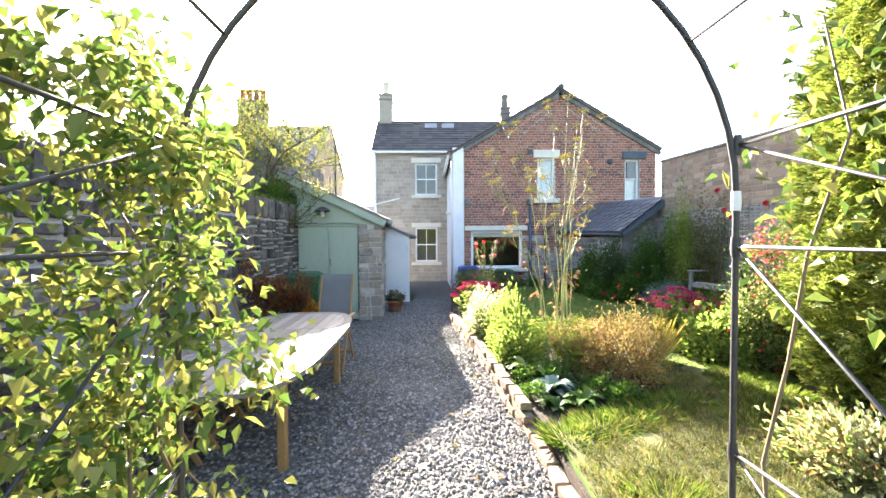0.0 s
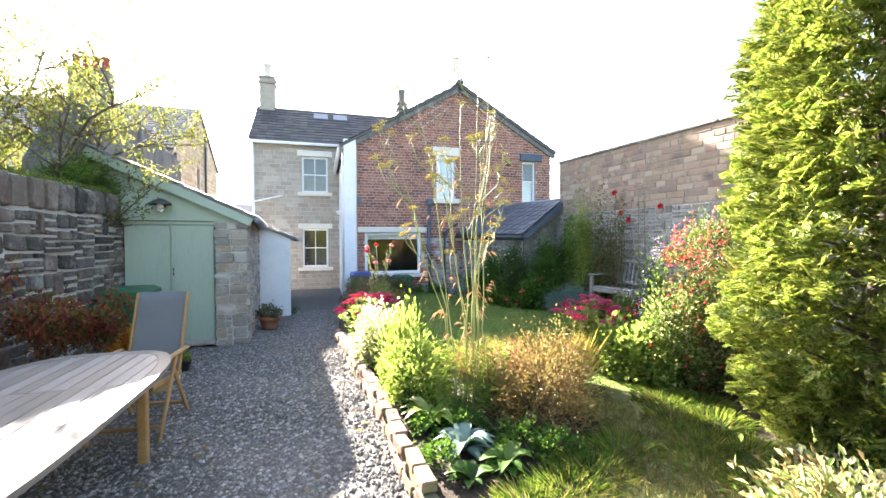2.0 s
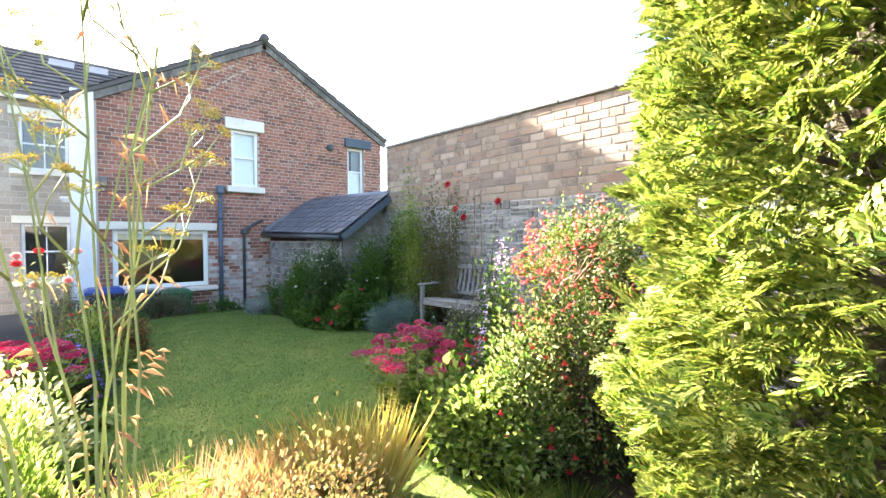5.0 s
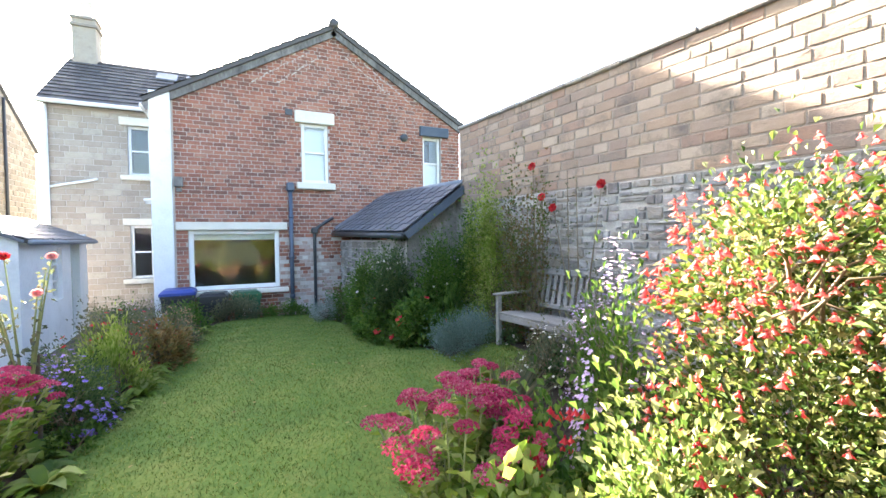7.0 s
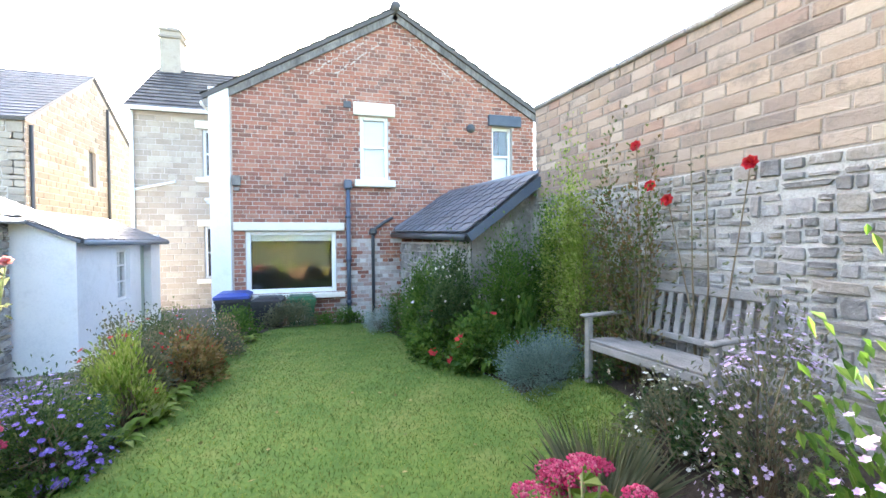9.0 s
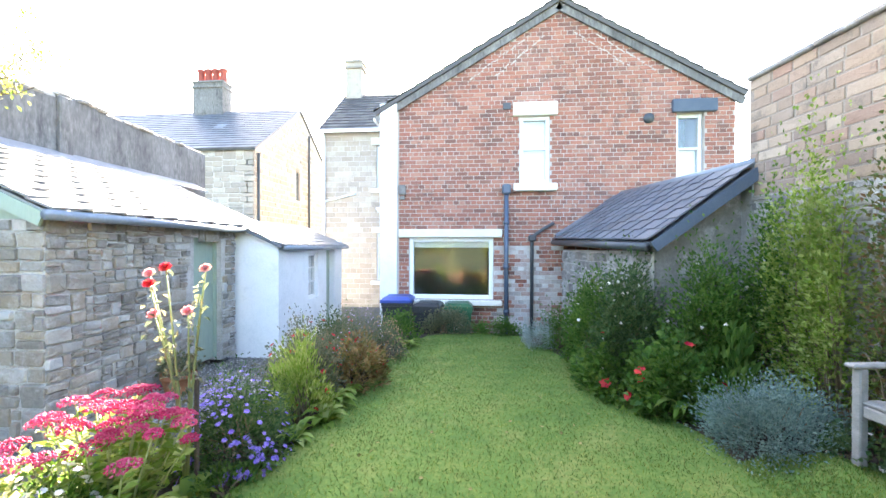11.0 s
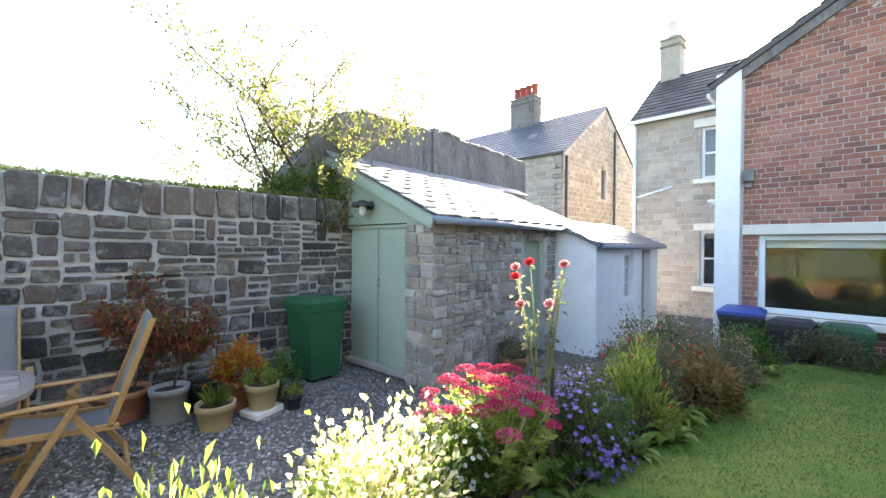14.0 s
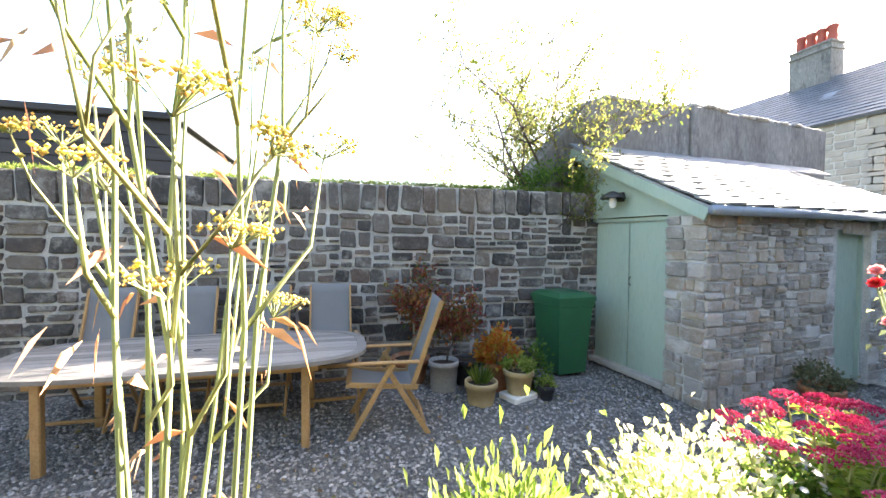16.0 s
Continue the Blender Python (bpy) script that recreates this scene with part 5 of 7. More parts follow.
# ---- brick edging of the raised bed ----
edging = thing("brick_edging", (1.15, 5.0, 0), "low edging of old mossy bricks along the bed", "edging")
g = Geo()
box(g, (0, 0, 0), (0.215, 0.1, 0.068), bev=0.008)
brick_me = g.mesh("brick", M["edging_brick"])
ex, ey = [p[0] for p in BED_W], [p[1] for p in BED_W]
for row in range(3):
    y = 0.9 if row == 0 else 3.05 + 0.1 * row
    y1 = 8.4 if row < 2 else 7.6
    while y < y1:
        x = float(np.interp(y, ey, ex))
        sl_ = math.degrees(math.atan2(-(float(np.interp(y + 0.1, ey, ex)) - x), 0.1))
        ob = new("brick", brick_me)
        ob.parent = edging
        ob.matrix_basis = Matrix.Translation(Vector((x - 0.045 + rng.uniform(-.014, .014), y, 0.036 + row * 0.074 + float(gravel_z(0, y)))) - Vector(edging.location)) @ pose(0, 0, 0, rng.uniform(-3, 3), rng.uniform(-4, 4), 90 + sl_ + rng.uniform(-5, 5))
        y += 0.235

# ---- leaf materials ----
L = {}
L["golden"] = leafy("golden", [(0.06, 0.11, 0.018), (0.17, 0.22, 0.035), (0.29, 0.32, 0.06), (0.11, 0.16, 0.025), (0.38, 0.38, 0.12)], 0.36)
L["mid"] = leafy("mid", [(0.05, 0.115, 0.018), (0.085, 0.165, 0.03), (0.13, 0.21, 0.045)], 0.42)
L["dark"] = leafy("dark", [(0.04, 0.085, 0.03), (0.075, 0.125, 0.045), (0.12, 0.165, 0.07)], 0.4)
L["lime"] = leafy("lime", [(0.15, 0.24, 0.035), (0.24, 0.32, 0.07), (0.34, 0.39, 0.13)], 0.48)
L["rose_leaf"] = leafy("rose_leaf", [(0.06, 0.105, 0.022), (0.10, 0.15, 0.035), (0.16, 0.19, 0.045), (0.26, 0.25, 0.07)], 0.38)
L["cream"] = leafy("cream", [(0.70, 0.66, 0.46), (0.76, 0.73, 0.58), (0.34, 0.42, 0.14), (0.66, 0.58, 0.36), (0.20, 0.29, 0.08)], 0.5)
L["bronze"] = leafy("bronze", [(0.17, 0.10, 0.04), (0.28, 0.18, 0.08), (0.18, 0.17, 0.06), (0.36, 0.24, 0.12), (0.12, 0.12, 0.04)], 0.38)
L["russet"] = leafy("russet", [(0.18, 0.035, 0.03), (0.26, 0.05, 0.035), (0.12, 0.10, 0.03), (0.30, 0.10, 0.03), (0.10, 0.13, 0.03)], 0.45)
L["orange"] = leafy("orange", [(0.45, 0.20, 0.03), (0.50, 0.12, 0.03), (0.40, 0.30, 0.05)], 0.4)
L["straw"] = leafy("straw", [(0.46, 0.29, 0.17), (0.54, 0.39, 0.26), (0.46, 0.25, 0.16)], 0.38)
L["blue_green"] = leafy("blue_green", [(0.13, 0.20, 0.17), (0.18, 0.26, 0.22), (0.22, 0.30, 0.27)], 0.25)
L["silver"] = leafy("silver", [(0.30, 0.36, 0.34), (0.38, 0.43, 0.41), (0.24, 0.30, 0.29)], 0.2)
L["grey_green"] = leafy("grey_green", [(0.10, 0.12, 0.07), (0.15, 0.16, 0.10), (0.20, 0.18, 0.11)], 0.35)
L["grass"] = leafy("grass", [(0.06, 0.125, 0.018), (0.10, 0.165, 0.026), (0.16, 0.205, 0.036), (0.28, 0.265, 0.085), (0.08, 0.14, 0.02)], 0.4, patch=(4.0, 0.65, 1.3))
L["stem"] = leafy("stem", [(0.20, 0.26, 0.09), (0.28, 0.32, 0.13), (0.34, 0.32, 0.15)], 0.15)
L["dry_stem"] = leafy("dry_stem", [(0.14, 0.10, 0.06), (0.20, 0.15, 0.09)], 0.05)
L["seed"] = leafy("seed", [(0.46, 0.40, 0.10), (0.58, 0.52, 0.18), (0.46, 0.30, 0.10)], 0.45)
L["variegated"] = leafy("variegated", [(0.08, 0.14, 0.03), (0.14, 0.20, 0.05), (0.24, 0.28, 0.10), (0.44, 0.44, 0.22)], 0.4)
L["pink"] = leafy("pink", [(0.58, 0.06, 0.17), (0.66, 0.13, 0.25), (0.50, 0.035, 0.13), (0.68, 0.24, 0.32)], 0.4)
L["magenta"] = leafy("magenta", [(0.42, 0.03, 0.10), (0.52, 0.05, 0.14)], 0.35)
L["red"] = leafy("red", [(0.50, 0.02, 0.03), (0.62, 0.06, 0.05), (0.42, 0.01, 0.03)], 0.35)
L["rose_red"] = leafy("rose_red", [(0.60, 0.06, 0.07), (0.70, 0.14, 0.13), (0.66, 0.28, 0.24)], 0.45)
L["violet"] = leafy("violet", [(0.16, 0.11, 0.48), (0.24, 0.16, 0.58), (0.34, 0.26, 0.66)], 0.4)
L["lilac"] = leafy("lilac", [(0.50, 0.36, 0.62), (0.60, 0.48, 0.66)], 0.4)
L["white"] = leafy("white", [(0.72, 0.70, 0.66), (0.78, 0.76, 0.74), (0.70, 0.62, 0.60)], 0.35)
L["rose_pink"] = leafy("rose_pink", [(0.68, 0.25, 0.28), (0.72, 0.36, 0.36)], 0.4)


L["fuchsia_leaf"] = leafy("fuchsia_leaf", [(0.045, 0.085, 0.018), (0.09, 0.14, 0.028), (0.18, 0.22, 0.055), (0.36, 0.35, 0.17), (0.065, 0.11, 0.02)], 0.3)
L["tree_leaf"] = leafy("tree_leaf", [(0.09, 0.13, 0.03), (0.16, 0.18, 0.05), (0.28, 0.26, 0.07), (0.12, 0.11, 0.05)], 0.45)
L["fern_leaf"] = leafy("fern_leaf", [(0.17, 0.24, 0.07), (0.30, 0.34, 0.15), (0.52, 0.51, 0.33), (0.30, 0.20, 0.09)], 0.45)
L["russet_green"] = leafy("russet_green", [(0.08, 0.13, 0.03), (0.14, 0.13, 0.05), (0.20, 0.10, 0.05), (0.10, 0.15, 0.04)], 0.4)


# ---- plant helpers ----
def unit(v):
    v = np.asarray(v, float)
    return v / (np.linalg.norm(v, axis=-1, keepdims=True) + 1e-9)


def leaves(g, P, D, ln, wd, fold=0.25, droop=0.2):
    """Many pointed leaves: from P along D, each folded along its rib."""
    P, D = np.asarray(P, float), unit(D)
    n = len(P)
    ln = np.broadcast_to(ln, (n,))[:, None]
    wd = np.broadcast_to(wd, (n,))[:, None]
    side = unit(np.cross(D, rng.normal(size=(n, 3)) * 0.5 + (0, 0, 1)))
    up = np.cross(side, D)
    mid = P + D * ln * 0.5
    tip = P + D * ln - np.array([0, 0, 1]) * ln * droop
    v = np.stack([P, mid + side * wd / 2 + up * wd * fold, tip, mid - side * wd / 2 + up * wd * fold], 1).reshape(-1, 3)
    k = np.arange(n)[:, None] * 4
    f = np.concatenate([k + (0, 2, 1), k + (0, 3, 2)], 1).reshape(-1, 3)
    g.add(v, f.tolist())


def petals(g, P, N, r, k=6, cup=0.3, w=0.7):
    """Open flowers at P facing N with k petals each."""
    P, N = np.asarray(P, float), unit(N)
    n = len(P)
    a = unit(np.cross(N, rng.normal(size=(n, 3))))
    b = np.cross(N, a)
    r = np.broadcast_to(r, (n,))[:, None]
    vs, fs = [], []
    for i in range(k):
        t = 2 * math.pi * i / k
        d = a * math.cos(t) + b * math.sin(t)
        s = np.cross(N, d)
        vs.append(np.stack([P, P + d * r * 0.6 + s * r * w * 0.5 + N * r * cup, P + d * r + N * r * cup * 1.2, P + d * r * 0.6 - s * r * w * 0.5 + N * r * cup], 1))
    v = np.stack(vs, 1).reshape(-1, 3)
    q = np.arange(n * k)[:, None] * 4
    f = np.concatenate([q + (0, 1, 2), q + (0, 2, 3)], 1).reshape(-1, 3)
    g.add(v, f.tolist())


def beads(g, P, r):
    """Small buds: eight-sided grains."""
    P = np.asarray(P, float)
    n = len(P)
    o = np.array([(1, 0, 0), (-1, 0, 0), (0, 1, 0), (0, -1, 0), (0, 0, 1), (0, 0, -1)], float)
    r = np.broadcast_to(r, (n,))[:, None, None]
    v = (P[:, None, :] + o[None] * r * rng.uniform(.7, 1.2, (n, 6, 1))).reshape(-1, 3)
    q = np.arange(n)[:, None] * 6
    f = np.concatenate([q + t for t in ((0, 2, 4), (2, 1, 4), (1, 3, 4), (3, 0, 4), (2, 0, 5), (1, 2, 5), (3, 1, 5), (0, 3, 5))], 1).reshape(-1, 3)
    g.add(v, f.tolist())


def in_crown(n, r, lumps, hollow=0.45):
    """Points in an uneven crown of unit height over the origin, in clumps."""
    c = unit(rng.normal(size=(lumps, 3)))
    c[:, 2] = np.abs(c[:, 2]) * 1.0
    c *= rng.uniform(0.55, 0.95, (lumps, 1))
    k = rng.integers(0, lumps, n)
    p = c[k] + rng.normal(size=(n, 3)) * 0.17
    d = np.linalg.norm(p, axis=1)
    p = np.where((d < hollow)[:, None], p / d[:, None] * rng.uniform(hollow, 0.9, (n, 1)), p)
    return p, c


def bush(name, at, rx, ry, h, n, ln, wd, mat, label, category="plant", stems=14, flowers=(), lumps=26, upright=0.5, low=0.1, stem_mat="dry_stem", group=""):
    """A shrub or clump: stems from the ground, leaves in uneven clumps, and its flowers.
    flowers: (kind, count, size, material, part name, label)."""
    t = thing(name, at, label, category, group)
    at = np.array(at, float)
    p, c = in_crown(n, 1, lumps)
    S = np.array([rx, ry, h])
    P = p * S
    P[:, 2] = np.abs(P[:, 2]) * (1 - low) + low * h * rng.uniform(0, 1, n)
    D = unit(p) + (0, 0, upright) + rng.normal(size=(n, 3)) * 0.45
    g = Geo()
    leaves(g, at + P, D, ln * rng.uniform(.6, 1.25, n), wd * rng.uniform(.7, 1.2, n))
    part("foliage", g, L[mat], t)
    g = Geo()
    for k in range(min(stems, len(c))):
        e = c[k] * S * 0.95
        e[2] = abs(e[2])
        b = np.array([rng.normal() * rx * 0.15, rng.normal() * ry * 0.15, -0.02])
        m = (b + e) / 2 + (0, 0, 0.12 * h)
        tube(g, [at + b, at + m, at + e], [0.008, 0.006, 0.003], 5)
    if g.n:
        tagged(part("branchwork", g, L[stem_mat], t), kind="stuff")
    for kind, cnt, size, fm, pname, plabel in flowers:
        q, _ = in_crown(cnt, 1, lumps, 0.8)
        q = unit(q) * rng.uniform(0.85, 1.08, (cnt, 1))
        q[:, 2] = np.abs(q[:, 2])
        F = at + q * S
        g = Geo()
        if kind == "petal":
            petals(g, F, unit(q) + (0, -0.1, 0.4), size * rng.uniform(.7, 1.2, cnt), 6, 0.3)
        elif kind == "daisy":
            petals(g, F, unit(q) + (0, 0, 0.8), size * rng.uniform(.8, 1.2, cnt), 10, 0.1, 0.45)
        elif kind == "bell":
            petals(g, F, unit(q) * 0.3 + (0, 0, -1), size * rng.uniform(.8, 1.2, cnt), 5, 0.9, 0.8)
            beads(g, F, size * 0.35)
        elif kind == "bead":
            beads(g, F, size * rng.uniform(.7, 1.2, cnt))
        elif kind == "spike":
            for s_ in np.linspace(0, 1, 9):
                petals(g, F + np.array([0, 0, 1]) * size * 5 * s_ + rng.normal(size=(cnt, 3)) * size * 0.25, np.c_[rng.normal(size=(cnt, 2)), np.full(cnt, 0.3)], size * (1 - 0.55 * s_), 5, 0.3)
        part(pname, g, L[fm], t, plabel)
    return t


def sedum(at, r, h, n_heads, label, seed_mats=("pink", "magenta")):
    """A stonecrop clump: upright stems with fleshy leaves and flat pink heads."""
    t = thing("stonecrop", at, label, "flower", "pink stonecrops")
    at = np.array(at, float)
    gl = Geo()
    for k in range(n_heads):
        a, q = rng.uniform(0, 2 * math.pi), math.sqrt(rng.uniform(0, 1))
        top = at + (r * q * math.cos(a), r * q * math.sin(a), h * (1.0 - 0.30 * q * q) * rng.uniform(.86, 1.05))
        base = at + (r * 0.3 * q * math.cos(a), r * 0.3 * q * math.sin(a), -0.02)
        mid = (top + base) / 2 + (0, 0, 0.04)
        gs = Geo()
        tube(gs, [base, mid, top], [0.007, 0.006, 0.005], 5)
        st_ = part("stem", gs, L["stem"], t)
        m = 30
        s_ = rng.uniform(0.1, 0.93, m)[:, None]
        P = base + (top - base) * s_
        an = rng.uniform(0, 2 * math.pi, m)
        leaves(gl, P, np.c_[np.cos(an), np.sin(an), np.full(m, 0.5)], rng.uniform(.06, .11, m), 0.05, 0.15, 0.1)
        hr = rng.uniform(0.045, 0.095)
        w = 130
        aa, rr = rng.uniform(0, 2 * math.pi, w), np.sqrt(rng.uniform(0, 1, w)) * hr
        B = top + np.c_[rr * np.cos(aa), rr * np.sin(aa), 0.026 * (1 - (rr / hr) ** 2) + rng.uniform(-.006, .008, w)]
        hg = Geo()
        beads(hg, B, 0.0075)
        part("flower_head", hg, L[seed_mats[k % 3 == 0]], st_)
    part("foliage", gl, L["lime"], t)
    return t


def rosette(name, at, r, n, mat, label, width=0.3, rise=0.6, category="plant"):
    """A clump of broad basal leaves, each with a bent rib."""
    t = thing(name, at, label, category)
    at = np.array(at, float)
    g = Geo()
    for k in range(n):
        a = rng.uniform(0, 2 * math.pi)
        l = r * rng.uniform(.65, 1.15)
        e = rng.uniform(0.35, 1.0) * rise
        d, s = np.array([math.cos(a), math.sin(a), 0]), np.array([-math.sin(a), math.cos(a), 0])
        v = []
        for u in np.linspace(0, 1, 6):
            c = at + d * l * (u * (0.55 + 0.45 * u)) + np.array([0, 0, l * e * math.sin(u * 2.3)])
            w = l * width * (math.sin(math.pi * min(1, 0.06 + u * 0.94)) ** 0.7)
            v += [c - s * w / 2 + (0, 0, w * 0.15), c, c + s * w / 2 + (0, 0, w * 0.15)]
        f = [(3 * i + j, 3 * i + j + 1, 3 * i + j + 4, 3 * i + j + 3) for i in range(5) for j in range(2)]
        g.add(v, f, True)
    part("foliage", g, L[mat], t)
    return t


def grass_tuft(name, at, r, h, n, mat, label, lean=0.5):
    t = thing(name, at, label, "grass")
    at = np.array(at, float)
    a, q = rng.uniform(0, 2 * math.pi, n), np.sqrt(rng.uniform(0, 1, n))
    b = at + np.c_[q * np.cos(a) * r * .3, q * np.sin(a) * r * .3, np.zeros(n)]
    d = np.c_[np.cos(a) * q * lean, np.sin(a) * q * lean, np.ones(n)] + rng.normal(size=(n, 3)) * .12
    g = Geo()
    leaves(g, b, d, h * rng.uniform(.6, 1.1, n), 0.007, 0.1, 0.12)
    part("blade_clump", g, L[mat], t)
    return t


def stalk_tree(name, at, h, spread, label, leaf_mat, n_leaf, ll, seed, limbs=7, bark="bark", category="tree", trunk_r=0.05, leaf_share=1.0, up=0.9):
    """A tree: tapered trunk, limbs, twigs, and leaves along the twigs."""
    r = np.random.default_rng(seed)
    t = thing(name, at, label, category)
    at = np.array(at, float)
    gt, gl = Geo(), Geo()
    ends = []

    def limb(p, d, ln, rad, lev):
        pts, q, dd = [p], p.copy(), d.copy()
        for _ in range(4):
            dd = unit(dd + r.normal(size=3) * 0.16 + (0, 0, 0.06))
            q = q + dd * ln / 4
            pts.append(q.copy())
        tube(gt, pts, np.linspace(rad, rad * 0.5, 5), 6 if lev < 2 else 4)
        if lev >= 3:
            ends.append(np.array(pts))
            return
        for k in range(limbs if lev == 0 else 5):
            s_ = pts[int(r.integers(1, 5))]
            a = r.uniform(0, 2 * math.pi)
            side = np.array([math.cos(a) * spread, math.sin(a) * spread, r.uniform(0.2, up)])
            limb(s_, unit(dd * 0.5 + side), ln * r.uniform(.5, .75), rad * 0.45, lev + 1)
    limb(at, np.array([0.05, 0, 1.0]), h * 0.5, trunk_r, 0)
    E_ = np.concatenate(ends)
    k = r.integers(0, len(E_), n_leaf)
    P = E_[k] + r.normal(size=(n_leaf, 3)) * 0.05
    leaves(gl, P, r.normal(size=(n_leaf, 3)) + (0, 0, -.2), ll * r.uniform(.6, 1.2, n_leaf), ll * 0.55)
    part("trunk", gt, M[bark], t)
    part("crown", gl, L[leaf_mat], t)
    return t


# ---- golden conifer ----
def conifer(at):
    t = thing("conifer", at, "large golden green conifer with feathery flat sprays", "tree")
    at = np.array(at, float)
    # one flat feathery spray, pointing along +x
    tv, tf = Geo(), None
    P, D, ln, wd = [], [], [], []
    for s_ in np.linspace(0.08, 1.0, 7):
        for sd in (-1, 1):
            l = 0.5 * (1 - 0.75 * s_) + 0.08
            base = np.array([s_, 0, -0.28 * s_ * s_])
            dr = unit(np.array([0.75, sd * 0.9, -0.05]))
            m = max(2, int(l / 0.13))
            for j in range(m):
                P.append(base + dr * l * j / m)
                D.append(dr + np.array([0.5, sd * 0.5 * (1 if j % 2 else -1), 0.0]))
                ln.append(l / m * 1.6 + 0.05)
                wd.append(0.07)
    P, D = np.array(P), unit(np.array(D))
    up = np.array([0, 0, 1.0])
    side = unit(np.cross(D, up))
    ln, wd = np.array(ln)[:, None], np.array(wd)[:, None]
    T = np.stack([P, P + D * ln * .45 + side * wd, P + D * ln - up * 0.04, P + D * ln * .45 - side * wd], 1).reshape(-1, 3)
    k = np.arange(len(P))[:, None] * 4
    F = np.concatenate([k + (0, 2, 1), k + (0, 3, 2)], 1).reshape(-1, 3)
    g = Geo()
    prof_z = [0.0, 0.3, 0.9, 1.6, 2.4, 3.2, 4.0, 4.8, 5.6]
    prof_r = [0.58, 0.80, 0.92, 0.90, 0.84, 0.74, 0.60, 0.40, 0.12]
    n = 13000
    V, FF = [], []
    for i in range(n):
        z = 5.5 * rng.random() ** 1.15
        a = rng.uniform(0, 2 * math.pi)
        lump = 1 + 0.14 * noise.noise((math.cos(a) * 2.2, math.sin(a) * 2.2, z * 1.6)) + 0.26 * noise.noise((math.cos(a) * 5, math.sin(a) * 5, z * 4.5))
        rr = float(np.interp(z, prof_z, prof_r)) * lump * (1 - 0.22 * rng.random() ** 1.5) * (0.72 if i % 4 == 0 else 1.0)
        size = rng.uniform(0.09, 0.17)
        out = np.array([math.cos(a), math.sin(a), rng.uniform(-.1, .8)]) + rng.normal(size=3) * .3
        X = unit(out)
        Y = unit(np.cross(np.array([0, 0, 1.0]) + rng.normal(size=3) * .6, X))
        Z = np.cross(X, Y)
        R = np.stack([X, Y, Z], 1)
        c = at + (rr * math.cos(a), rr * math.sin(a), z + 0.1) - X * size * 0.75
        V.append(T * size @ R.T + c)
    V = np.concatenate(V)
    nt_ = len(T)
    FF = (F[None] + (np.arange(n) * nt_)[:, None, None]).reshape(-1, 3)
    g.add(V, FF.tolist())
    part("crown", g, L["golden"], t)
    g = Geo()
    tube(g, [at + (0, 0, -.1), at + (0, 0, 2.5), at + (0.05, 0, 5.0)], [0.14, 0.1, 0.03], 10)
    for i in range(60):
        z = rng.uniform(0.3, 4.8)
        a = rng.uniform(0, 2 * math.pi)
        rr = float(np.interp(z, prof_z, prof_r)) * 0.8
        tube(g, [at + (0, 0, z - .15), at + (rr * .5 * math.cos(a), rr * .5 * math.sin(a), z), at + (rr * math.cos(a), rr * math.sin(a), z + .15)], [.02, .012, .005], 5)
    part("trunk", g, M["bark"], t)


conifer((4.4, 2.6, 0.11))


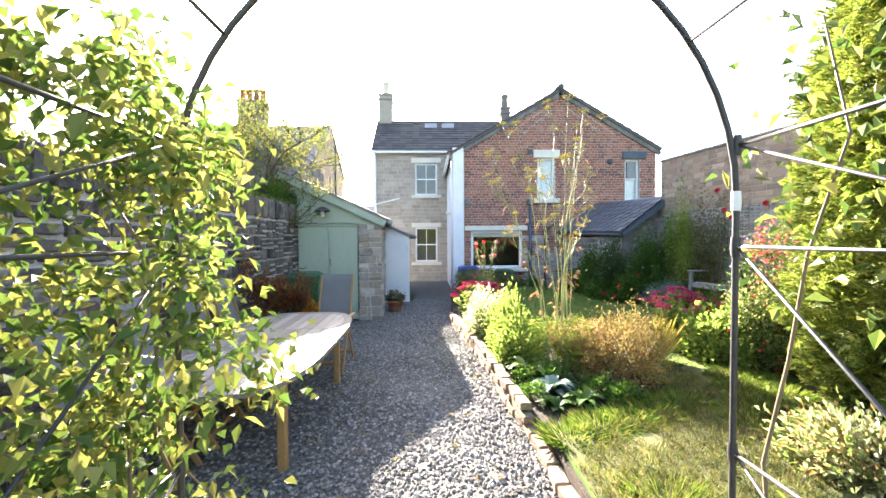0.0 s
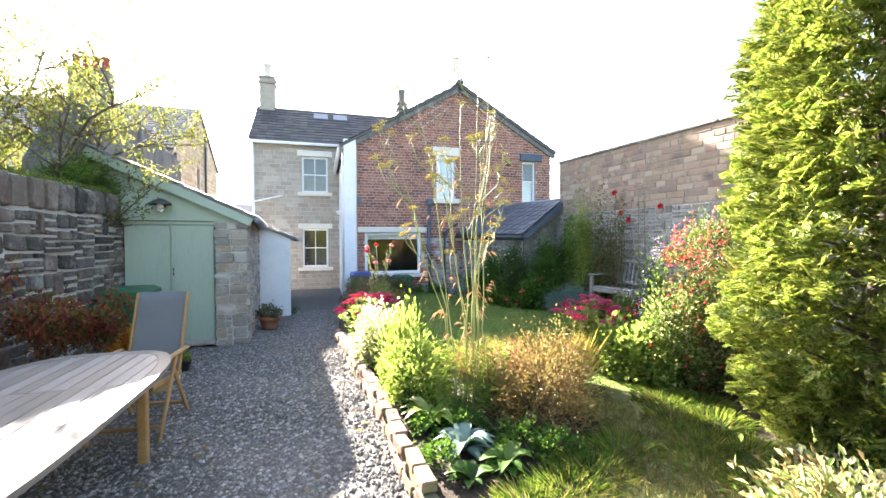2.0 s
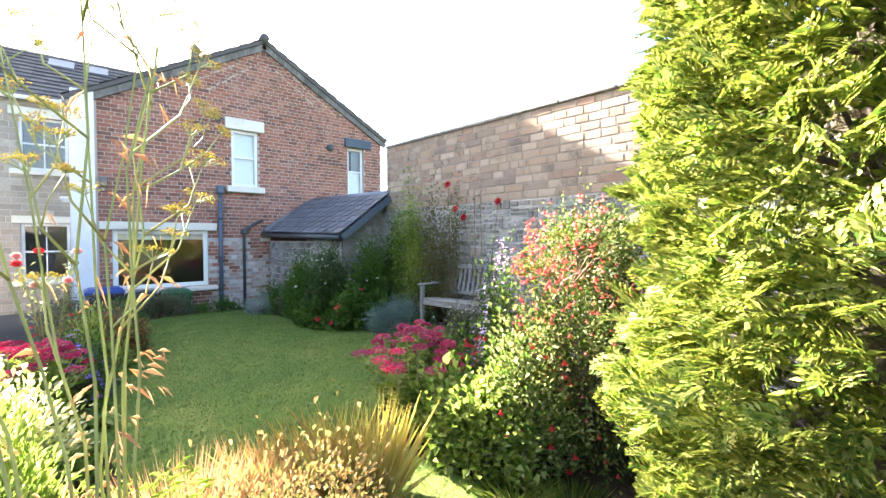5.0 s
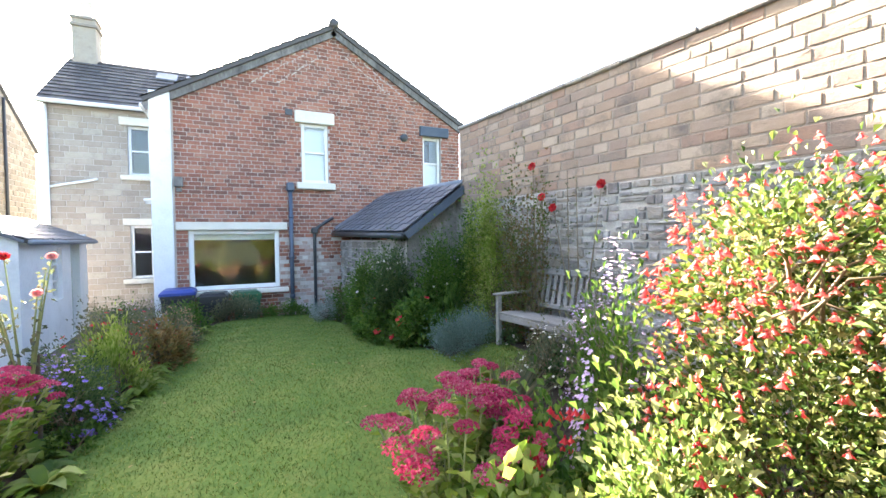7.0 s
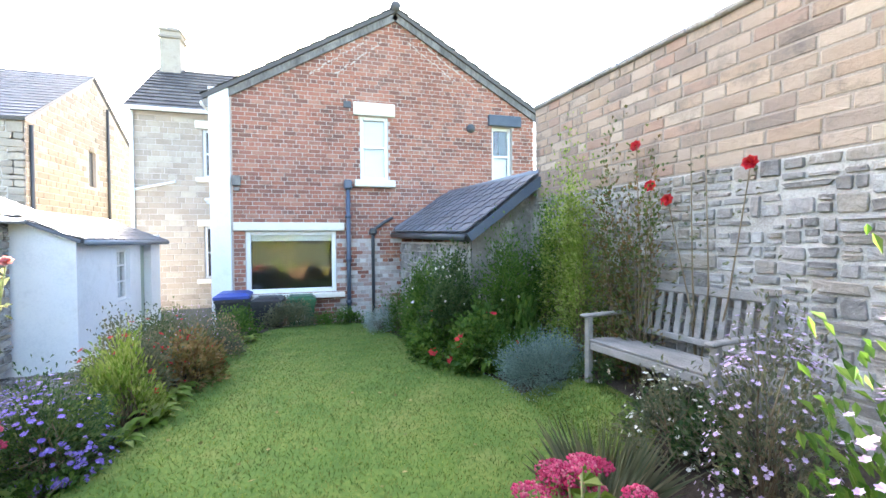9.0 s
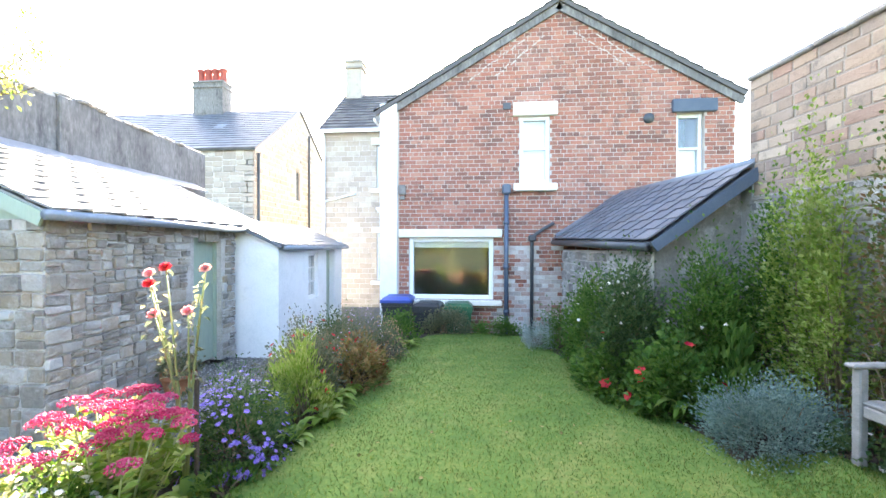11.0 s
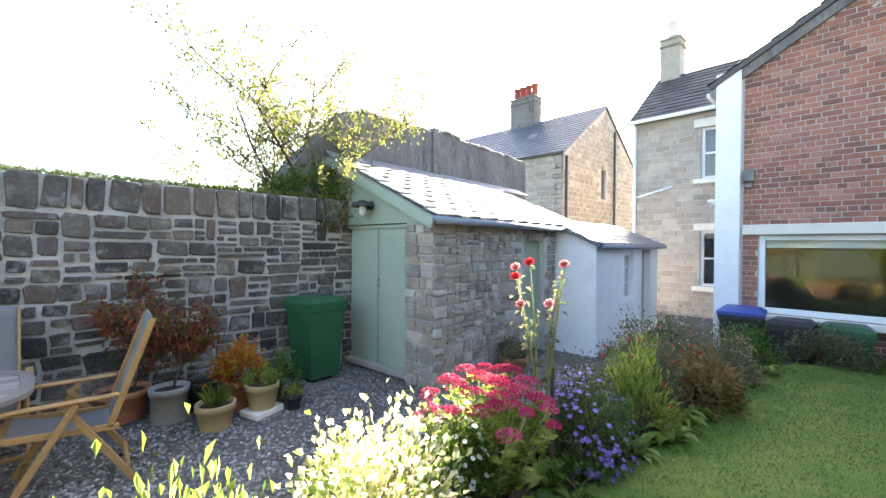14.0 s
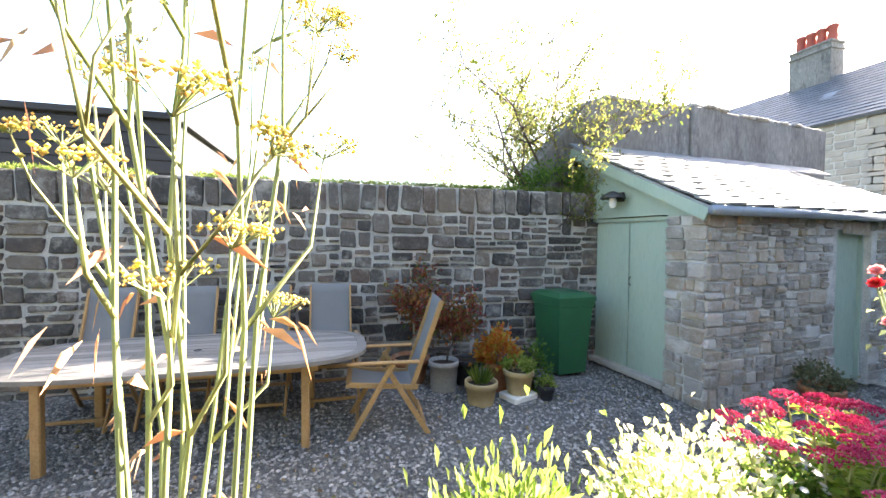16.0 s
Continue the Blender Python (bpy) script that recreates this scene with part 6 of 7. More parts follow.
# ---- fennel gone to seed ----
def fennel(at, n, hmax):
    """Tall jointed stems, bare below, branching above into flat yellow umbels."""
    t = thing("fennel", at, "tall fennel gone to yellow seed heads", "plant")
    at = np.array(at, float)

    def umbel(st_, q, up, ur):
        gr, gu = Geo(), Geo()
        a = unit(np.cross(up, (0.3, 0.9, 0.1)))
        b = np.cross(up, a)
        for _ in range(int(rng.integers(11, 16))):
            w, rr = rng.uniform(0, 2 * math.pi), ur * math.sqrt(rng.uniform(.05, 1))
            e2 = q + (a * math.cos(w) + b * math.sin(w)) * rr + up * ur * (.85 - .25 * (rr / ur) ** 2)
            tube(gr, [q, e2], 0.0012, 3, False)
            beads(gu, e2 + rng.normal(size=(7, 3)) * (.009, .009, .005), rng.uniform(.0028, .0048, 7))
        rays = part("umbel_ray", gr, L["stem"], st_)
        tagged(rays, kind="stuff")
        tagged(part("seed_head", gu, L["seed"], st_, "yellow brown seed head"), kind="stuff")

    for k in range(n):
        gs, gl = Geo(), Geo()
        a = 2 * math.pi * (k + rng.uniform(-.3, .3)) / n
        r0, r1 = rng.uniform(0.03, 0.19), rng.uniform(0.3, 0.78) * (1.0 if math.cos(a) < 0.5 else 0.75)
        h = hmax * rng.uniform(.7, 1.0)
        b = at + (r0 * math.cos(a), r0 * math.sin(a), 0)
        e = at + (r1 * math.cos(a) - 0.05, r1 * 0.5 * math.sin(a), h)
        side = np.array([math.cos(a), math.sin(a), 0])
        nodes_ = 9
        pts = [b + (e - b) * s_ - side * .10 * math.sin(s_ * 3.1) + rng.normal(size=3) * .016 * (s_ > 0) for s_ in np.linspace(0, 1, nodes_)]
        tube(gs, pts, np.linspace(0.0075, 0.0024, nodes_), 6)
        tips = [(pts[-1], unit(pts[-1] - pts[-2]), rng.uniform(.055, .08))]
        for i in range(4, nodes_ - 1):
            if rng.random() < .2:
                continue
            p = pts[i]
            aa = a + rng.normal() * 1.1
            l = rng.uniform(.18, .46)
            out = np.array([math.cos(aa), math.sin(aa), 0])
            q = p + out * l * (.62, .42, 0) + (0, 0, l * .85)
            mid = (p + q) / 2 + out * .05 - (0, 0, .02)
            tube(gs, [p, mid, q], [0.005, 0.004, 0.0022], 5)
            tips.append((q, unit(q - mid), rng.uniform(.04, .068)))
            if rng.random() < .45:
                q2 = mid + out * .05 + (rng.normal() * .08, rng.normal() * .08, .16)
                tube(gs, [mid, (mid + q2) / 2 + out * .02, q2], [0.003, 0.0026, 0.0018], 4)
                tips.append((q2, unit(q2 - mid), rng.uniform(.022, .038)))
        for i in range(2, nodes_ - 1):
            p = pts[i]
            m = 2 if i > 3 else 5
            d = unit(rng.normal(size=3) + side)
            leaves(gl, p + d * rng.uniform(0, .12, (m, 1)), rng.normal(size=(m, 3)) * .5 + d - (0, 0, .5), rng.uniform(.04, .09, m), 0.0032, 0.1, .5)
        st_ = part("stem", gs, L["stem"], t)
        for q, up, ur in tips:
            umbel(st_, q, up, ur)
        part("foliage", gl, L["straw"], st_, "withered straw leaf sheaths")
    g = Geo()
    m = 2600
    w, q = rng.uniform(0, 2 * math.pi, m), np.sqrt(rng.uniform(0, 1, m))
    P = at + np.c_[np.cos(w) * q * .34, np.sin(w) * q * .34, rng.uniform(.05, .62, m)]
    leaves(g, P, rng.normal(size=(m, 3)) * .6 + np.c_[np.cos(w), np.sin(w), np.full(m, .4)], rng.uniform(.03, .09, m), 0.003, 0.1, .3)
    part("foliage", g, L["lime"], t, "feathery green basal leaves")


fennel((1.93, 4.32, 0.11), 12, 3.05)

# ---- centre bed ----
Z = 0.11
bush("spirea_shrub", (2.48, 3.92, Z), 0.46, 0.44, 0.78, 7500, 0.035, 0.018, "bronze", "rounded bronze brown spirea shrub", "shrub", 26, lumps=60)
grass_tuft("ornamental_grass", (2.2, 4.5, Z), 0.35, 0.68, 800, "straw", "tuft of straw orange ornamental grass")
grass_tuft("ornamental_grass", (2.55, 4.7, Z), 0.5, 0.6, 420, "straw", "tuft of pale straw grass beside the spirea")
for k, (x_, y_) in enumerate(((2.75, 4.75), (2.98, 4.68), (3.18, 4.6))):
    grass_tuft("lavender", (x_, y_, Z), 0.4, 0.62 + 0.05 * k, 260, "seed", "tuft of pale faded lavender stalks", 0.45)
rosette("foxglove", (1.62, 3.62, Z), 0.26, 30, "blue_green", "clump of broad grey green felted leaves", 0.34, 0.7)
rosette("primrose", (1.85, 3.35, Z), 0.2, 26, "mid", "low clump of broad green leaves", 0.5, 0.6)
rosette("primrose", (1.55, 3.25, Z), 0.17, 22, "mid", "low clump of broad green leaves", 0.5, 0.6)
rosette("foxglove", (1.5, 4.1, Z), 0.28, 26, "lime", "clump of broad pale green leaves", 0.36, 0.7)
bush("euphorbia", (1.5, 4.7, Z), 0.32, 0.42, 0.62, 3200, 0.065, 0.022, "lime", "pale lime leafy border plant", "plant", 18, lumps=44)
bush("mint", (1.48, 5.2, Z), 0.28, 0.4, 0.8, 3000, 0.085, 0.022, "lime", "upright pale green minty spikes", "plant", 24, upright=1.6, lumps=40)
bush("phlox", (1.38, 6.1, Z), 0.36, 0.5, 0.78, 3600, 0.062, 0.034, "cream", "cream white variegated phlox in sunlight", "flower", 22, [("spike", 9, 0.026, "white", "blossom", "creamy white flower spikes")], 44)
bush("white_daisy", (1.3, 6.75, Z), 0.26, 0.3, 0.62, 1700, 0.05, 0.022, "mid", "border plant with small white flowers", "flower", 12, [("daisy", 90, 0.022, "white", "blossom", "white daisies")])
sedum((1.32, 7.05, Z), 0.5, 0.78, 44, "pink stonecrop with flat flower heads and lime leaves")
rosette("primrose", (1.72, 6.55, Z), 0.24, 26, "lime", "low clump of pale green leaves by the lawn", 0.45, 0.6)
rosette("primrose", (1.72, 7.1, Z), 0.18, 24, "mid", "low clump of green leaves by the lawn", 0.5, 0.6)
bush("aster", (1.58, 7.85, Z), 0.36, 0.4, 0.68, 4200, 0.05, 0.014, "dark", "bushy blue violet aster in flower", "flower", 20, [("daisy", 420, 0.021, "violet", "blossom", "blue violet daisies")], 60)
bush("goldenrod", (1.74, 8.6, Z), 0.27, 0.28, 0.74, 2600, 0.085, 0.018, "lime", "upright light green leafy stems", "plant", 18, upright=1.5, lumps=34)
rosette("hosta", (1.92, 8.95, Z), 0.28, 24, "lime", "yellow green hosta by the lawn", 0.36, 0.8)
rosette("hosta", (1.86, 8.2, Z), 0.22, 22, "lime", "small yellow green hosta by the lawn", 0.3, 0.8)
bush("peony", (1.92, 9.65, Z), 0.34, 0.4, 0.6, 1900, 0.085, 0.034, "bronze", "bronze and russet peony leaves by the lawn", "shrub", 16, [("bead", 30, 0.014, "red", "blossom", "dark red buds")], 30)
bush("rose_bush", (1.45, 9.3, Z), 0.4, 0.5, 0.85, 3200, 0.045, 0.024, "grey_green", "old rose bush with a few red blooms", "shrub", 20, [("petal", 16, 0.035, "red", "blossom", "red roses")])
bush("rose_bush", (1.5, 10.3, Z), 0.42, 0.5, 0.8, 3000, 0.045, 0.024, "dark", "dark leaved rose bush with small red blooms", "shrub", 20, [("petal", 12, 0.03, "red", "blossom", "red roses")])
bush("catmint", (1.45, 11.2, Z), 0.42, 0.5, 0.68, 2600, 0.04, 0.016, "grey_green", "grey leaved faded border perennial", "plant", 18, [("bead", 160, 0.012, "lilac", "blossom", "faded lilac flowers")])
bush("heather", (1.95, 10.75, Z), 0.34, 0.42, 0.62, 2400, 0.04, 0.014, "grey_green", "fading brown and lilac heather clump", "shrub", 18, [("bead", 220, 0.011, "straw", "blossom", "faded brown flowers")], 40)
bush("hydrangea", (1.95, 11.85, Z), 0.4, 0.35, 0.5, 1800, 0.06, 0.035, "mid", "low green border shrub near the house", "shrub", 12)
bush("geranium", (2.75, 12.5, Z), 0.55, 0.2, 0.5, 2000, 0.05, 0.035, "grey_green", "low grey green edging plants", "plant", 8)
bush("geranium", (3.7, 12.52, Z), 0.5, 0.18, 0.34, 1300, 0.05, 0.035, "mid", "low green edging plants", "plant", 8)
bush("geranium", (1.3, 8.0, Z), 0.2, 0.4, 0.3, 900, 0.05, 0.03, "mid", "low green edging plants", "plant", 6)
for x_, y_ in ((2.05, 3.55), (2.25, 3.35), (1.75, 3.95), (2.15, 4.55), (1.7, 5.9), (1.55, 5.7), (1.75, 7.45), (1.5, 8.25), (1.3, 8.7), (1.25, 7.65)):
    bush("ground_cover", (x_, y_, Z), 0.2, 0.2, 0.2, 420, 0.05, 0.03, "mid", "low leafy ground cover on the soil", "plant", 4)
for y in (3.5, 4.0, 4.5):
    bush("ground_cover", (1.42, y, Z), 0.12, 0.22, 0.18, 420, 0.04, 0.026, "mid", "creeping green leaves over the brick edge", "plant", 4)


for x_, y_, r_, m_ in ((1.98, 8.55, 0.2, "lime"), (1.78, 6.85, 0.22, "lime"), (1.7, 6.25, 0.2, "lime"), (1.95, 9.2, 0.22, "lime"), (2.05, 10.2, 0.2, "mid"), (2.2, 11.4, 0.24, "lime"), (1.6, 7.3, 0.2, "lime"), (1.8, 7.75, 0.16, "mid")):
    rosette("primrose", (x_, y_, Z), r_, 22, m_, "low clump of pale green leaves by the lawn", 0.4, 0.75)
bush("rose_bush", (1.7, 9.05, Z), 0.3, 0.34, 0.72, 2200, 0.045, 0.026, "grey_green", "thin rose bush with small red blooms", "shrub", 18, [("petal", 18, 0.03, "red", "blossom", "red roses")], 30)
bush("michaelmas_daisy", (1.62, 10.0, Z), 0.36, 0.4, 0.8, 2600, 0.04, 0.014, "grey_green", "fading pale daisies on grey stems", "flower", 20, [("daisy", 140, 0.014, "lilac", "blossom", "small faded lilac daisies")], 40)


def standard_rose(at, h):
    t = thing("standard_rose", at, "thin standard rose with pink and red blooms", "flower")
    at = np.array(at, float)
    gs, gl = Geo(), Geo()
    box(gs, at + (0.06, 0.02, h * .26), (0.024, 0.024, h * .52), bev=0.004)
    part("stake", gs, M["bark"], t, "weathered wooden stake")
    gs = Geo()
    tips = []
    for k in range(7):
        a = rng.uniform(0, 2 * math.pi)
        e = at + (rng.uniform(.05, .32) * math.cos(a), rng.uniform(.05, .32) * math.sin(a), h * rng.uniform(.72, 1.02))
        m = at + (0.05 * math.cos(a), 0.05 * math.sin(a), h * .45)
        gs = Geo()
        tube(gs, [at, m, (m + e) / 2 + (0, 0, .03), e], [.011, .009, .006, .004], 6)
        part("cane", gs, L["stem"], t)
        tips.append(e)
        n = 16
        s_ = rng.uniform(0, 1, (n, 1))
        leaves(gl, m + (e - m) * s_ + rng.normal(size=(n, 3)) * .03, rng.normal(size=(n, 3)), .05, .03)
    part("foliage", gl, L["grey_green"], t)
    for i, e in enumerate(tips[:6]):
        g = Geo()
        for rr, cup in ((0.04, .25), (0.034, .6), (0.025, 1.0), (0.015, 1.5)):
            petals(g, [e], [(0.1, -.6, .7)], rr, 7, cup, 1.0)
        part("bloom", g, L["red" if i in (1, 4) else "rose_pink"], t, "deep red rose" if i in (1, 4) else "soft pink rose")


standard_rose((1.5, 7.42, Z), 1.5)

for x_, y_ in ((3.15, 2.95), (3.4, 3.2), (3.55, 3.55), (3.72, 3.85), (3.6, 3.0), (3.85, 3.45), (3.3, 2.65), (3.9, 4.1), (4.05, 3.8), (1.5, 2.7), (1.8, 2.85), (2.1, 2.98), (2.4, 3.12), (2.75, 3.3), (3.3, 1.6), (2.2, 1.4), (2.9, 1.2), (1.8, 1.9)):
    grass_tuft("rough_grass_tuft", (x_, y_, Z), 0.7, 0.16, 520, "grass", "low rough grass tuft beside the path", 1.6)

# ---- east border ----
sedum((3.92, 5.3, Z), 0.44, 0.84, 46, "deep pink stonecrop with fleshy green leaves")
sedum((4.35, 5.7, Z), 0.3, 0.78, 18, "deep pink stonecrop at the border's edge")
fuchsia_bells = [("bell", 900, 0.02, "rose_red", "blossom", "red hanging bells")]
bush("fuchsia", (5.02, 4.3, Z), 0.72, 0.7, 1.62, 26000, 0.042, 0.024, "fuchsia_leaf", "tall fuchsia hung with red flowers", "shrub", 40, fuchsia_bells, 70, 0.2)
bush("fuchsia", (4.75, 4.25, Z + 1.3), 0.5, 0.42, 0.66, 3600, 0.042, 0.024, "fuchsia_leaf", "loose arching fuchsia sprays with red flowers", "shrub", 14, [("bell", 260, 0.02, "rose_red", "blossom", "red hanging bells")], 12, 0.2)
bush("phlox", (4.72, 4.98, Z), 0.26, 0.24, 1.55, 2600, 0.06, 0.02, "mid", "tall phlox with pink lilac heads before the fuchsia", "flower", 16, [("petal", 620, 0.014, "lilac", "blossom", "pink lilac flowers")], 14, 1.0)
bush("euonymus", (4.28, 4.35, Z), 0.36, 0.4, 1.0, 3600, 0.055, 0.03, "variegated", "yellow green leafy shrub with cream tips", "shrub", 22, [("bell", 40, 0.026, "red", "blossom", "red bells")], 40)
bush("fuchsia", (4.35, 4.95, Z), 0.34, 0.32, 0.8, 2200, 0.07, 0.035, "mid", "low green fuchsia with red buds", "shrub", 14, [("bell", 50, 0.026, "red", "blossom", "red buds")])
bush("phlox", (5.75, 6.1, Z), 0.35, 0.3, 1.25, 2400, 0.05, 0.018, "grey_green", "tall phlox with pale lilac heads", "flower", 20, [("petal", 480, 0.014, "lilac", "blossom", "pale lilac flowers")], 30, 1.0)
bush("japanese_anemone", (5.75, 6.75, 0.2), 0.34, 0.3, 0.62, 1500, 0.06, 0.024, "grey_green", "straggling grey green border plants", "plant", 20, [("petal", 90, 0.016, "white", "blossom", "small white flowers")])
grass_tuft("ornamental_grass", (4.95, 6.45, Z), 0.4, 0.6, 420, "grey_green", "tangle of thin fading stems", 0.7)
bush("strawberry", (4.0, 4.5, Z), 0.32, 0.42, 0.62, 2600, 0.065, 0.05, "lime", "spreading broad green leaves under the conifer", "plant", 10)
bush("strawberry", (4.0, 4.85, Z), 0.34, 0.4, 0.62, 2000, 0.09, 0.06, "lime", "spreading broad green leaves", "plant", 10)
bush("curry_plant", (5.72, 8.45, Z), 0.5, 0.46, 0.56, 15000, 0.036, 0.013, "blue_green", "dense blue grey green mound by the bench", "shrub", 18, lumps=110)
rosette("hosta", (5.3, 9.0, Z), 0.32, 22, "lime", "yellowing hosta by the lawn", 0.26, 0.8)
bush("nasturtium", (5.35, 9.2, Z), 0.5, 0.34, 0.72, 2600, 0.085, 0.075, "mid", "broad leaved nasturtium with orange red flowers", "flower", 16, [("petal", 16, 0.065, "red", "blossom", "orange red flowers")])
bush("nasturtium", (4.86, 9.75, Z), 0.34, 0.55, 0.6, 2200, 0.08, 0.07, "mid", "low nasturtium with an orange red flower", "flower", 10, [("petal", 11, 0.055, "red", "blossom", "orange red flowers")])
bush("canna", (5.78, 9.15, Z), 0.24, 0.22, 0.8, 420, 0.2, 0.05, "mid", "upright strappy bright green leaves", "plant", 8, upright=2.2)
bush("laurel_shrub", (5.72, 9.4, Z), 0.5, 0.28, 1.62, 9000, 0.06, 0.03, "mid", "dense dark evergreen shrub by the lean-to", "shrub", 30, [("bead", 20, 0.022, "white", "blossom", "a few white blooms")], 70)
bush("laurel_shrub", (5.12, 9.85, Z), 0.46, 0.4, 1.42, 11000, 0.06, 0.03, "dark", "dense dark evergreen shrub with white blooms", "shrub", 30, [("bead", 26, 0.022, "white", "blossom", "a few white blooms")], 70)
bush("laurel_shrub", (4.9, 10.7, Z), 0.36, 0.65, 1.25, 7500, 0.06, 0.03, "mid", "green shrub along the lean-to", "shrub", 26, [("petal", 16, 0.03, "white", "blossom", "a few white blooms")], 50)
bush("cotoneaster", (4.75, 11.7, Z), 0.45, 0.5, 0.75, 3000, 0.045, 0.025, "mid", "rounded green shrub near the house", "shrub", 20)
bush("santolina", (4.32, 11.75, Z), 0.28, 0.4, 0.55, 3000, 0.035, 0.012, "silver", "silvery blue shrub at the lawn's edge", "shrub", 16)
for y, h, mt, n_ in ((8.95, 2.75, "lime", 4600), (8.6, 2.4, "lime", 3600), (8.1, 2.45, "russet_green", 2600), (9.3, 2.2, "mid", 3600), (7.75, 2.2, "russet_green", 1500)):
    bush("climber", (ewx(y, -0.24), y, Z), 0.22, 0.34, h, n_, 0.055, 0.03, mt, "leafy climbing shrub against the tall wall", "climber", 20, (), 40, 0.5)


def wall_rose(y, h):
    t = thing("climbing_rose", (ewx(y, -0.12), y, Z), "bare climbing rose stems with dark red blooms", "climber")
    gl = Geo()
    for k in range(4):
        ye = y + rng.uniform(-.45, .45)
        e = np.array([ewx(ye, -0.1), ye, h * rng.uniform(.7, 1.0)])
        b = np.array([ewx(y, -0.12), y + rng.uniform(-.1, .1), Z])
        gs = Geo()
        tube(gs, [b, (b + e) / 2 + (0, rng.uniform(-.1, .1), 0), e], [.012, .008, .004], 6)
        part("cane", gs, L["dry_stem"], t)
        n = 30
        s_ = rng.uniform(.2, 1, (n, 1))
        leaves(gl, b + (e - b) * s_ + rng.normal(size=(n, 3)) * .05, rng.normal(size=(n, 3)) - (.6, 0, 0), .05, .03)
        if k < 2:
            gf = Geo()
            for rr, cup in ((0.065, .3), (0.05, .7), (0.03, 1.2)):
                petals(gf, [e], [(-1, -.3, .3)], rr, 7, cup, 1.0)
            part("bloom", gf, L["red"], t, "dark red rose")
    part("foliage", gl, L["grey_green"], t)


wall_rose(7.3, 2.95)
wall_rose(8.0, 2.75)

for x_, y_, h_ in ((5.95, 6.7, 0.3), (5.75, 6.45, 0.36), (6.0, 7.05, 0.22), (6.0, 8.0, 0.24)):
    bush("ground_cover", (x_, y_, 0.28), 0.22, 0.22, h_, 520, 0.055, 0.034, "dark", "low leafy plants with pale flowers at the bench", "plant", 6, [("petal", 16, 0.02, "white", "blossom", "pale pink flowers")])

# ---- plants at the arch ----
def arch_rose(x, y0, y1, z0, z1, n, bulge, label, seed):
    r = np.random.default_rng(seed)
    n = int(n * 1.6)
    t = thing("climbing_rose", (x, (y0 + y1) / 2, 0.0), label, "climber")
    gs, gl = Geo(), Geo()
    sg = 1 if x < 0.5 else -1
    for k in range(9 if n > 500 else 1):
        ys_, ye = r.uniform(y0, y1, 2)
        tp = r.uniform(z0 + 0.6, z1)
        pts = [np.array([x - sg * .05 + r.normal() * .04, ys_ + (ye - ys_) * s_ + r.normal() * .04, tp * s_]) for s_ in np.linspace(0, 1, 8)]
        gs = Geo()
        tube(gs, pts, np.linspace(.009, .003, 8), 6)
        part("cane", gs, L["dry_stem"], t)
    m = 46
    c = np.c_[x - sg * 0.12 + r.normal(size=m) * bulge, r.uniform(y0, y1, m), r.uniform(z0, z1, m)]
    k = r.integers(0, m, n)
    P = c[k] + r.normal(size=(n, 3)) * (.07, .08, .09)
    leaves(gl, P, r.normal(size=(n, 3)) + (0, -.2, -.1), .046 * r.uniform(.6, 1.3, n), .03 * r.uniform(.8, 1.2, n), .2, .25)
    part("foliage", gl, L["rose_leaf"], t)


arch_rose(-0.38, 0.1, 1.05, 0.2, 2.3, 3400, 0.15, "leafy climbing rose on the arch with yellowing leaves", 3)
arch_rose(1.36, 0.45, 0.9, 1.45, 2.3, 110, 0.05, "thin climbing rose sprays on the arch", 4)
bush("dogwood", (1.75, 0.95, Z), 0.25, 0.3, 0.55, 700, 0.07, 0.035, "lime", "low yellow green leafy sprays beside the arch", "shrub", 10)
bush("fern", (3.3, 2.1, Z), 0.5, 0.45, 0.42, 2600, 0.075, 0.028, "fern_leaf", "faded fern and white edged leaves below the conifer", "plant", 14, [("bead", 60, 0.015, "cream", "blossom", "cream seed heads")])

# ---- pots' plants ----
stalk_tree("japanese_maple", (-1.95, 5.55, 0.25), 1.15, 0.8, "small dark red maple in a pot", "russet", 1500, 0.06, 11, 6, trunk_r=0.014, category="shrub")
stalk_tree("japanese_maple", (-1.68, 5.84, 0.3), 1.0, 0.75, "small red leaved maple in a grey pot", "russet", 1400, 0.055, 12, 6, trunk_r=0.013, category="shrub")
bush("heuchera", (-1.52, 6.42, 0.28), 0.24, 0.24, 0.42, 700, 0.07, 0.05, "orange", "orange and yellow autumn leaves in a pot", "plant", 8)
bush("heuchera", (-1.35, 6.75, 0.0), 0.18, 0.2, 0.55, 600, 0.05, 0.03, "mid", "green leafy potted plant", "plant", 8)
bush("herb", (-1.22, 6.52, 0.29), 0.17, 0.17, 0.17, 700, 0.035, 0.025, "lime", "bright green herbs in a tan pot", "plant", 8)
grass_tuft("chives", (-1.19, 6.08, 0.2), 0.2, 0.26, 160, "grass", "green grassy leaves in a tan pot")
bush("herb", (-1.12, 6.80, 0.13), 0.09, 0.09, 0.12, 240, 0.035, 0.02, "lime", "small green plant in a black pot", "plant", 4)
bush("geranium", (-0.42, 9.75, 0.11), 0.24, 0.24, 0.3, 800, 0.05, 0.035, "grey_green", "bushy grey green potted plant", "plant", 8)
bush("geranium", (-0.3, 12.2, -0.25), 0.25, 0.4, 0.4, 900, 0.05, 0.03, "dark", "low green plants by the white annexe", "plant", 8)

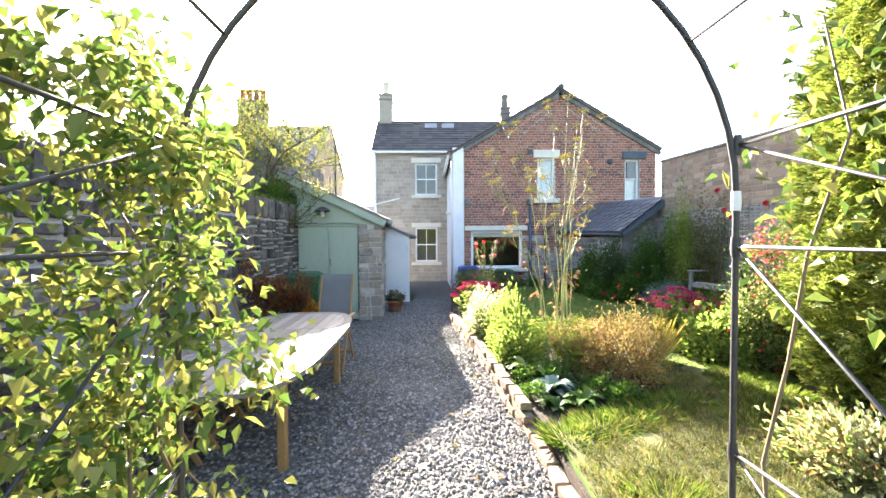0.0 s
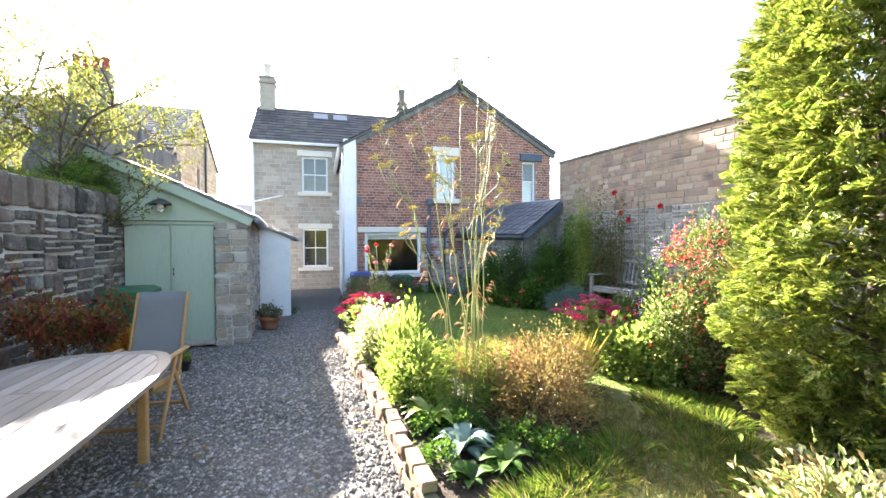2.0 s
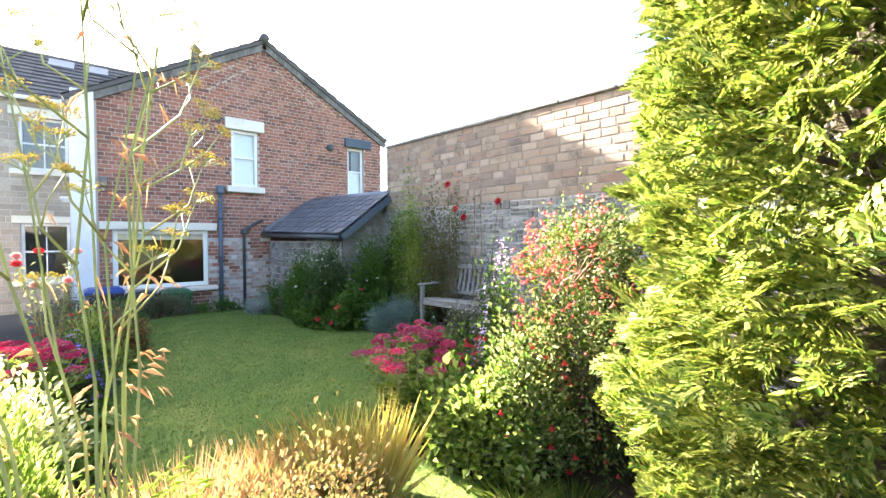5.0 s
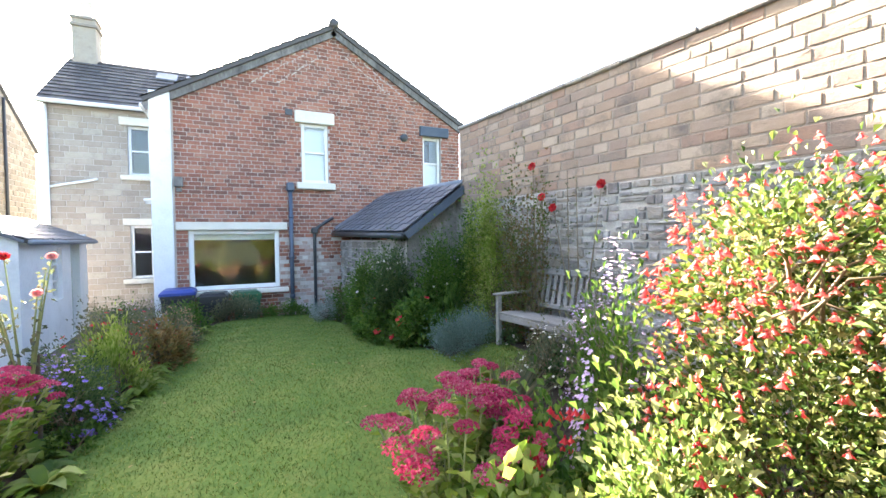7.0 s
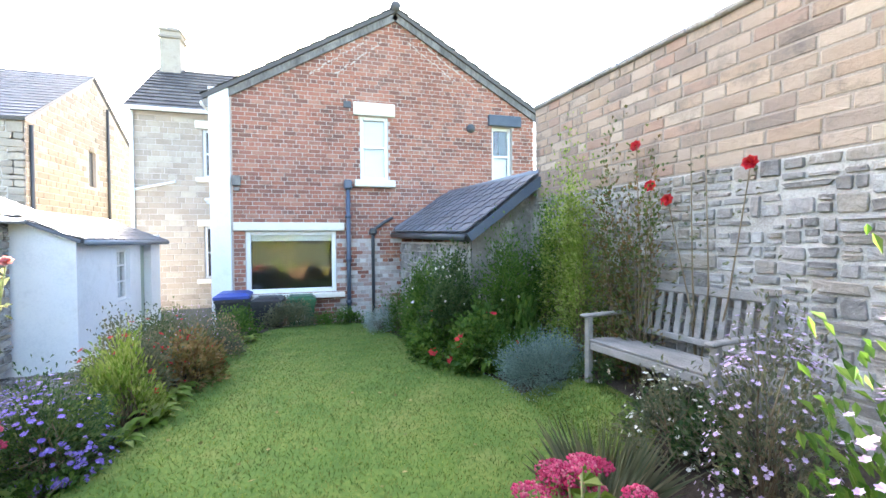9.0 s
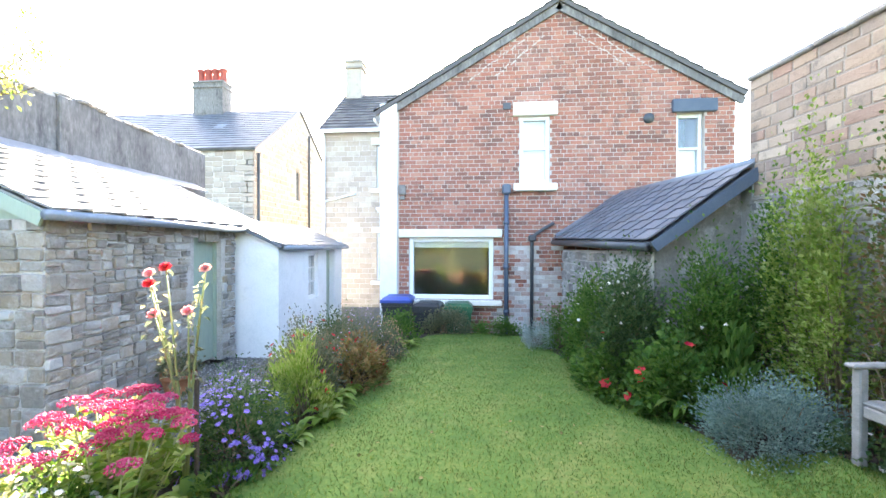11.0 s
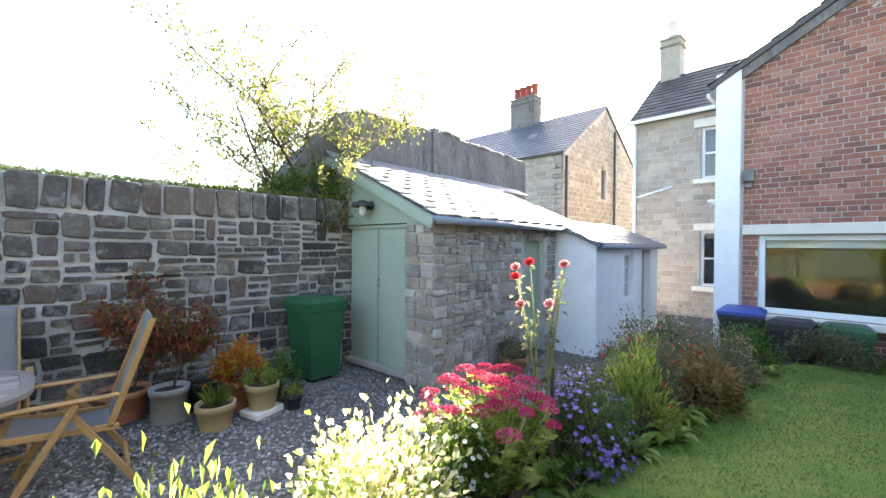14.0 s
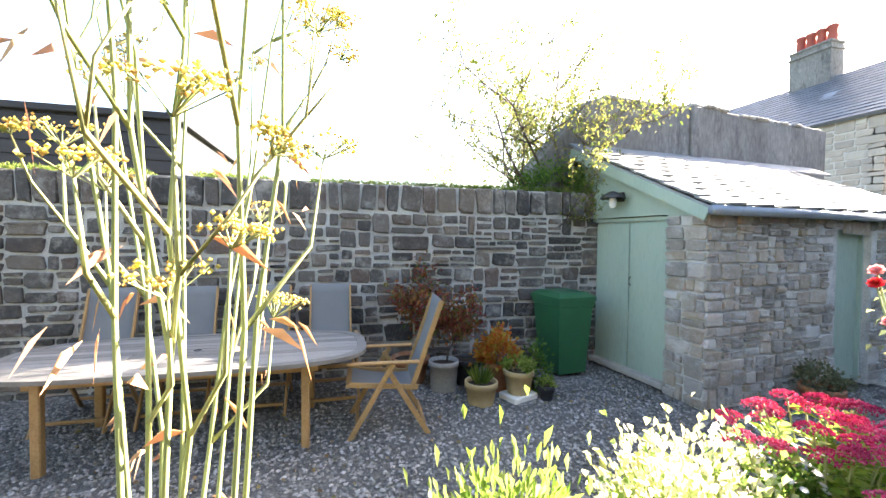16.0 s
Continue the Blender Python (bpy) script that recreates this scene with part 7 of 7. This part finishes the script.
# ---- trees and growth beyond the west wall ----
stalk_tree("apple_tree", (-3.45, 7.25, 0.9), 5.0, 1.5, "thin leaved apple tree behind the wall", "tree_leaf", 13000, 0.055, 21, 11, trunk_r=0.05, up=1.05)
stalk_tree("apple_tree", (-3.9, 8.3, 0.9), 5.0, 1.3, "sparse tree behind the wall", "tree_leaf", 7500, 0.055, 25, 9, trunk_r=0.05, up=1.2)
for x_, y_, sd in ((0.5, -9.0, 31), (3.6, -8.2, 32), (6.2, -9.4, 33)):
    stalk_tree("garden_tree", (x_, y_, 0.0), 5.5, 1.2, "golden leaved tree at the garden's far end", "golden", 9000, 0.14, sd, 9, trunk_r=0.09, up=0.9)
bush("ivy", (-2.62, 7.75, 2.3), 0.35, 0.7, 0.62, 2600, 0.05, 0.035, "mid", "ivy and brambles on the wall top", "climber", 14)
g = Geo()
n = 9000
y = rng.uniform(-2, 8.4, n)
P = np.c_[rng.uniform(WX - .42, WX + .02, n), y, np.full(n, 2.38) + rng.uniform(0, .03, n)]
keep = np.array([noise.noise((0, q * 1.6, 5)) for q in y]) > -0.22
leaves(g, P[keep], rng.normal(size=(keep.sum(), 3)) * .5 + (0, 0, 1), 0.075, 0.01)
solo("wall_top_grass", g, L["grass"], "tufts of grass and moss along the wall top", "grass", "stuff")

# ---- lawn grass, gravel and fallen leaves ----
n = 170000
x, y = rng.uniform(1.36, 5.8, n), rng.uniform(0.2, 12.6, n)
ok = inside(LAWN, x, y) & (rng.random(n) < np.interp(y, [0, 5, 12.6], [1.0, 1.0, 0.55]))
x, y = x[ok], y[ok]
front = inside(FRONT, x, y)
L["rough_grass"] = leafy("rough_grass", [(0.075, 0.10, 0.02), (0.13, 0.15, 0.035), (0.24, 0.22, 0.08), (0.09, 0.12, 0.025), (0.20, 0.14, 0.07)], 0.36, patch=(3.5, 0.5, 1.3))
for sel, nm, mt, lab, hh in ((~front, "grass", "grass", "short mown grass blades", 0.016), (front & (np.array([noise.noise((p * 2.5, q * 2.5, 9)) for p, q in zip(x, y)]) > -0.35), "rough_grass", "rough_grass", "rough yellowing grass tufts", 0.042)):
    xx, yy = x[sel], y[sel]
    g = Geo()
    hgt = hh + hh * 0.9 * rng.random(len(xx))
    leaves(g, np.c_[xx, yy, np.full(len(xx), 0.143)], rng.normal(size=(len(xx), 3)) * .55 + (0, 0, 1), hgt * 1.3, 0.005, 0.1, 0.1)
    solo(nm, g, L[mt], lab, "grass", "stuff")
n = 16000
x, y = rng.uniform(5.0, 6.0, n), rng.uniform(6.4, 8.2, n)
ok = on_bank_lawn(x, y)
x, y = x[ok], y[ok]
g = Geo()
leaves(g, np.c_[x, y, bank_z(x, y)], rng.normal(size=(len(x), 3)) * .55 + (0, 0, 1), 0.02 + 0.02 * rng.random(len(x)), 0.005, 0.1, 0.1)
solo("bank_grass", g, L["grass"], "short grass blades before the bench", "grass", "stuff")
n = 60000
x, y = rng.uniform(-2.35, 1.36, n), -0.5 + 13.0 * rng.random(n) ** 1.35
ok = x < np.interp(y, ey, ex) - 0.08
x, y = x[ok], y[ok]
g = Geo()
z = gravel_z(x, y) + 0.006
o = np.array([(1, 0, 0), (-1, 0, 0), (0, 1, 0), (0, -1, 0), (0, 0, .6), (0, 0, -.6)], float)
m = len(x)
sz = rng.uniform(.009, .024, (m, 1, 1)) * rng.uniform(.6, 1.25, (m, 6, 1))
an = rng.uniform(0, 6.283, m)
R_ = np.stack([np.stack([np.cos(an), -np.sin(an), 0 * an], 1), np.stack([np.sin(an), np.cos(an), 0 * an], 1), np.stack([0 * an, 0 * an, 1 + 0 * an], 1)], 1)
v = np.einsum('nij,nkj->nki', R_, o[None] * sz) + np.stack([x, y, z], 1)[:, None]
q = np.arange(m)[:, None] * 6
f = np.concatenate([q + t for t in ((0, 2, 4), (2, 1, 4), (1, 3, 4), (3, 0, 4), (2, 0, 5), (1, 2, 5), (3, 1, 5), (0, 3, 5))], 1).reshape(-1, 3)
g.add(v.reshape(-1, 3), f.tolist())
solo("gravel_stones", g, M["pebble"], "loose grey limestone gravel chips", "gravel", "stuff")
g = Geo()
n = 420
x, y = rng.uniform(-2.2, 1.1, n), rng.uniform(2, 12, n)
leaves(g, np.c_[x, y, gravel_z(x, y) + 0.022], np.c_[rng.normal(size=(n, 2)), np.zeros(n)], rng.uniform(.03, .06, n), .03, .1, 0)
n = 60
x, y = rng.uniform(2.2, 4.6, n), rng.uniform(5, 12, n)
leaves(g, np.c_[x, y, np.full(n, .175)], np.c_[rng.normal(size=(n, 2)), np.zeros(n)], rng.uniform(.03, .05, n), .03, .1, 0)
solo("fallen_leaves", g, L["bronze"], "scattered brown fallen leaves", "leaves", "stuff")

# ---- pieces of the walls ----
lay_pieces(wall_west, "stone", lay_rubble(-5.4, 8.5, -0.05, 2.03, (0.065, 0.235), (0.11, 0.42), 3, 0.03), (WX - 0.015, 0.0), 90, M["rubble"], 0.034, (WX, 5.0, 1.3), 300)
lay_pieces(wall_west, "coping_stone", lay_rubble(-5.4, 8.5, 2.04, 2.40, (0.35, 0.36), (0.14, 0.36), 5, 0.026, 1.0), (WX - 0.015, 0.0), 90, M["rubble"], 0.05, (WX, 5.0, 2.1), 60)
blocks = []
for k in range(11):
    z_, u = 2.32 + k * 0.117, -0.2 * rng.random()
    while u < 15.98:
        w = rng.uniform(.14, .40)
        a, b = max(u, 0.0), min(u + w, 15.98)
        if b - a > 0.06:
            blocks.append(((a + b) / 2, z_ + 0.0585, b - a - 0.014, 0.117 - rng.uniform(.008, .024)))
        u += w
lay_pieces(wall_east, "block", blocks, ew(0, 0.012, 0)[:2], ESK - 90, M["east_block"], 0.009, (EX, 6.5, 2.9), 300, 1.0)
lay_pieces(lower_wall, "stone", lay_rubble(0.0, 15.98, 0.1, 2.315, (0.05, 0.16), (0.08, 0.30), 8, 0.024), ew(0, 0.006, 0)[:2], ESK - 90, M["grey_rubble"], 0.026, (EX, 7.0, 1.8), 280)
lay_pieces(lean_wall, "stone", lay_rubble(-1.7, 1.7, -0.1, 1.66, (0.08, 0.2), (0.12, 0.34), 9, 0.02), (5.28 - 0.118 * ecs, 11.6 - 0.118 * esn), ESK - 90, M["grey_rubble"], 0.03, (5.2, 11, 1.5), 60)
br = [b for b in trim(lay_bricks(GX0 + 0.34, GX1, -0.35, 6.6, 0.0845, 0.24), HOLES) if b[1] + 0.05 < min(gable_top(b[0] - b[2] / 2), gable_top(b[0] + b[2] / 2))]
wash = [b for b in br if 3.62 < b[0] < 4.95 and b[1] < 1.75 and noise.noise((b[0] * 2.2, b[1] * 2.2, 3)) > -0.12]
br = [b for b in br if b not in wash]
lay_pieces(gable_wall, "brick", br, (0, GY + 0.002), 0, M["brick"], 0.012, (3.0, GY, 2.2), 250, 1.0, "brickwork")
lay_pieces(gable_wall, "brick", wash, (0, GY + 0.002), 0, M["whitewashed"], 0.012, (4.0, GY, 1.2), 300, 1.0, "brickwork")
br = trim(lay_bricks(WX0, GX0, -0.35, 5.55, 0.17, 0.42, 0.014), WH)
lay_pieces(west_front, "block", br, (0, WY + 0.002), 0, M["house_stone"], 0.012, (0, WY, 2.5), 200, 1.0)
br = [b for b in lay_bricks(NY0, NY1, -0.3, 7.8, 0.2, 0.5, 0.02) if b[1] + 0.12 < min(7.88 - abs(b[0] - b[2] / 2 - NYA) * 0.69, 7.88 - abs(b[0] + b[2] / 2 - NYA) * 0.69)
      and not (22.45 < b[0] + b[2] / 2 and b[0] - b[2] / 2 < 23.05 and 3.75 < b[1] < 5.15)]
lay_pieces(nb_south, "block", lay_rubble(NX - 7.0, NX, 0.5, 5.3, (0.14, 0.26), (0.26, 0.6), 15, 0.02), (0.0, NY0 - 0.002), 0, M["house_stone"], 0.02, (NX, NY0, 4), 60)
lay_pieces(nb_wall, "block", br, (NX - 0.005, 0.0), 90, M["house_stone"], 0.02, (NX, 22, 5), 100, 1.0)
st = [b for b in lay_rubble(0.0, 3.3, -0.05, 2.0, (0.06, 0.17), (0.10, 0.30), 12, 0.017) if not (2.17 < b[0] + b[2] / 2 and b[0] - b[2] / 2 < 2.93 and b[1] < 1.9)]
lay_pieces(shed_front, "stone", st, sw(-0.012, 0.0), 90 + SK, M["shed_stone"], 0.03, (-0.6, 8.2, 1.0), 300)
lay_pieces(shed_front, "stone", lay_rubble(-0.5, 0.0, -0.05, 2.0, (0.08, 0.2), (0.14, 0.3), 13, 0.017), sw(0.0, 0.012), SK, M["shed_stone"], 0.03, (-0.6, 8.2, 1.0), 60)
